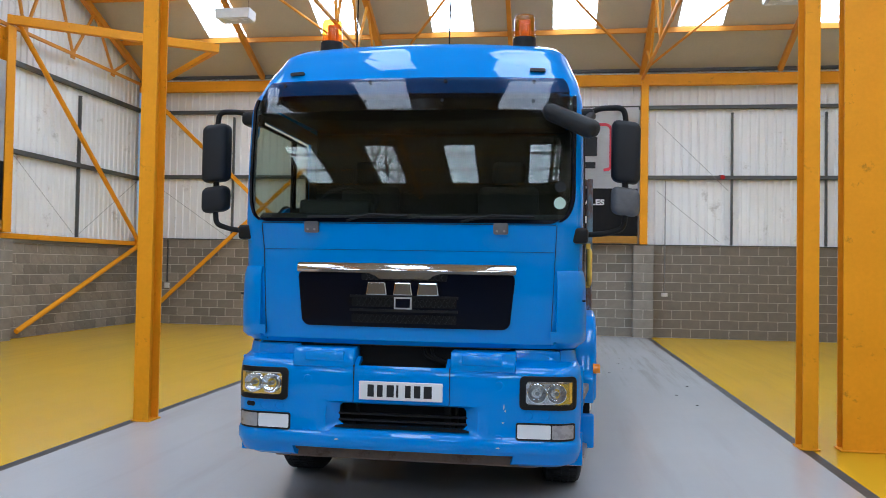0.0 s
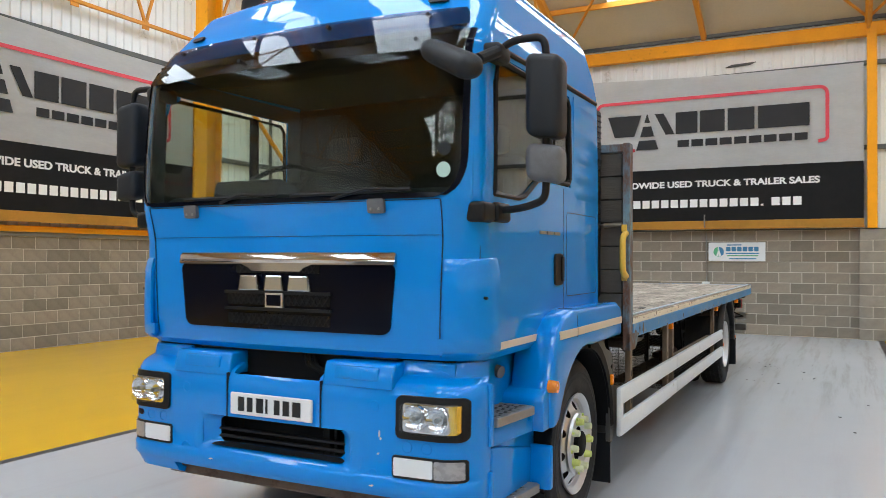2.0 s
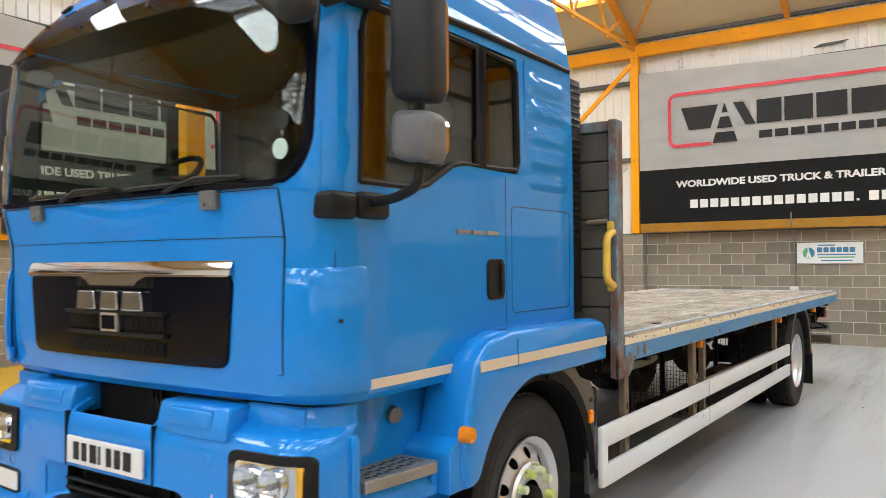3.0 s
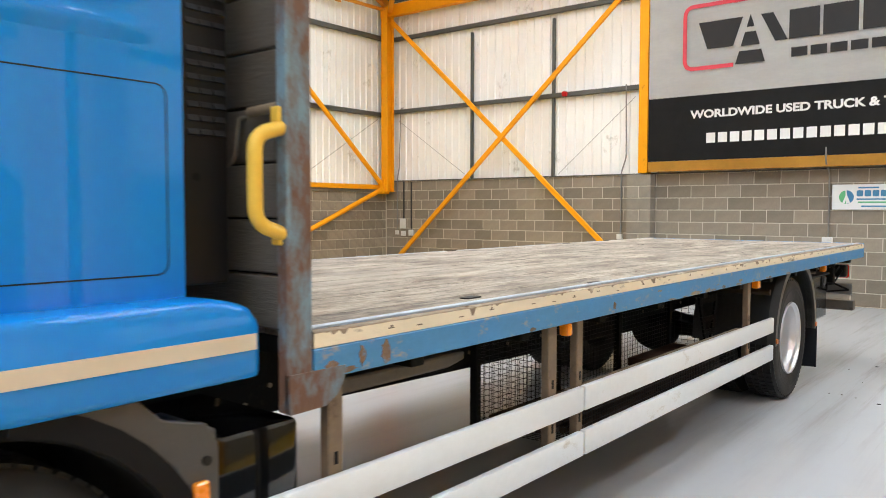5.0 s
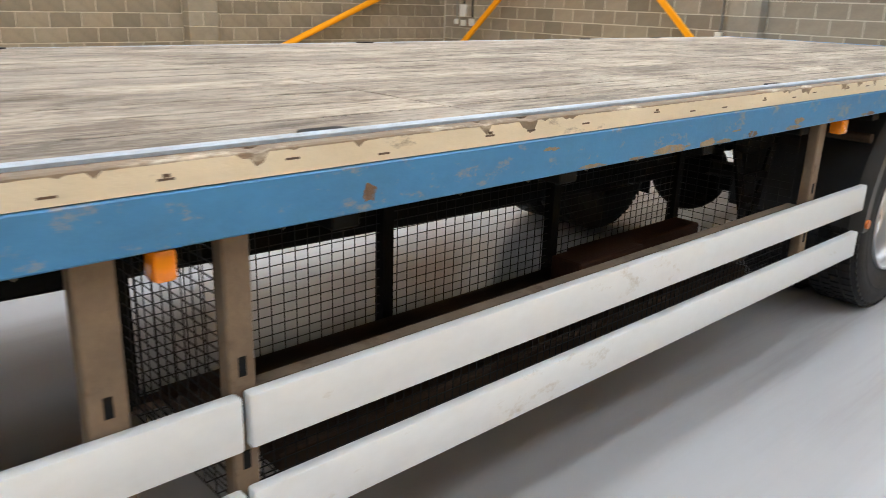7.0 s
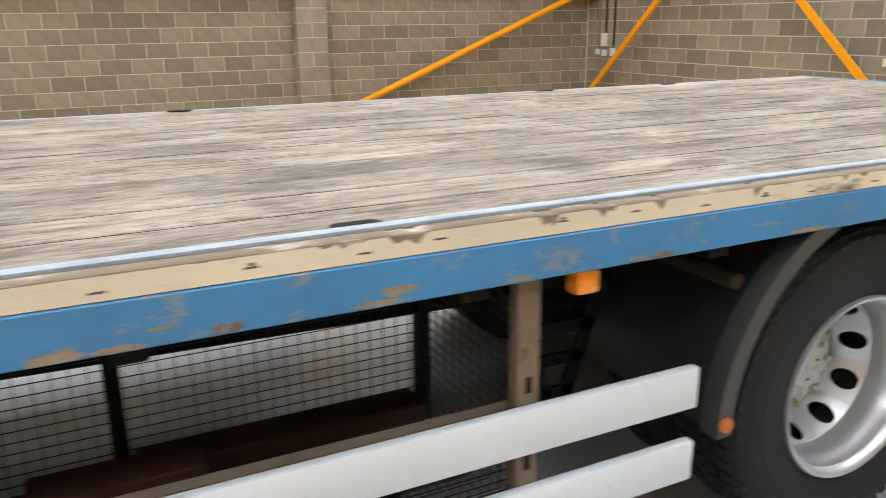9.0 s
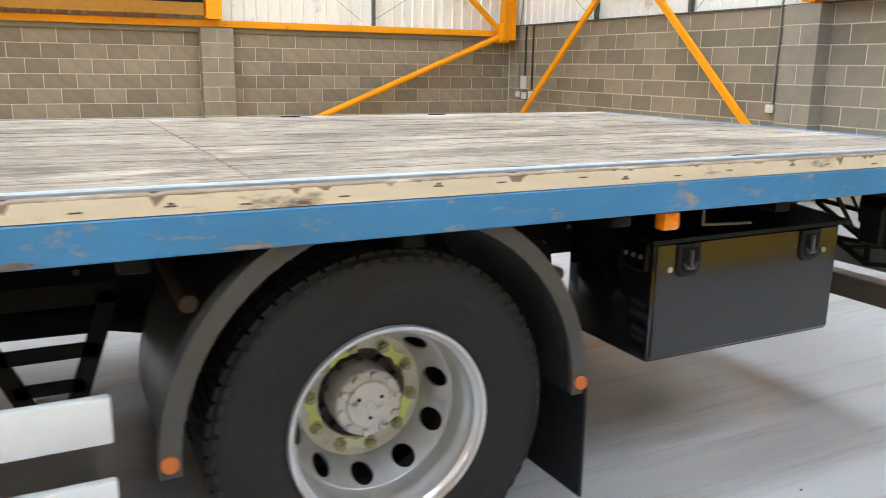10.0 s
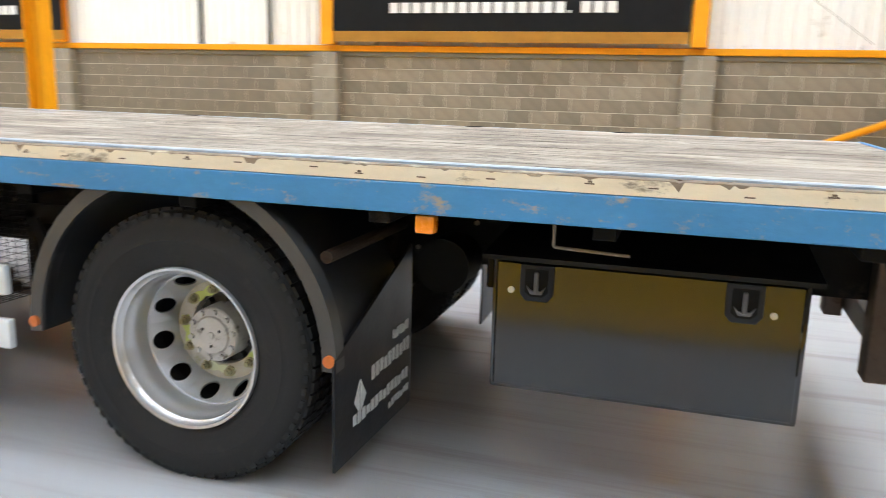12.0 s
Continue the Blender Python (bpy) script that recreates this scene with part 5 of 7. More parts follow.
for s in (-1, 1):
    outer = [(0.868, 0.724), (0.80, 0.724), (0.79, 0.92), (0.835, 1.08), (0.885, 1.22), (1.0, 1.305), (1.16, 1.335), (2.10, 1.335), (2.20, 1.31), (2.24, 1.26), (2.24, 1.10), (2.10, 1.10)]
    inner = arch_pts(0.60, 82, 178)
    outline = outer + arch_pts(0.60, 80, 156)
    bm = B()
    prism(bm, outline, "x", *sorted((s * 0.98, s * 1.225)), 0.024)
    wing = part("front_wing", bm, "blue", truck, "blue front wing over the wheel", smooth=45)
    bm = B()
    box(bm, *sorted((s * 1.222, s * 1.229)), 0.91, 1.22, 1.185, 1.23)
    box(bm, *sorted((s * 1.222, s * 1.229)), 1.23, 2.22, 1.185, 1.23)
    part("reflective_stripe", bm, "stripe", wing, "pale reflective stripe")
    bm = B()
    tube(bm, [(s * 1.2255, 1.225, 1.175), (s * 1.2255, 1.225, 1.29), (s * 1.218, 1.222, 1.322), (s * 1.19, 1.22, 1.3355), (s * 1.11, 1.22, 1.3358)], 0.0025, 5)
    part("wing_seam", bm, "black", wing)
    bm = B()
    rod(bm, (s * 1.20, 0.81, 0.948), (s * 1.247, 0.81, 0.948), 0.036, 18, 0.031)
    part("side_marker", bm, "amber", wing, "round amber side marker", smooth=40)
    # rear half of the arch: dark guard and flap
    bm = B()
    pts = arch_pts(0.58, 0, 80, 10)
    out = arch_pts(0.645, 0, 80, 10)
    prism(bm, pts + out[::-1], "x", *sorted((s * 0.90, s * 1.20)))
    part("guard_band", bm, "shade_black", wing)
    bm = B()
    prism(bm, [(1.66, 1.10), (1.88, 1.10), (1.95, 1.035), (2.08, 1.0), (2.115, 0.94), (2.115, 0.40), (2.04, 0.40), (2.03, 0.80), (1.98, 0.90), (1.88, 0.99), (1.74, 1.065)], "x", *sorted((s * 1.165, s * 1.195)), 0.006)
    box(bm, *sorted((s * 0.92, s * 1.19)), 2.085, 2.112, 0.38, 0.98, 0.006)
    part("wheel_guard", bm, "guard_pale", wing, "faded grey plastic wheel guard")
    for vv, zz in ((2.075, 0.90), (2.08, 0.62)):
        bm = B()
        rod(bm, (s * 1.19, vv, zz), (s * 1.201, vv, zz), 0.014, 10)
        part("guard_bolt", bm, "black", wing)
    # Near-black shell added for the shade inside the wheel arch.
    bm = B()
    prism(bm, arch_pts(0.572, 0, 182, 24) + arch_pts(0.597, 0, 182, 24)[::-1], "x", *sorted((s * 0.55, s * 1.185)))
    part("arch_shade_liner", bm, "shade_black", wing, "near-black liner added to darken the wheel arch", smooth=30)
    bm = B()
    box(bm, *sorted((s * 0.88, s * 1.19)), 2.06, 2.075, 0.12, 0.45)
    part("mud_flap", bm, "flap", wing)
    bm = B()
    box(bm, *sorted((s * 1.19, s * 1.215)), 2.03, 2.075, 0.78, 0.85, 0.006)
    part("rear_marker", bm, "amber", wing)
    # step well: two open steps between the bumper's end and the wing
    bm = B()
    prism(bm, [(0.29, 0.46), (0.29, 1.16), (1.04, 1.16), (0.96, 0.93), (0.80, 0.90), (0.80, 0.46)], "x", *sorted((s * 0.88, s * 0.972)), 0.01)
    well = part("step_well", bm, "blue", truck, "blue step well beneath the door", smooth=45)
    for z, va, vb, ua, ub in ((0.862, 0.30, 0.70, 1.125, 1.168), (0.44, 0.30, 0.785, 1.12, 1.165)):
        bm = B()
        prism(bm, [(s * 0.955, va), (s * ua, va), (s * ub, vb - 0.02), (s * (ub - 0.02), vb), (s * 0.955, vb)], "z", z - 0.045, z, 0.006)
        tread = part("step_tread", bm, "galv", well, "perforated metal step")
        bm = B()
        for i in range(4):
            for j in range(11):
                c = Vector((s * (0.985 + 0.042 * i + 0.010 * (j % 2)), va + 0.03 + 0.034 * j, z))
                rod(bm, c - Vector((0, 0, 0.004)), c + Vector((0, 0, 0.0035)), 0.012, 8)
        tagged(part("stud_pattern", bm, "galv", tread), kind="stuff")
        bm = B()
        for i in range(3):
            for j in range(10):
                c = Vector((s * (1.006 + 0.042 * i + 0.010 * (j % 2)), va + 0.047 + 0.034 * j, z))
                rod(bm, c - Vector((0, 0, 0.002)), c + Vector((0, 0, 0.0015)), 0.012, 8)
        tagged(part("hole_pattern", bm, "black", tread), kind="stuff")
    bm = B()
    prism(bm, [(s * 0.96, 0.285), (s * 1.095, 0.285), (s * 1.145, 0.70), (s * 1.145, 0.73), (s * 0.96, 0.73)], "z", 0.722, 0.815, 0.012)
    part("step_riser", bm, "blue", well, smooth=45)
    bm = B()
    rod(bm, (s * 1.05, 0.665, 0.80), (s * 1.158, 0.665, 0.80), 0.016, 12)
    part("riser_plug", bm, "blue", well, smooth=40)
    bm = B()
    prism(bm, [(s * 0.95, 0.29), (s * 1.03, 0.29), (s * 1.085, 0.45), (s * 1.09, 0.875), (s * 0.95, 0.875)], "z", 0.60, 0.76, 0.006)
    part("lower_panel", bm, "blue", well, smooth=45)
    bm = B()
    prism(bm, [(0.29, 0.405), (0.29, 0.72), (0.44, 0.70), (0.86, 0.612), (0.86, 0.405)], "x", *sorted((s * 0.95, s * 1.098)), 0.012)
    part("lower_riser", bm, "blue", well, smooth=45)
    bm = B()
    prism(bm, [(0.795, 0.40), (0.815, 0.632), (0.85, 0.632), (0.85, 0.40)], "x", *sorted((s * 1.08, s * 1.212)), 0.012)
    part("lower_cheek", bm, "blue", well, smooth=45)
    bm = B()
    prism(bm, [(0.715, 0.722), (0.715, 0.885), (0.735, 0.91), (0.80, 0.935), (0.86, 0.96), (0.862, 0.722)], "x", *sorted((s * 0.95, s * 1.203)), 0.012)
    part("wing_front", bm, "blue", well, smooth=45)
    bm = B()
    rod(bm, (s * 0.965, 0.640, 1.038), (s * 1.0, 0.632, 1.032), 0.033, 16)
    part("step_lamp", bm, "grey_plastic", well, smooth=40)
    bm = B()
    prism(bm, [(0.245, 0.735), (0.245, 1.03), (0.265, 1.035), (0.285, 1.012), (0.285, 0.735)], "x", *sorted((s * 0.93, s * 1.113)), 0.006)
    part("bumper_end", bm, "blue", well, smooth=45)
    bm = B()
    box(bm, *sorted((s * 0.93, s * 1.113)), 0.25, 0.285, 0.41, 0.615, 0.006, 2)
    part("bumper_end", bm, "blue", well, smooth=45)
    bm = B()
    box(bm, *sorted((s * 0.93, s * 1.09)), 0.25, 0.283, 0.61, 0.74)
    part("bumper_end", bm, "blue", well)


# wheels
def tyre_profile(r, w, bead):
    return [(bead, -w * 0.42), (bead + 0.028, -w * 0.458), (bead + 0.035, -w * 0.475), (r * 0.69, -w * 0.487), (r * 0.70, -w * 0.497), (r * 0.79, -w * 0.498), (r * 0.80, -w * 0.508), (r * 0.85, -w * 0.498), (r * 0.86, -w * 0.505), (r * 0.93, -w * 0.475), (r * 0.975, -w * 0.44), (r, -w * 0.38),
            (r, w * 0.38), (r * 0.975, w * 0.44), (r * 0.93, w * 0.475), (r * 0.86, w * 0.505), (r * 0.85, w * 0.498), (r * 0.80, w * 0.508), (r * 0.79, w * 0.498), (r * 0.70, w * 0.497), (r * 0.69, w * 0.487), (bead + 0.035, w * 0.475), (bead + 0.028, w * 0.458), (bead, w * 0.42)]


def make_tyre(u, v, z, r, w, parent, lugs):
    bm = B()
    lathe(bm, tyre_profile(r, w, 0.285), (u, v, z), 64, True)
    ty = part("tyre", bm, "tyre", parent, "worn black tyre", smooth=35)
    bm = B()
    n = 64
    for k in range(n):
        a = 2 * math.pi * k / n
        for o, l in (((-0.36, 0.16), (-0.14, 0.14), (0.02, 0.14), (0.22, 0.16)) if lugs else ((-0.38, 0.13), (-0.20, 0.16), (0.0, 0.16), (0.20, 0.16))):
            m = Matrix.Translation((u, v, z)) @ Matrix.Rotation(a + 0.03 * (o > 0), 4, "X")
            box(bm, o * w, (o + l) * w, -0.019, 0.019, r - 0.004, r + 0.010, 0, 1, m)
        if lugs:
            for sgn in (-1, 1):
                m = Matrix.Translation((u, v, z)) @ Matrix.Rotation(a, 4, "X")
                box(bm, *sorted((sgn * w * 0.43, sgn * w * 0.458)), -0.014, 0.014, r * 0.955, r * 0.988, 0, 1, m)
    tagged(part("tread_pattern", bm, "tyre", ty), kind="stuff")
    return ty


def holed_disc(bm, u, v, z, r0, r1, hole_r, hole_at, n, radial=1.0, phase=0.3):
    """A flat ring with n round holes, seen along the x axis."""
    def loop(points):
        vs = [bm.verts.new((u, v + r * math.cos(a), z + r * math.sin(a))) for r, a in points]
        return [bm.edges.new((vs[k - 1], vs[k])) for k in range(len(vs))]

    es = loop([(r0, 2 * math.pi * k / 60) for k in range(60)]) + loop([(r1, 2 * math.pi * k / 60) for k in range(60)])
    for k in range(n):
        a = 2 * math.pi * (k + phase) / n
        es += loop([(hole_at + radial * hole_r * math.cos(math.pi * j / 10), a + hole_r / hole_at * math.sin(math.pi * j / 10)) for j in range(20)])
    bmesh.ops.triangle_fill(bm, use_beauty=True, use_dissolve=False, edges=es)
    return bm


for s in (-1, 1):
    wheel = thing("front_wheel", "", "", (0, 0, 0))
    wheel.parent = truck
    v, z = FW.y, FW.z
    make_tyre(s * 1.0, v, z, 0.497, 0.29, wheel, False)
    bm = B()
    lathe(bm, [(0.29, s * 1.125), (0.302, s * 1.14), (0.30, s * 1.148), (0.287, s * 1.14), (0.277, s * 1.125), (0.270, s * 1.12), (0.266, s * 1.10), (0.262, s * 1.085)], (0, v, z), 56)
    part("rim", bm, "rim", wheel, "silver steel rim", smooth=40)
    bm = B()
    holed_disc(bm, s * 1.135, v, z, 0.10, 0.262, 0.026, 0.222, 10)
    for q in bm.verts:
        d = math.hypot(q.co.y - v, q.co.z - z)
        q.co.x = s * (1.095 + 0.055 * max(0, min(1, (0.262 - d) / 0.09)))
    part("wheel_disc", bm, "rim", wheel, smooth=40)
    bm = B()
    lathe(bm, [(0.001, s * 1.185), (0.06, s * 1.185), (0.075, s * 1.175), (0.08, s * 1.10)], (0, v, z), 28)
    part("hub", bm, "chassis", wheel, smooth=40)
    bm = B()
    lathe(bm, [(0.10, s * 1.15), (0.115, s * 1.16), (0.175, s * 1.16), (0.185, s * 1.145)], (0, v, z), 40)
    part("nut_ring", bm, "rim", wheel, smooth=40)
    bm = B()
    lathe(bm, [(0.02, s * 1.04), (0.28, s * 1.04)], (0, v, z), 24)
    part("brake_shadow_plate", bm, "chassis", wheel)
    for k in range(10):
        a = 2 * math.pi * k / 10
        p = Vector((0, v + 0.147 * math.cos(a), z + 0.147 * math.sin(a)))
        bm = B()
        rod(bm, p + Vector((s * 1.155, 0, 0)), p + Vector((s * 1.20, 0, 0)), 0.025, 10, 0.019)
        nut = part("wheel_nut_cap", bm, "nut_yellow" if k % 3 == 0 else "nut_pale", wheel, "yellow plastic wheel nut cap", smooth=40)
        b = a + 0.5
        bm = B()
        beam(bm, p + Vector((s * 1.17, 0, 0)), p + Vector((s * 1.17, 0.036 * math.cos(b), 0.036 * math.sin(b))), 0.012, 0.012)
        part("pointer", bm, "nut_yellow", nut)

RW = Vector((0, 7.78, 0.502))
for s in (-1, 1):
    wheel = thing("rear_wheel", "", "", (0, 0, 0))
    wheel.parent = truck
    v, z = RW.y, RW.z
    make_tyre(s * 1.06, v, z, 0.500, 0.28, wheel, True)
    make_tyre(s * 0.72, v, z, 0.500, 0.28, wheel, True)
    bm = B()
    lathe(bm, [(0.287, s * 1.16), (0.302, s * 1.186), (0.299, s * 1.199), (0.289, s * 1.196), (0.284, s * 1.178), (0.275, s * 1.170), (0.272, s * 1.140), (0.265, s * 1.130), (0.262, s * 1.10), (0.260, s * 1.035)], (0, v, z), 64)
    part("rim", bm, "rim", wheel, "deep silver steel rim", smooth=40)
    # dished cone with ten hand holes, sloping in to the nut face
    bm = B()
    holed_disc(bm, 0, v, z, 0.206, 0.2605, 0.036, 0.236, 10, 0.56, 0.333)
    for q in bm.verts:
        q.co.x = s * (0.938 + 0.112 * (math.hypot(q.co.y - v, q.co.z - z) - 0.206) / 0.0545)
    bmesh.ops.recalc_face_normals(bm, faces=bm.faces[:])
    bmesh.ops.solidify(bm, geom=bm.faces[:], thickness=0.008 * s)
    part("wheel_disc", bm, "rim", wheel)
    bm = B()
    lathe(bm, [(0.136, s * 0.90), (0.138, s * 0.936), (0.142, s * 0.939), (0.201, s * 0.939), (0.207, s * 0.937), (0.208, s * 0.930)], (0, v, z), 60)
    part("nut_flange", bm, "nut_flange", wheel, "pale stained nut flange", smooth=40)
    bm = B()
    lathe(bm, [(0.02, s * 0.895), (0.118, s * 0.905), (0.139, s * 0.90)], (0, v, z), 40)
    for k in range(10):
        a = 2 * math.pi * (k + 0.45) / 10
        p = Vector((0, v + 0.122 * math.cos(a), z + 0.122 * math.sin(a)))
        rod(bm, p + Vector((s * 0.90, 0, 0)), p + Vector((s * 0.932, 0, 0)), 0.016, 8, 0.013)
    part("hub_recess", bm, "grease", wheel, "black greasy hub recess", smooth=30)
    bm = B()
    smear = [(0.1385, radians(a)) for a in range(150, -21, -10)]
    smear += [(0.1395 + 0.013 * math.sin(radians((a + 20) * 180 / 170)) + 0.006 * noise.noise(Vector((a * 0.09, 3.0, s))), radians(a)) for a in range(-19, 150, 6)]
    prism(bm, [(v + r * math.cos(a), z + r * math.sin(a)) for r, a in smear], "x", *sorted((s * 0.936, s * 0.9402)))
    part("grease_smear", bm, "grease", wheel, "smear of black grease on the flange")
    bm = B()
    lathe(bm, [(0.001, s * 1.024), (0.012, s * 1.024), (0.014, s * 1.021), (0.07, s * 1.020), (0.076, s * 1.012), (0.101, s * 1.009), (0.106, s * 1.002), (0.108, s * 0.90)], (0, v, z), 40)
    cap = part("hub", bm, "hub_cap", wheel, "pale steel hub cap", smooth=30)
    for k in range(3):
        bm = B()
        a = 0.5 + 2.1 * k
        rod(bm, (s * 1.018, v + 0.042 * math.cos(a), z + 0.042 * math.sin(a)), (s * 1.023, v + 0.042 * math.cos(a), z + 0.042 * math.sin(a)), 0.006, 8)
        part("cap_mark", bm, "chassis", cap)
    for k in range(10):
        a = 2 * math.pi * (k + 0.25) / 10
        p = Vector((0, v + 0.091 * math.cos(a), z + 0.091 * math.sin(a)))
        bm = B()
        rod(bm, p + Vector((s * 1.004, 0, 0)), p + Vector((s * 1.024, 0, 0)), 0.0125, 6, 0.0115)
        part("hub_bolt", bm, "hub_cap", wheel)
    bm = B()
    lathe(bm, [(0.02, s * 0.86), (0.262, s * 0.86)], (0, v, z), 24)
    part("brake_shadow_plate", bm, "chassis", wheel)

    def on_ring(k, r=0.166):
        a = radians(-7 + 35.9 * k)
        return Vector((0, v + r * math.cos(a), z + r * math.sin(a)))

    for k in range(10):
        p = on_ring(k)
        bm = B()
        rod(bm, p + Vector((s * 0.937, 0, 0)), p + Vector((s * 0.948, 0, 0)), 0.021, 16)
        rod(bm, p + Vector((s * 0.946, 0, 0)), p + Vector((s * 0.966, 0, 0)), 0.0175, 6, 0.0155)
        rod(bm, p + Vector((s * 0.965, 0, 0)), p + Vector((s * 0.976, 0, 0)), 0.010, 10)
        part("wheel_nut", bm, "hub_stain", wheel, smooth=30)
        if k % 2 == 1:
            # yellow plastic link that joins a pair of nuts
            bm = B()
            q = on_ring(k + 1)
            d = (q - p).normalized()
            n_ = Vector((0, -d.z, d.y))
            m_ = (p + q) / 2
            o = [p - d * 0.020 - n_ * 0.016, p - d * 0.020 + n_ * 0.016, p + d * 0.026 + n_ * 0.020, m_ + n_ * 0.011, q - d * 0.026 + n_ * 0.020, q + d * 0.020 + n_ * 0.016, q + d * 0.020 - n_ * 0.016, q - d * 0.026 - n_ * 0.020, m_ - n_ * 0.011, p + d * 0.026 - n_ * 0.020]
            prism(bm, [(c.y, c.z) for c in o], "x", *sorted((s * 0.9395, s * 0.9435)))
            part("nut_link", bm, "nut_yellow" if k != 7 else "nut_pale", wheel, "worn yellow plastic nut link")
    # rear mudguard
    bm = B()
    n = 30

    def arc(r, a):
        return (v + r * math.cos(radians(a)), z + 0.035 + r * math.sin(radians(a)))

    o, i_ = [arc(0.605, -2 + 184 * k / n) for k in range(n + 1)], [arc(0.575, -2 + 184 * k / n) for k in range(n + 1)]
    o = [(p, min(q, 1.125)) for p, q in o]
    i_ = [(p, min(q, 1.105)) for p, q in i_]
    prism(bm, o + i_[::-1], "x", *sorted((s * 0.58, s * 1.225)))
    mg = part("rear_mudguard", bm, "guard_arch", truck, "grey plastic rear mudguard", smooth=30)
    bm = B()
    o2 = [(v + (p - v) * 1.035, min(z + 0.035 + (q - z - 0.035) * 1.035, 1.13)) for p, q in o]
    prism(bm, o2 + i_[::-1], "x", *sorted((s * 1.18, s * 1.245)), 0)
    part("guard_lip", bm, "guard_pale", mg, "rounded lip of the mudguard", smooth=30)
    for vv in (v - 0.602, v + 0.602):
        bm = B()
        rod(bm, (s * 1.24, vv, 0.555), (s * 1.256, vv, 0.555), 0.021, 16)
        part("round_reflector", bm, "amber_dull", mg, "round amber reflector")
        bm = B()
        vs, zs = (v + 0.555, 0.885) if vv > v else (v - 0.525, 0.925)
        rod(bm, (s * 0.45, vs, zs), (s * 1.17, vs, zs), 0.022, 12)
        part("guard_stay", bm, "old_plank", mg, "grimy steel guard stay")
    bm = B()
    prism(bm, [(s * (0.52 if s > 0 else 0.66), 0.14), (s * 1.255, 0.165), (s * 1.255, 0.56), (s * (0.52 if s > 0 else 0.66), 0.82)], "y", v + 0.615, v + 0.625)
    fl = part("mud_flap", bm, "flap", truck, "black rubber mud flap with worn white print")
    if s > 0:
        for a, b, z0, z1, n_ in ((0.56, 0.74, 0.475, 0.515, 8), (0.545, 0.955, 0.385, 0.44, 10), (0.56, 1.12, 0.265, 0.31, 14), (0.55, 0.78, 0.205, 0.235, 7)):
            step = (b - a) / n_
            for k in range(n_):
                bm = B()
                box(bm, a + k * step, a + (k + 0.72) * step, v + 0.623, v + 0.627, z0 + 0.006 * (k % 3 == 1), z1 - 0.008 * (k % 4 == 2))
                part("print_bar", bm, "print", fl)
        for o in ([(0.995, 0.355), (1.045, 0.425), (1.045, 0.30)], [(1.053, 0.30), (1.053, 0.425), (1.10, 0.355)]):
            bm = B()
            prism(bm, o, "y", v + 0.623, v + 0.627)
            part("print_diamond", bm, "print", fl)

# pressed brackets that carry the mudguards
for s in (-1, 1):
    bracket = None
    for a, b, w in (((6.72, 0.88), (7.12, 0.88), 0.06), ((6.74, 0.88), (6.90, 0.50), 0.05), ((7.10, 0.88), (6.97, 0.50), 0.05), ((6.80, 0.72), (7.06, 0.72), 0.04), ((6.84, 0.62), (7.02, 0.62), 0.035), ((6.88, 0.50), (6.99, 0.50), 0.06)):
        bm = B()
        beam(bm, (s * 0.80, *a), (s * 0.80, *b), 0.014, w)
        if bracket is None:
            bracket = part("guard_bracket", bm, "chassis", truck, "black pressed steel mudguard bracket")
        else:
            part("bracket_bar", bm, "chassis", bracket)

# chassis
for s in (-1, 1):
    bm = B()
    prism(bm, [(s * 0.43, 0.74), (s * 0.43, 1.02), (s * 0.35, 1.02), (s * 0.35, 1.012), (s * 0.422, 1.012), (s * 0.422, 0.748), (s * 0.35, 0.748), (s * 0.35, 0.74)], "y", 0.9, 10.1)
    rail = part("chassis_rail", bm, "chassis", truck, "black chassis rail")
    bm = B()
    for k in range(60):
        rod(bm, (s * 0.428, 2.4 + k * 0.125, 0.79 + 0.06 * (k % 3)), (s * 0.438, 2.4 + k * 0.125, 0.79 + 0.06 * (k % 3)), 0.011, 6)
    tagged(part("rivet_row", bm, "dull_steel", rail), kind="stuff")
for v0 in (1.2, 3.1, 5.0, 6.8, 8.9, 10.0):
    bm = B()
    box(bm, -0.42, 0.42, v0, v0 + 0.1, 0.78, 0.98, 0.01)
    part("cross_member", bm, "chassis", truck)
for v0 in (FW.y, RW.y):
    bm = B()
    rod(bm, (-0.95, v0, 0.505), (0.95, v0, 0.505), 0.075, 16)
    part("axle", bm, "chassis", truck, smooth=40)
bm = B()
bmesh.ops.create_uvsphere(bm, u_segments=20, v_segments=12, radius=0.23, matrix=Matrix.Translation((0, RW.y, 0.50)))
part("differential", bm, "chassis", truck, smooth=60)
for s in (-1, 1):
    for k, (va, vb) in enumerate(((0.75, 2.2), (7.1, 8.36))):
        bm = B()
        tube(bm, [(s * 0.47, va + (vb - va) * i / 8, 0.66 - 0.09 * math.sin(math.pi * i / 8) + 0.04) for i in range(9)], 0.04, 8)
        part("leaf_spring", bm, "chassis", truck)
    bm = B()
    rod(bm, (s * 0.44, 8.57, 0.765), (s * 0.64, 8.57, 0.765), 0.108, 28)
    rod(bm, (s * 0.10, 8.80, 0.80), (s * 0.34, 8.80, 0.80), 0.12, 24)
    part("air_tank", bm, "chassis", truck, smooth=40)
bm = B()
rod(bm, (0, 2.2, 0.68), (0, 7.5, 0.56), 0.06, 14)
part("prop_shaft", bm, "chassis", truck, smooth=40)
bm = B()
box(bm, -0.36, 0.36, 0.6, 2.9, 0.62, 1.28, 0.04, 2)
part("gearbox", bm, "chassis", truck, "dark engine and gearbox under the cab")
bm = B()
box(bm, -1.05, -0.50, 2.35, 3.35, 0.45, 0.98, 0.05, 3)
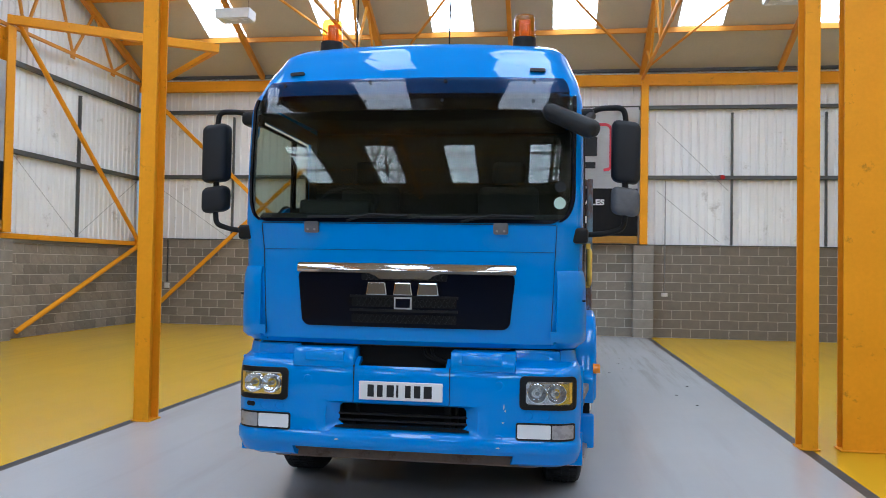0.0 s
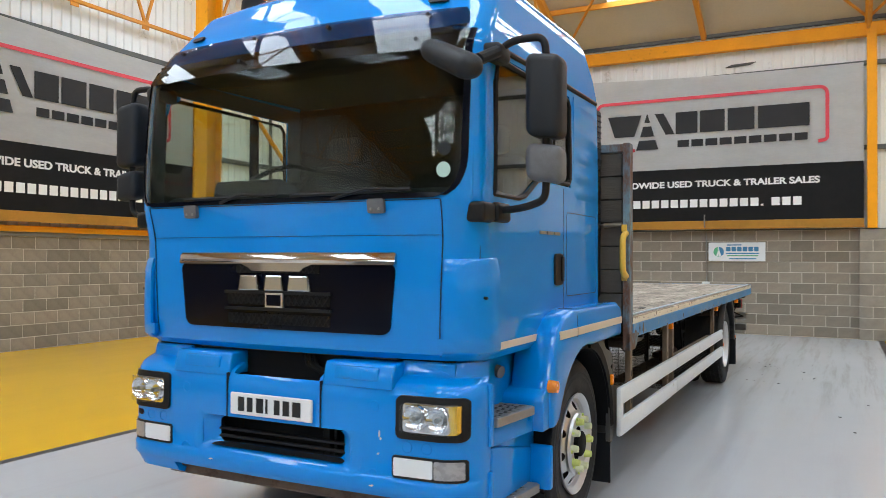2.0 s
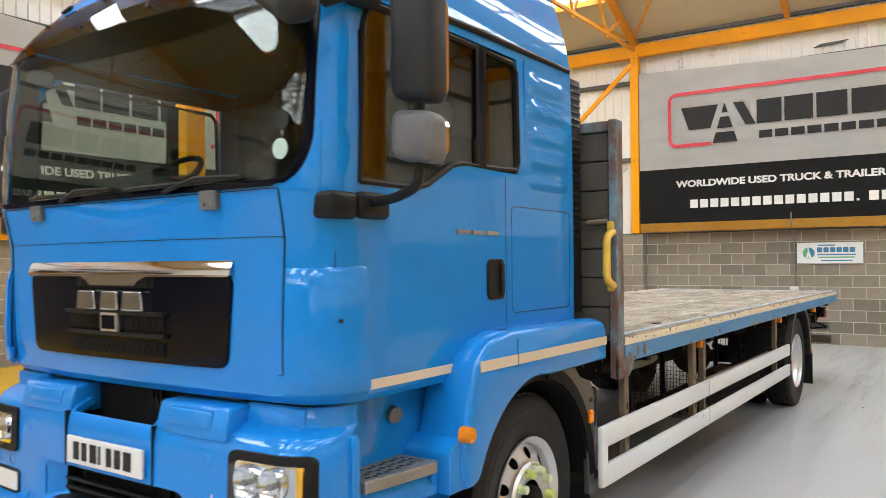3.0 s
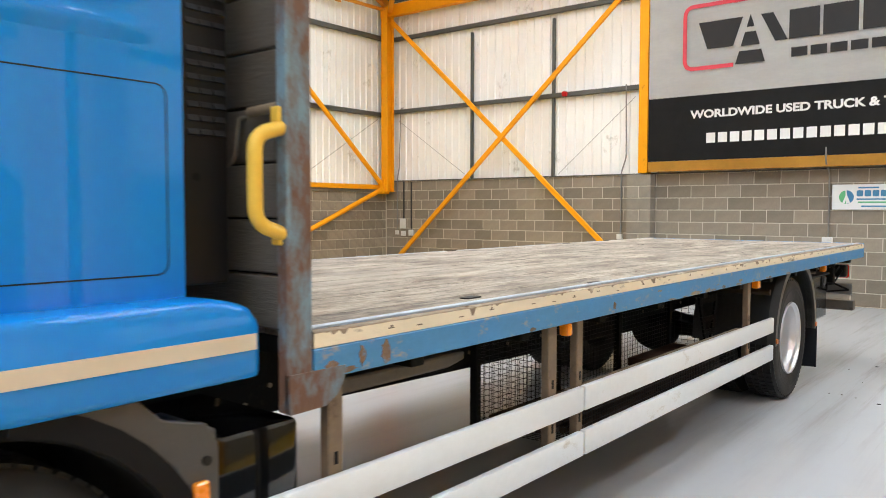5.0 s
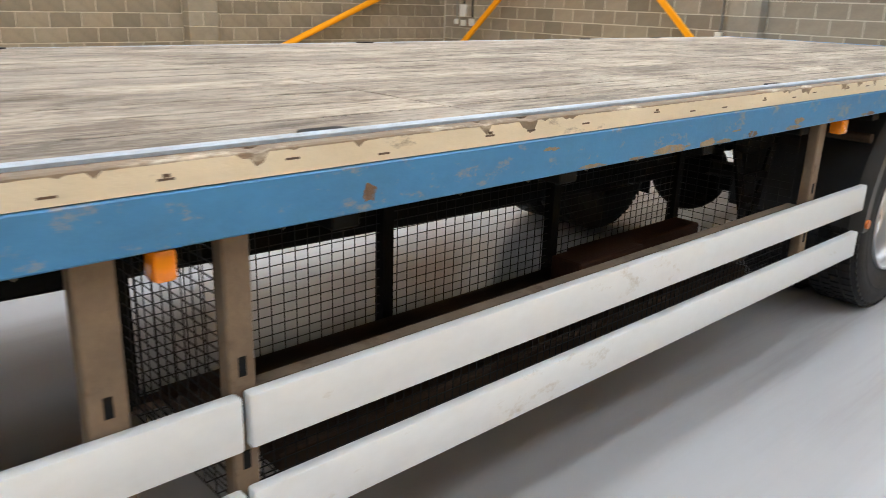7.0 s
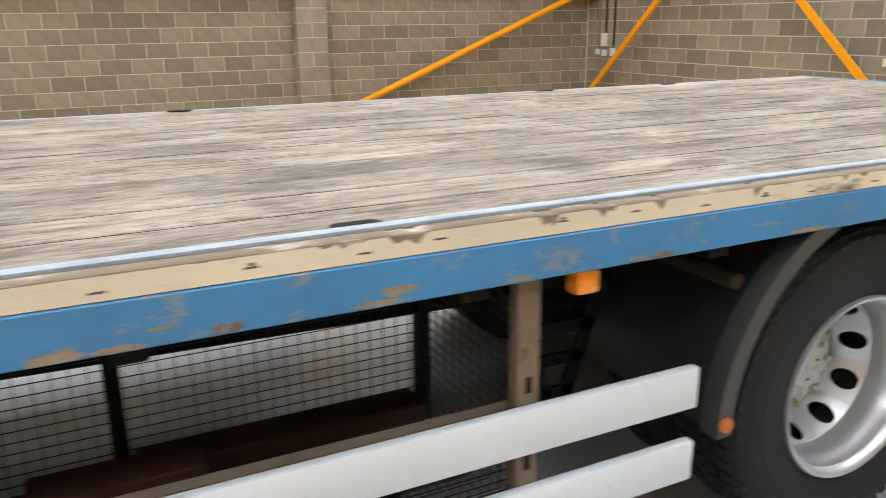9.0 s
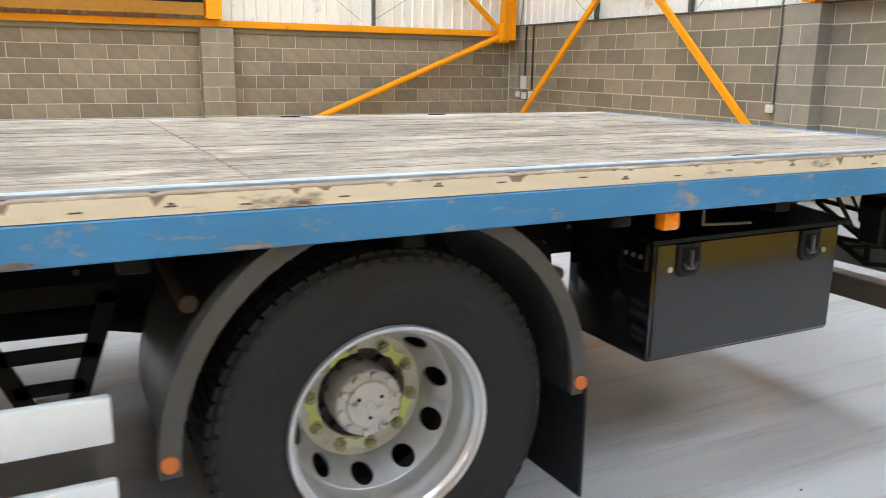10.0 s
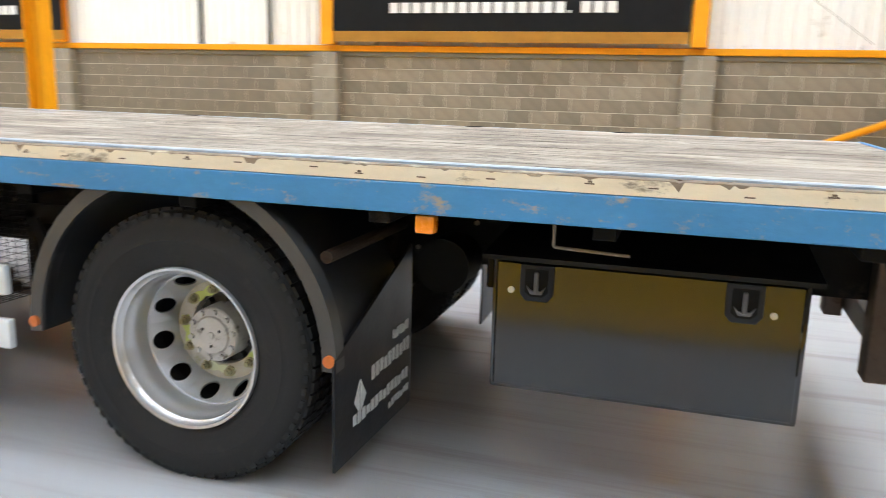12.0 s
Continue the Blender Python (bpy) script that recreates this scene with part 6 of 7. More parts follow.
part("fuel_tank", bm, "chassis", truck, "dark fuel tank", smooth=40)
bm = B()
box(bm, 0.50, 1.04, 2.14, 2.535, 0.38, 0.90, 0.025, 2)
battery = part("battery_box", bm, "tool_box", truck, "glossy black battery box", smooth=40)
bm = B()
box(bm, 0.49, 1.05, 2.13, 2.545, 0.36, 0.40, 0.006)
part("tray", bm, "chassis", battery)
bm = B()
prism(bm, [(2.62, 0.965), (2.62, 1.02), (3.3, 1.02), (3.3, 0.985), (3.2, 0.965)], "x", 1.02, 1.14, 0.01)
part("deck_bracket", bm, "bar_steel", truck, "grimy steel bracket under the deck")
for v0 in (2.9, 3.6, 4.3, 5.0, 5.7, 6.4, 7.1, 7.8, 8.5, 9.2, 9.9):
    bm = B()
    box(bm, -1.21, 1.21, v0, v0 + 0.07, 1.022, 1.13, 0.004)
    part("deck_bearer", bm, "chassis", truck)
for s in (-1, 1):
    bm = B()
    box(bm, *sorted((s * 0.40, s * 0.48)), 2.45, 10.2, 1.022, 1.03)
    part("runner", bm, "chassis", truck)

# deck
DECK0, DECK1, HALF = 2.40, 10.31, 1.265
deck = new("deck")
deck.parent = truck
tagged(deck, "weathered wooden plank deck with worn edges")
bm = B()
box(bm, -HALF + 0.05, HALF - 0.05, DECK0, DECK1 - 0.02, 1.13, 1.185)
part("deck_core", bm, "chassis", deck)
nb = 13
bw = (2 * HALF - 0.11) / nb
rnd = random.Random(7)
for k in range(nb):
    u0 = -HALF + 0.055 + k * bw
    cuts = [DECK0, 4.77 + rnd.uniform(-0.004, 0.004), 7.435 + rnd.uniform(-0.004, 0.004), DECK1 - 0.015]
    for a, b in zip(cuts, cuts[1:]):
        bm = B()
        dz = rnd.uniform(-0.001, 0.001)
        box(bm, u0 + 0.0042, u0 + bw - 0.0042, a + 0.0012, b - 0.0012, 1.186, 1.2165 + dz, 0.004)
        for q in bm.verts:
            if q.co.z > 1.2:
                q.co.z += 0.001 * noise.noise(Vector((q.co.x * 9, q.co.y * 3, 1)))
        part("deck_board", bm, "deck", deck)
    if k:
        bm = B()
        prev = None
        for q in range(121):
            v0 = DECK0 + 0.01 + (DECK1 - DECK0 - 0.04) * q / 120
            w = 0.0022 + 0.0018 * noise.noise(Vector((k * 7.3, v0 * 3.0, 2.0)))
            h = 1.2152 + 0.0024 * noise.noise(Vector((k * 3.1, v0 * 2.2, 8.0)))
            cur = [bm.verts.new(c) for c in ((u0 - 0.0045, v0, 1.187), (u0 - 0.0045, v0, h - 0.002), (u0 - w, v0, h), (u0 + w, v0, h), (u0 + 0.0045, v0, h - 0.002), (u0 + 0.0045, v0, 1.187))]
            if prev:
                for j in range(5):
                    bm.faces.new((prev[j], prev[j + 1], cur[j + 1], cur[j]))
            prev = cur
        part("board_joint", bm, "joint", deck)
for s in (-1, 1):
    bm, cap = B(), B()
    n_ = 620
    prev = None
    for q in range(n_ + 1):
        v0 = DECK0 + (DECK1 - DECK0) * q / n_
        nz = 0.5 * noise.noise(Vector((v0 * 2.0, s * 3.0, 0.0))) + 0.6 * noise.noise(Vector((v0 * 13.0, s * 5.0, 4.0))) + 0.4 * noise.noise(Vector((v0 * 41.0, s * 5.0, 9.0)))
        worn = 0.001 + (0.006 * min(1.0, (nz - 0.22) * 4) if nz > 0.22 else 0.0)
        chip = 0.0035 + 0.004 * abs(nz) + (0.020 * min(1.0, (nz - 0.16) * 3.5) if nz > 0.16 else 0.0)
        cur = [bm.verts.new((s * (HALF - o), v0, z)) for o, z in ((0.034, 1.165), (0.002, 1.165), (0.002, 1.2135 - worn - chip))]
        top = [cap.verts.new((s * (HALF - o), v0, z)) for o, z in ((0.002, 1.2135 - worn - chip), (0.003, 1.2125 - worn), (0.009, 1.2155 - worn), (0.034, 1.2155 - worn), (0.034, 1.165))]
        if prev:
            for a, b in ((prev[0], cur), (prev[1], top)):
                for k in range(len(b) - 1):
                    (bm if b is cur else cap).faces.new((a[k], a[k + 1], b[k + 1], b[k]))
        prev = (cur, top)
    for b in (bm, cap):
        bmesh.ops.recalc_face_normals(b, faces=b.faces[:])
    part("edge_cap", cap, "edge_wood", deck, "bare worn top of the edge strip")
    part("edge_timber", bm, "cream", deck, "cream painted edge strip, chipped")
    bm = B()
    box(bm, *sorted((s * (HALF - 0.02), s * HALF)), DECK0, DECK1, 1.068, 1.163, 0.004)
    part("side_rave", bm, "blue_worn", deck, "worn blue steel side rail")
    bm = B()
    box(bm, *sorted((s * (HALF - 0.066), s * (HALF - 0.044))), DECK0 + 0.02, DECK1, 1.19, 1.224 if s > 0 else 1.2175, 0.004)
    part("edge_trim", bm, "trim_blue", deck, "scuffed metal edge trim")
    bm = B()
    box(bm, *sorted((s * (HALF - 0.044), s * (HALF - 0.034))), DECK0 + 0.02, DECK1, 1.15, 1.2135)
    part("edge_gap", bm, "rusty", deck, "rusty gap beside the edge trim")
    for v0, uo in ((3.39, 1.10), (4.30, 1.185), (6.18, 1.185), (8.18, 1.195), (9.07, 1.18)):
        bm = B()
        prism(bm, round_rect(s * uo - 0.024, s * uo + 0.024, v0 - 0.055, v0 + 0.055, 0.023, 5), "z", 1.217, 1.2215)
        part("rope_socket", bm, "shade_black", deck, "dark socket in the deck")
    k = 0
    while 2.7 + k * 0.215 < DECK1 - 0.1:
        bm = B()
        v0 = 2.7 + k * 0.215 + rnd.uniform(-0.05, 0.05)
        zs = rnd.uniform(1.176, 1.192)
        box(bm, *sorted((s * (HALF - 0.004), s * (HALF - 0.0012))), v0 - 0.014, v0 + 0.014, zs, zs + 0.004)
        if k % 3 == 0:
            box(bm, *sorted((s * (HALF - 0.004), s * (HALF - 0.001))), v0 - 0.005, v0 + 0.007, zs + 0.005, zs + 0.011)
        part("staple_mark", bm, "rusty", deck)
        k += 1
rp = random.Random(11)
for v0, z0, hv, hz in ((2.47, 1.10, 0.030, 0.024), (2.60, 1.118, 0.016, 0.040), (2.71, 1.112, 0.030, 0.044), (2.53, 1.082, 0.05, 0.012), (5.9, 1.082, 0.035, 0.011), (6.9, 1.078, 0.045, 0.009), (4.35, 1.105, 0.02, 0.022), (3.6, 1.079, 0.03, 0.009)):
    bm = B()
    ring = [(v0 + hv * rp.uniform(0.6, 1.05) * math.cos(k * math.pi / 9), min(1.158, max(1.0705, z0 + hz * rp.uniform(0.6, 1.05) * math.sin(k * math.pi / 9)))) for k in range(18)]
    prism(bm, ring, "x", HALF - 0.003, HALF + 0.0012)
    part("rust_patch", bm, "rust_patch", deck, "patch of brown rust")
for v0, z0, hv, hz in ((5.42, 1.079, 0.11, 0.014), (5.62, 1.079, 0.05, 0.016), (5.06, 1.075, 0.06, 0.008), (4.89, 1.136, 0.035, 0.006), (5.79, 1.102, 0.03, 0.004), (6.23, 1.100, 0.045, 0.013), (6.20, 1.078, 0.07, 0.010), (6.52, 1.080, 0.03, 0.008), (6.83, 1.078, 0.03, 0.007), (7.39, 1.077, 0.08, 0.006), (5.72, 1.076, 0.06, 0.008), (5.25, 1.074, 0.05, 0.006)):
    bm = B()
    ring = [(v0 + hv * rp.uniform(0.55, 1.05) * math.cos(k * math.pi / 12), min(1.158, max(1.0705, z0 + hz * rp.uniform(0.4, 1.1) * math.sin(k * math.pi / 12)))) for k in range(24)]
    prism(bm, ring, "x", HALF - 0.003, HALF + 0.001)
    part("rust_patch", bm, "rust_pale", deck, "pale brown flaking paint")
bm = B()
box(bm, -HALF, HALF, DECK1, DECK1 + 0.02, 1.068, 1.218, 0.004)
part("tail_rail", bm, "blue_worn", deck)

# headboard
hb = new("headboard")
hb.parent = truck
tagged(hb, "dark plank headboard with rusted blue steel posts")
for s in (-1, 1):
    bm = B()
    box(bm, *sorted((s * 1.212, s * 1.262)), 2.305, 2.397, 0.985, 2.44, 0.005)
    part("post", bm, "post_rust", hb, "rusted blue steel post")
    bm = B()
    prism(bm, [(2.305, 0.985), (2.305, 1.10), (2.525, 1.10), (2.52, 1.06), (2.49, 1.015), (2.44, 0.988)], "x", *sorted((s * 1.245, s * 1.268)))
    part("foot_gusset", bm, "post_rust", hb)
    # yellow grab handle
    bm = B()
    tube(bm, bend([(s * 1.236, 2.307, 1.805), (s * 1.236, 2.213, 1.78), (s * 1.236, 2.213, 1.535), (s * 1.236, 2.307, 1.505)], 0.08, 8), 0.0215, 14)
    gh = part("grab_handle", bm, "yellow_handle", hb, "yellow grab handle", smooth=60)
    for z in (1.842, 1.50):
        bm = B()
        box(bm, *sorted((s * 1.205, s * 1.245)), 2.290, 2.3045, z - 0.028, z + 0.024, 0.005)
        part("handle_foot", bm, "yellow_handle", gh)
for s in (-1, 1):
    bm = B()
    rod(bm, (s * 1.075, 2.322, 1.862), (s * 1.205, 2.322, 1.868), 0.016, 10)
    part("board_bolt", bm, "dull_steel", hb, "worn steel securing bolt", smooth=40)
    bm = B()
    tube(bm, bend([(s * 1.03, 2.34, 1.85), (s * 1.03, 2.315, 1.845), (s * 1.03, 2.30, 1.72), (s * 0.97, 2.30, 1.70), (s * 0.95, 2.31, 1.74)], 0.03, 4), 0.008, 8)
    part("lashing_hook", bm, "bar_steel", hb, "steel lashing hook", smooth=50)
bm = B()
box(bm, -1.21, 1.21, 2.335, 2.41, 2.38, 2.44, 0.006)
part("top_rail", bm, "post_rust", hb)
# Near-black sheet, added so the gaps between planks look shaded.
bm = B()
box(bm, -1.20, 1.20, 2.387, 2.399, 1.215, 2.375)
part("gap_shade", bm, "shade_black", hb)
for k in range(7):
    bm = B()
    z0 = 1.215 + k * 0.166
    box(bm, -1.197, 1.197, 2.345, 2.385, z0 + 0.003, z0 + 0.163, 0.005)
    part("plank", bm, "headboard", hb)

# side guards
for s in (-1, 1):
    def gx(a, b):
        return sorted((s * a, s * b))
    for z0, z1 in ((0.64, 0.755), (0.43, 0.545)):
        for va, vb in ((2.12, 4.065), (4.08, 7.06)):
            bm = B()
            box(bm, *gx(1.225, 1.258), va, vb, z0, z1, 0.007, 2)
            part("side_guard_rail", bm, "guard", truck, "white side guard rail", smooth=40)
    bm = B()
    box(bm, *gx(1.225, 1.257), 2.085, 2.165, 0.43, 0.755, 0.01, 2)
    part("guard_end", bm, "guard", truck, smooth=40)
    for v0, w in ((2.525, 0.062), (3.838, 0.07), (4.085, 0.056), (6.567, 0.06)):
        bm = B()
        box(bm, *gx(1.182, 1.222), v0 - w / 2, v0 + w / 2, 0.42, 1.067, 0.004)
        post = part("guard_post", bm, "post_steel", truck, "brown weathered slotted steel guard post")
        for z in (0.50, 0.60, 0.70, 0.80):
            bm = B()
            box(bm, *gx(1.219, 1.2235), v0 - 0.008, v0 + 0.008, z - 0.02, z + 0.02)
            part("slot", bm, "shade_black", post)
    for v0, w in ((3.945, 0.021), (6.705, 0.032), (8.70, 0.032)):
        bm = B()
        box(bm, *gx(1.20, 1.25), v0 - w, v0 + w, 1.005, 1.064, 0.01, 2)
        part("side_marker_lamp", bm, "amber", truck, "amber side marker lamp", smooth=40)

# wire basket between the guards
def wire_panel(bm, origin, a, b, na, nb, r=0.0024):
    o, a, b = Vector(origin), Vector(a), Vector(b)
    for i in range(na + 1):
        p = o + a * (i / na)
        beam(bm, p, p + b, r, r)
    for j in range(nb + 1):
        p = o + b * (j / nb)
        beam(bm, p, p + a, r, r)


for s in (-1, 1):
    basket = new("wire_basket")
    basket.parent = truck
    tagged(basket, "dark wire mesh stowage basket")
    V0, V1, U0, U1, Z0, Z1 = 4.08, 6.57, 0.62, 1.14, 0.45, 1.01
    for o, a, b, na, nb_, nm in (((s * U0, V0, Z0), (s * (U1 - U0), 0, 0), (0, 0, Z1 - Z0), 10, 19, "end_mesh"),
                                 ((s * U0, V1, Z0), (s * (U1 - U0), 0, 0), (0, 0, Z1 - Z0), 10, 19, "end_mesh"),
                                 ((s * U0, V0, Z0), (0, V1 - V0, 0), (0, 0, Z1 - Z0), 60, 19, "back_mesh"),
                                 ((s * U1, V0, Z0), (0, V1 - V0, 0), (0, 0, 0.26), 90, 9, "front_mesh"),
                                 ((s * U0, V0, Z0), (0, V1 - V0, 0), (s * (U1 - U0), 0, 0), 90, 10, "floor_mesh")):
        bm = B()
        wire_panel(bm, o, a, b, na, nb_)
        part(nm, bm, "mesh_wire", basket)
    for v0 in (V0, 4.90, 5.71, V1):
        bm = B()
        box(bm, *sorted((s * (U0 - 0.02), s * (U0 + 0.02))), v0 - 0.02, v0 + 0.02, Z0, 1.02)
        part("upright", bm, "chassis", basket)
    for k in range(5):
        bm = B()
        a = U0 + 0.04 + 0.095 * k
        box(bm, *sorted((s * a, s * (a + 0.085))), V0 + 0.06 + 0.07 * (k % 3), V1 - 0.05 - 0.11 * ((k * 2) % 3), Z0 + 0.016, Z0 + 0.058 + 0.012 * (k % 2), 0.004)
        part("stored_plank", bm, "old_plank", basket, "dark plank lying in the basket")
    bm = B()
    box(bm, *sorted((s * 0.80, s * 0.93)), 5.50, 5.88, Z0 + 0.07, 0.625, 0.006)
    part("timber_offcut", bm, "red_plank", basket, "reddish brown timber offcut lying in the basket")
    bm = B()
    box(bm, *sorted((s * 0.68, s * 0.80)), 5.74, 6.50, Z0 + 0.07, 0.575, 0.006)
    part("timber_offcut", bm, "red_plank", basket, "reddish brown timber offcut lying in the basket")
    for u, z in ((U0, Z0), (U0, Z1), (U1, Z0)):
        bm = B()
        box(bm, *sorted((s * (u - 0.02), s * (u + 0.02))), V0, V1, z - 0.012, z + 0.012)
        part("frame_angle", bm, "rusty", basket)
    bm = B()
    prism(bm, [(s * 1.135, 0.716), (s * 1.165, 0.716), (s * 1.165, 0.664), (s * 1.172, 0.664), (s * 1.172, 0.723), (s * 1.135, 0.723)], "y", V0, V1)
    part("top_angle", bm, "post_steel", basket, "brown weathered steel angle")

# toolbox, rear bumper and lamps
for s in (1,):
    bm = B()
    box(bm, 0.50, 1.0, 8.86, 9.83, 0.45, 0.905, 0.012, 2)
    tb = part("toolbox", bm, "tool_box", truck, "dark powder-coated steel toolbox", smooth=40)
    bm = B()
    box(bm, 1.0, 1.012, 8.875, 9.815, 0.465, 0.895, 0.006)
    part("door", bm, "tool_box", tb)
    bm = B()
    prism(bm, [(0.50, 0.905), (1.03, 0.90), (1.03, 0.915), (0.50, 0.96)], "y", 8.83, 9.86)
    part("lid_flange", bm, "black", tb)
    for v0, side in ((9.012, -1), (9.645, 1)):
        bm = B()
        prism(bm, [(v0 - 0.055, 0.79), (v0 - 0.035, 0.768), (v0 + 0.035, 0.768), (v0 + 0.055, 0.79), (v0 + 0.055, 0.89), (v0 - 0.055, 0.89)], "x", 1.008, 1.022, 0.005)
        la = part("latch", bm, "mirror_shell", tb, "black paddle latch", smooth=40)
        bm = B()
        prism(bm, [(v0 - 0.038, 0.80), (v0 - 0.02, 0.785), (v0 + 0.02, 0.785), (v0 + 0.038, 0.80), (v0 + 0.038, 0.877), (v0 - 0.038, 0.877)], "x", 1.0215, 1.0235)
        part("latch_recess", bm, "shade_black", la)
        bm = B()
        box(bm, 1.022, 1.038, v0 - 0.007, v0 + 0.007, 0.80, 0.868, 0.003)
        prism(bm, [(v0 - 0.032, 0.822), (v0 - 0.018, 0.795), (v0 + 0.018, 0.795), (v0 + 0.032, 0.822), (v0 + 0.016, 0.806), (v0 - 0.016, 0.806)], "x", 1.022, 1.034)
        part("paddle", bm, "grey_plastic", la)
        bm = B()
        rod(bm, (1.01, v0 + side * 0.085, 0.80), (1.018, v0 + side * 0.085, 0.80), 0.011, 12)
        part("lock", bm, "rim", tb)
bm = B()
tube(bm, bend([(1.02, 9.06, 1.06), (1.02, 9.06, 0.955), (1.02, 9.30, 0.945)], 0.01, 3), 0.006, 6)
part("wire_hook", bm, "dull_steel", truck)
bm = B()
box(bm, 0.86, 0.985, 8.835, 8.862, 0.79, 0.895, 0.006, 2)
bracket = part("toolbox_bracket", bm, "gloss_black", truck, "black bracket on the end of the toolbox")
for u in (0.885, 0.925, 0.965):
    bm = B()
    rod(bm, (u, 8.83, 0.845), (u, 8.838, 0.845), 0.009, 10)
    part("bolt", bm, "dull_steel", bracket)
bm = B()
box(bm, -1.20, 1.20, 10.18, 10.28, 0.49, 0.595, 0.008, 2)
rb = part("rear_underrun_bar", bm, "bar_steel", truck, "dark grey steel rear underrun bar")
for s in (-1, 1):
    bm = B()
    box(bm, s * 0.46 - 0.055, s * 0.46 + 0.055, 10.10, 10.178, 0.46, 1.05, 0.005)
    part("bar_bracket", bm, "rusty", rb, "rusty steel bar bracket")
    bm = B()
    box(bm, *sorted((s * 0.86, s * 1.135)), 10.12, 10.225, 0.85, 0.985, 0.025, 3)
    tl = part("tail_lamp", bm, "black", truck, "tail lamp in a black housing")
    bm = B()
    box(bm, *sorted((s * 0.865, s * 1.14)), 10.225, 10.272, 0.838, 0.985, 0.022, 4)
    part("red_lens", bm, "red_lens", tl, "red lens", smooth=40)
    bm = B()
    tube(bm, [(s * 0.80, 10.05, 0.98), (s * 0.88, 10.08, 0.84), (s * 1.05, 10.12, 0.78), (s * 0.84, 10.12, 0.74)], 0.010, 6)
    tube(bm, [(s * 0.84, 10.08, 1.0), (s * 0.92, 10.1, 0.86), (s * 1.02, 10.1, 0.88), (s * 1.08, 10.06, 0.97)], 0.007, 6)
    part("lamp_cable", bm, "cable", tl)
    bm = B()
    box(bm, *sorted((s * 0.74, s * 1.20)), 10.118, 10.122, 0.668, 0.785)
    part("plate_holder", bm, "galv", rb, "pale grey back of the plate holder")
    bm = B()
    for a, b in (((0.60, 10.09, 0.94), (0.95, 10.10, 0.91)), ((0.68, 10.095, 0.92), (0.93, 10.10, 0.79)), ((0.77, 10.10, 0.775), (1.02, 10.10, 0.785)), ((1.02, 10.10, 0.785), (1.17, 10.105, 0.72)), ((1.17, 10.105, 0.72), (0.95, 10.10, 0.69)), ((0.95, 10.10, 0.69), (0.77, 10.10, 0.775)), ((0.95, 10.10, 0.69), (0.95, 10.10, 0.79)), ((1.02, 10.10, 0.785), (1.10, 10.10, 0.93))):
        bm = B()
        beam(bm, (s * a[0], a[1], a[2]), (s * b[0], b[1], b[2]), 0.016, 0.018)
        part("stay_bar", bm, "black", rb)
    bm = B()
    box(bm, *sorted((s * 0.92, s * 1.03)), 10.06, 10.13, 0.78, 0.95, 0.012)
    part("lamp_mount", bm, "black", rb, "black lamp mount")


# crumbs of dirt and dry leaf on the floor beside the rear axle
rd = random.Random(23)
bm = B()
for k in range(16):
    x, y, r = rd.uniform(0.3, 1.3), rd.uniform(13.2, 15.4), rd.uniform(0.004, 0.009)
    a0 = rd.uniform(0, 6.28)
    ring = [(x + r * rd.uniform(0.5, 1.2) * math.cos(a0 + j * math.pi / 3), y + r * rd.uniform(0.5, 1.5) * math.sin(a0 + j * math.pi / 3)) for j in range(6)]
    prism(bm, ring, "z", 0.001, 0.001 + r * 0.5)
tagged(part("floor_debris", bm, "old_plank"), "dark crumbs of dirt scattered on the floor", "debris", "", "stuff")


# ---- block piers and banners ----
def pier(parent_name, x0, x1, y0, y1, top, courses, axis):
    """A pier of blocks against the wall: a mortar core with alternating whole and paired half blocks."""
    root = thing(parent_name, "pier of pale grey concrete blocks", "pier", kind="structure")
    bm = B()
    box(bm, x0 + 0.004, x1 - 0.004, y0 + 0.004, y1 - 0.004, 0, top - 0.004)
    part("core", bm, "mortar", root)
    h = top / courses
    for k in range(courses):
        z0, z1 = k * h + 0.006, (k + 1) * h - 0.006
        if axis == "x":
            cuts = [x0, x1] if k % 2 else [x0, (x0 + x1) / 2 - 0.006, (x0 + x1) / 2 + 0.006, x1]
            spans = list(zip(cuts[::2], cuts[1::2]))
            boxes = [(a, b, y0, y1) for a, b in spans]
        else:
            cuts = [y0, y1] if k % 2 else [y0, (y0 + y1) / 2 - 0.006, (y0 + y1) / 2 + 0.006, y1]
            boxes = [(x0, x1, a, b) for a, b in zip(cuts[::2], cuts[1::2])]
        for a, b, c, d in boxes:
            bm = B()
            box(bm, a, b, c, d, z0, z1, 0.004)
            part("block", bm, "block_pier", root)
    return root


for x0, x1 in ((-4.58, -4.10), (1.95, 2.43), (8.28, 8.74)):
    pier("wall_pier", x0, x1, NORTH - 0.20, NORTH + 0.01, 2.25, 10, "x")
for y0, y1 in ((14.48, 14.98), (7.92, 8.40), (1.98, 2.42)):
    pier("wall_pier", WEST - 0.01, WEST + 0.21, y0, y1, 2.05, 9, "y")


def print_shape(name, root, outline, mat, lift):
    """A flat printed shape on a banner, standing off by a few millimetres."""
    bm = B()
    prism(bm, outline, "y", -lift - 0.0015, -lift)
    return part(name, bm, mat, root)


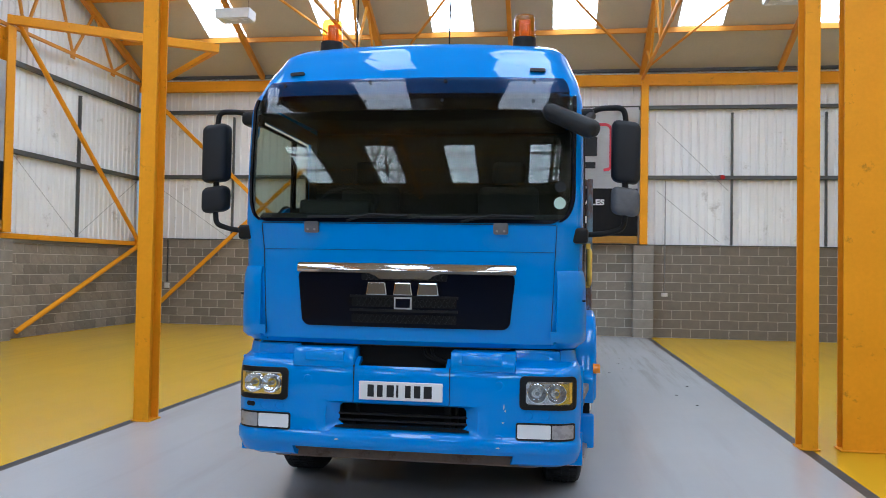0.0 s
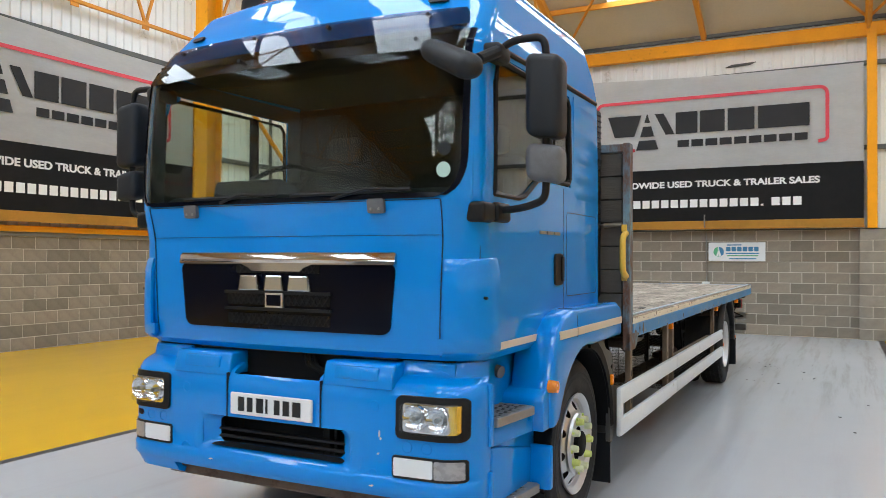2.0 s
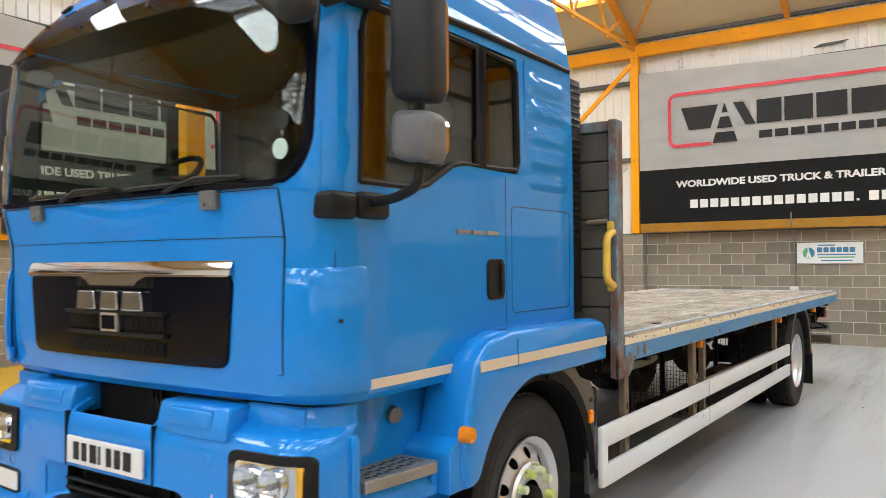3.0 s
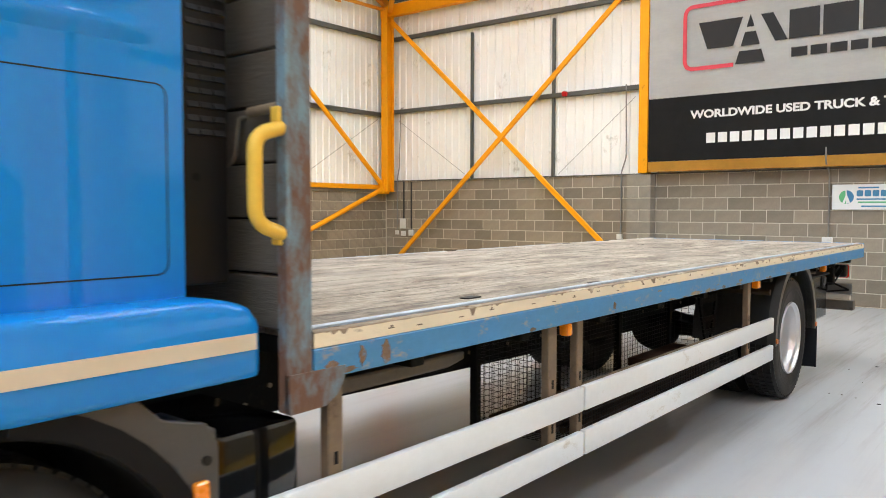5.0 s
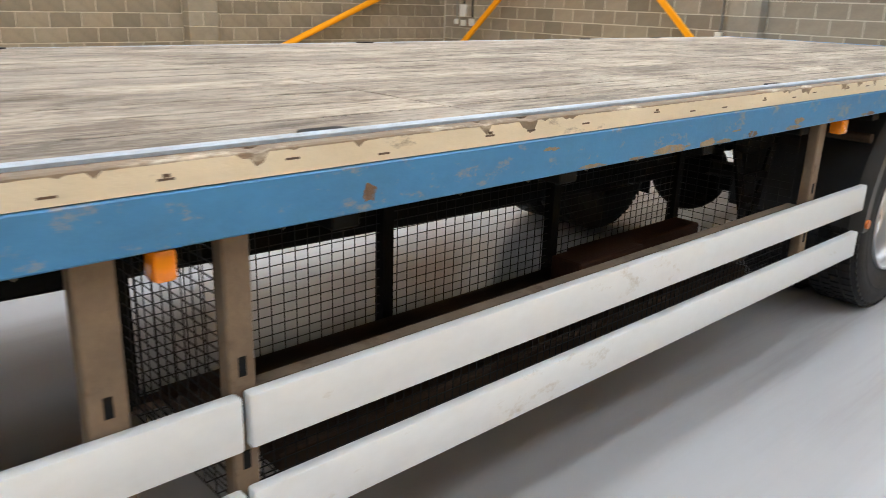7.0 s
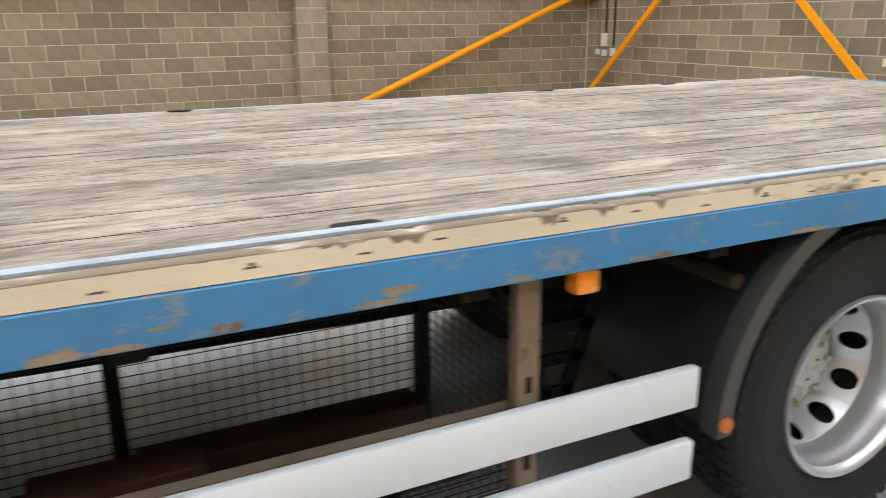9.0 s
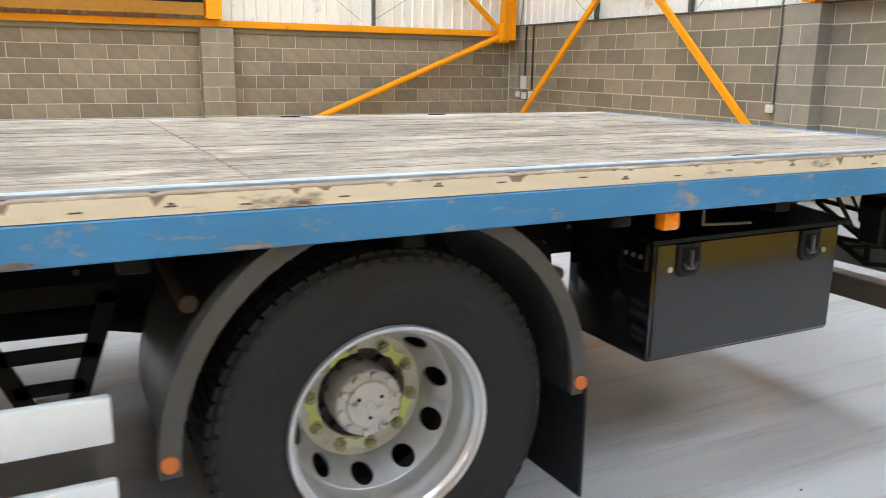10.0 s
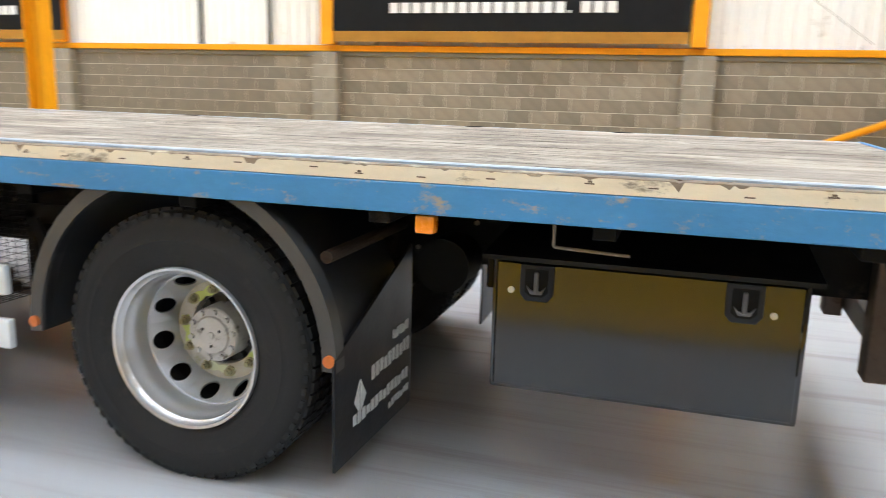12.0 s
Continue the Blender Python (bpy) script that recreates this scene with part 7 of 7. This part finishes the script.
def banner(m):
    """A silver and black printed banner 6.2 wide in its own xz plane, facing -y."""
    W, Z0, ZB, Z1 = 6.16, 2.47, 3.63, 5.68
    root = thing("wall_banner", "large silver and black printed company banner with a yellow hem", "banner", group="wall banners")
    root.matrix_basis = m

    def cloth(name, x0, x1, z0, z1, mat, top=None):
        bm = B()
        nx, nz = 40, 8
        g = []
        for j in range(nz + 1):
            row = []
            for i in range(nx + 1):
                x = x0 + (x1 - x0) * i / nx
                zt = z1 if top is None else z1 + top(x)
                z = z0 + (zt - z0) * j / nz
                row.append(bm.verts.new((x, 0.006 * noise.noise(Vector((x * 1.3, z * 1.6, 2.0))), z)))
            g.append(row)
        for j in range(nz):
            for i in range(nx):
                bm.faces.new((g[j][i], g[j][i + 1], g[j + 1][i + 1], g[j + 1][i]))
        bmesh.ops.solidify(bm, geom=bm.faces[:], thickness=-0.012)
        bmesh.ops.recalc_face_normals(bm, faces=bm.faces[:])
        return part(name, bm, mat, root, smooth=60)

    cloth("silver_cloth", 0, W, ZB, Z1, "silver", lambda x: 0.10 - 0.16 * (x / W) - 0.05 * math.sin(math.pi * x / W))
    cloth("black_cloth", 0, W, Z0, ZB - 0.001, "ban_black")
    cloth("yellow_hem", 0.0, W, 2.285, Z0 - 0.001, "ban_yellow")
    # red rounded bracket
    x0, x1, za, zb, w = 0.68, 5.50, 4.10, 5.20, 0.07
    pts = bend([(1.55, 0, za), (x0, 0, za), (x0, 0, zb), (x1, 0, zb), (x1, 0, za), (x1 - 0.17, 0, za - 0.02)], 0.17, 6)
    bm = B()
    prev = None
    for i, p in enumerate(pts):
        d = (pts[min(i + 1, len(pts) - 1)] - pts[max(i - 1, 0)]).normalized()
        nrm = Vector((-d.z, 0, d.x)) * w / 2
        cur = [bm.verts.new(p + nrm * k + Vector((0, -y, 0))) for y in (0.016, 0.022) for k in (-1, 1)]
        if prev:
            for a, b, c, d2 in ((0, 1, 1, 0), (2, 3, 3, 2), (0, 2, 2, 0), (1, 3, 3, 1)):
                bm.faces.new((prev[a], prev[b], cur[c], cur[d2]))
        else:
            bm.faces.new((cur[0], cur[1], cur[3], cur[2]))
        prev = cur
    bm.faces.new((prev[0], prev[1], prev[3], prev[2]))
    bmesh.ops.recalc_face_normals(bm, faces=bm.faces[:])
    part("red_bracket", bm, "ban_red", root)
    # the logo as plain dark shapes
    zt, zl = 4.90, 4.42
    for k, (a, b, sl) in enumerate(((0.93, 1.70, 0.10), (2.46, 2.93, 0.0), (2.98, 3.50, 0.0), (3.56, 4.10, 0.0), (4.17, 5.17, 0.0))):
        if k == 0:
            o = [(a, zt), (b, zt), (b - sl * 1.6, zl), (a + sl * 1.6, zl)]
        else:
            o = [(a, zt), (b, zt), (b, zl), (a, zl)]
        print_shape("logo_block", root, o, "ban_black", 0.018)
    print_shape("logo_block", root, [(2.0, zt), (2.20, zt), (2.44, zl), (2.24, zl)], "ban_black", 0.018)
    ax, az, ab = 1.83, 4.93, 4.10
    for f0, f1 in ((0.0, 0.26), (0.36, 0.64), (0.74, 1.0)):
        h0, h1 = 0.25 * f0, 0.25 * f1
        za_, zb_ = az + (ab - az) * f0, az + (ab - az) * f1
        o = [(ax - h0, za_), (ax + h0, za_), (ax + h1, zb_), (ax - h1, zb_)] if f0 else [(ax, za_), (ax + h1, zb_), (ax - h1, zb_)]
        print_shape("road_shape", root, o, "ban_black", 0.018)
    for k in range(9):
        a = 2.50 + k * 0.298
        print_shape("name_bar", root, [(a, 4.12), (a + 0.25, 4.12), (a + 0.25, 4.275), (a, 4.275)], "ban_black", 0.018)
    bm = text_mesh("WORLDWIDE USED TRUCK & TRAILER SALES", 0.2, 0.007, 0.002)
    fit_to(bm, 0.80, 5.36, 3.215, 3.36)
    for q in bm.verts:
        q.co.y -= 0.018
    part("lettering", bm, "ban_white", root, "white capital lettering")
    for k in range(19):
        a = 1.10 + k * 0.2085
        w = 0.05 if k == 15 else 0.16
        z1 = 2.81 if k == 15 else 2.945
        print_shape("address_bar", root, [(a, 2.77), (a + w, 2.77), (a + w, z1), (a, z1)], "ban_white", 0.018)
    return root


banner(pose(-4.13, NORTH - 0.26, 0))
west_banner = banner(pose(-10.768, 8.37, -0.06, 0, 0, 90))
banner(pose(-10.768, -3.80, -0.06, 0, 0, 90))

# small company sign on the block wall
sign = thing("wall_sign", "small white company sign on the block wall", "sign", (-0.42, NORTH - 0.012, 1.79))
bm = B()
box(bm, -0.585, 0.585, -0.012, 0.0, -0.205, 0.205, 0.003)
part("board", bm, "sign_white", sign)
for a0, a1, mt in ((100, 270, "sign_green"), (-80, 90, "sign_blue")):
    bm = B()
    pts = [(-0.37 + 0.11 * math.cos(radians(a0 + (a1 - a0) * k / 14)), 0.0 + 0.11 * math.sin(radians(a0 + (a1 - a0) * k / 14))) for k in range(15)]
    prism(bm, pts, "y", -0.016, -0.012)
    part("round_mark", bm, mt, sign)
bm = B()
prism(bm, [(-0.43, -0.10), (-0.37, 0.06), (-0.31, -0.10), (-0.35, -0.10), (-0.37, -0.03), (-0.39, -0.10)], "y", -0.019, -0.0165)
part("white_mark", bm, "sign_white", sign)
for k in range(6):
    bm = B()
    a = -0.22 + k * 0.115
    prism(bm, round_rect(a, a + 0.095, 0.01, 0.11, 0.02, 3), "y", -0.016, -0.012)
    part("name_bar", bm, "sign_blue", sign)
for z, a, b in ((-0.035, -0.22, 0.46), (-0.085, -0.20, 0.44), (0.15, -0.2, 0.1), (-0.15, -0.15, 0.4)):
    bm = B()
    box(bm, a, b, -0.015, -0.012, z - 0.012, z + 0.012)
    part("small_print_bar", bm, "sign_green" if z == -0.085 else "sign_blue", sign)


# conduits, sockets and cables
def socket_box(x, y, z, w, h, label="white socket box on the block wall"):
    bm = B()
    box(bm, x - w / 2, x + w / 2, y - 0.05, y, z - h / 2, z + h / 2, 0.008, 2)
    ob = tagged(part("socket_box", bm, "white_box"), label, "socket", "socket boxes")
    bm = B()
    box(bm, x - w * 0.3, x + w * 0.3, y - 0.062, y - 0.05, z - h * 0.15, z + h * 0.25, 0.004)
    part("cover", bm, "white_box", ob)
    return ob


def conduit(pts, r, mat, label):
    bm = B()
    tube(bm, bend(pts, 0.06, 4), r, 8)
    return tagged(part("conduit", bm, mat), label, "conduit", "conduits")


yw = NORTH - 0.012
conduit([(-4.79, yw, 1.10), (-4.79, yw, 2.30), (-4.70, yw + 0.02, 2.6), (-4.70, yw - 0.02, 4.0)], 0.014, "galv", "thin grey conduit running up the wall")
socket_box(-4.80, NORTH, 1.05, 0.12, 0.10)
conduit([(-1.05, yw, 1.12), (-1.05, yw - 0.02, 2.2), (-1.05, yw - 0.30, 2.36), (-1.05, yw - 0.30, 2.60)], 0.014, "galv", "thin grey conduit running up behind the banner")
socket_box(-1.06, NORTH, 1.08, 0.16, 0.10)
conduit([(2.72, yw, 1.10), (2.72, yw, 2.30), (2.72, yw + 0.02, 3.85)], 0.013, "galv", "thin grey conduit running up the wall")
socket_box(2.72, NORTH, 1.05, 0.15, 0.09)
conduit([(-10.67, yw, 1.05), (-10.67, yw, 2.3), (-10.60, yw, 2.6), (-10.55, yw, 4.0), (-10.45, yw - 0.02, 4.0)], 0.014, "galv", "thin grey conduit in the corner")
socket_box(-10.67, NORTH, 1.02, 0.09, 0.10)
for x, z in ((-10.46, 1.32), (-10.22, 1.12)):
    conduit([(x, yw, z), (x, yw, 2.24)], 0.018, "cable", "black cable hanging down the block wall")
socket_box(-10.48, NORTH, 1.24, 0.16, 0.24)
socket_box(-10.46, NORTH, 1.0, 0.12, 0.12)
socket_box(-10.22, NORTH, 1.02, 0.13, 0.14)
for x, y, z in ((-6.03, NORTH - 0.05, 3.93), (4.05, NORTH - 0.05, 3.93)):
    bm = B()
    rod(bm, (x, y, z), (x, y - 0.06, z), 0.055, 16)
    al = tagged(part("alarm_sounder", bm, "red_lens", smooth=40), "small red alarm sounder on a rail", "alarm")
    bm = B()
    box(bm, x - 0.07, x + 0.03, y, y + 0.03, z - 0.06, z + 0.06, 0.004)
    part("base", bm, "rail", al)
for x in (-0.35,):
    bm = B()
    for k in range(3):
        rod(bm, (x - 0.30 + 0.05 * k, NORTH + 0.04, 5.86 + 0.02 * k), (x + 0.22 + 0.05 * k, NORTH + 0.04, 5.88 + 0.02 * k), 0.012, 6)
    tagged(part("loose_fixing", bm, "rail"), "dark metal fixing on the wall sheeting", "bracket")
# thin tie wires across the sheeting
for a, b in (((-10.6, 3.7), (-8.5, 2.3)), ((-4.5, 3.75), (-6.2, 2.3)), ((4.2, 3.6), (2.5, 5.3)), ((2.5, 3.6), (4.0, 2.35))):
    bm = B()
    rod(bm, (a[0], NORTH - 0.03, a[1]), (b[0], NORTH - 0.03, b[1]), 0.005, 5)
    tagged(part("tie_wire", bm, "galv"), "thin diagonal wire across the wall sheeting", "wire", "tie wires", "structure")
for a, b in (((15.1, 3.8), (17.2, 2.25)), ((19.9, 3.75), (17.4, 2.25))):
    bm = B()
    rod(bm, (WEST + 0.05, a[0], a[1]), (WEST + 0.05, b[0], b[1]), 0.005, 5)
    tagged(part("tie_wire", bm, "galv"), "thin diagonal wire across the wall sheeting", "wire", "tie wires", "structure")


# hall lamps
def hall_lamp(x, y, z):
    root = thing("hall_lamp", "white box light fitting hung under the roof", "lamp", (x, y, z), "hall lamps")
    bm = B()
    prism(bm, [(-0.38, 0.02), (0.38, 0.02), (0.40, 0.24), (-0.40, 0.24)], "y", -0.2, 0.2, 0.01)
    part("housing", bm, "white_box", root)
    bm = B()
    box(bm, -0.34, 0.34, -0.17, 0.17, 0.0, 0.022, 0.004)
    part("diffuser", bm, "white_lens", root)
    for dx in (-0.3, 0.3):
        bm = B()
        rod(bm, (dx, 0, 0.24), (dx, 0, max(0.3, roof_z(y) + 0.05 - z)), 0.006, 6)
        part("hanger", bm, "rail", root)
    return root


hall_lamp(-7.05, 16.9, 7.0)
hall_lamp(4.55, 16.9, 7.08)


# small litter and marks on the floor
for x, y in ((1.75, 10.4), (1.62, 11.15), (0.9, 13.2), (1.3, 13.9), (1.15, 14.45), (0.6, 14.9), (1.9, 12.0), (-2.9, 4.9)):
    bm = B()
    bmesh.ops.create_icosphere(bm, subdivisions=1, radius=0.012)
    for q in bm.verts:
        q.co = Vector((q.co.x * 1.6 + x, q.co.y + y, max(0.001, 0.004 + q.co.z * 0.4)))
    tagged(part("grit_crumb", bm, "chassis"), "small dark crumb of dirt on the grey floor", "debris", "crumbs on the floor")


# ---- wall blocks, one by one ----
def block_mesh(lx, ly, lz):
    bm = B()
    box(bm, -lx / 2, lx / 2, -ly / 2, ly / 2, -lz / 2, lz / 2, 0.004)
    me = bpy.data.meshes.new("block")
    bm.to_mesh(me)
    bm.free()
    me.materials.append(M["block"])
    return me


def lay_blocks(wall, axis, a0, a1, near0, near1, face, courses, h, sgn):
    """Running bond of blocks standing 12 mm proud of the mortar; those in the near stretch are parts, the rest one joined piece."""
    cache, rest = {}, B()
    rn = random.Random(3)
    for k in range(courses):
        a = a0 - (0.225 if k % 2 else 0.0)
        while a < a1:
            lo, hi = max(a, a0) + 0.006, min(a + 0.45, a1) - 0.006
            a += 0.45
            if hi - lo < 0.05:
                continue
            ln, c, z = round(hi - lo, 3), (lo + hi) / 2, (k + 0.5) * h
            depth = face + sgn * 0.0275 + rn.uniform(-0.0015, 0.0015)
            if near0 <= c <= near1:
                key = ln
                if key not in cache:
                    cache[key] = block_mesh(ln, 0.04, h - 0.012) if axis == "x" else block_mesh(0.04, ln, h - 0.012)
                ob = new("block", cache[key])
                ob.parent = wall
                ob.location = (c, depth, z) if axis == "x" else (depth, c, z)
            elif axis == "x":
                box(rest, lo, hi, depth - 0.02, depth + 0.02, z - h / 2 + 0.006, z + h / 2 - 0.006)
            else:
                box(rest, depth - 0.02, depth + 0.02, lo, hi, z - h / 2 + 0.006, z + h / 2 - 0.006)
    return tagged(part("far_blocks", rest, "block_rest", wall), kind="stuff")


M["block_rest"] = surf("grey_concrete_block_joined", (0.20, 0.173, 0.136), 0.92, var=0.22, scale=5, grain=70, bump=0.5)
lay_blocks(wall_north, "x", WEST, EAST, WEST, 2.2, NORTH, 10, 0.225, 1)
lay_blocks(wall_west, "y", -6.0, NORTH - 0.001, 7.0, NORTH, WEST, 9, 0.2205, -1)
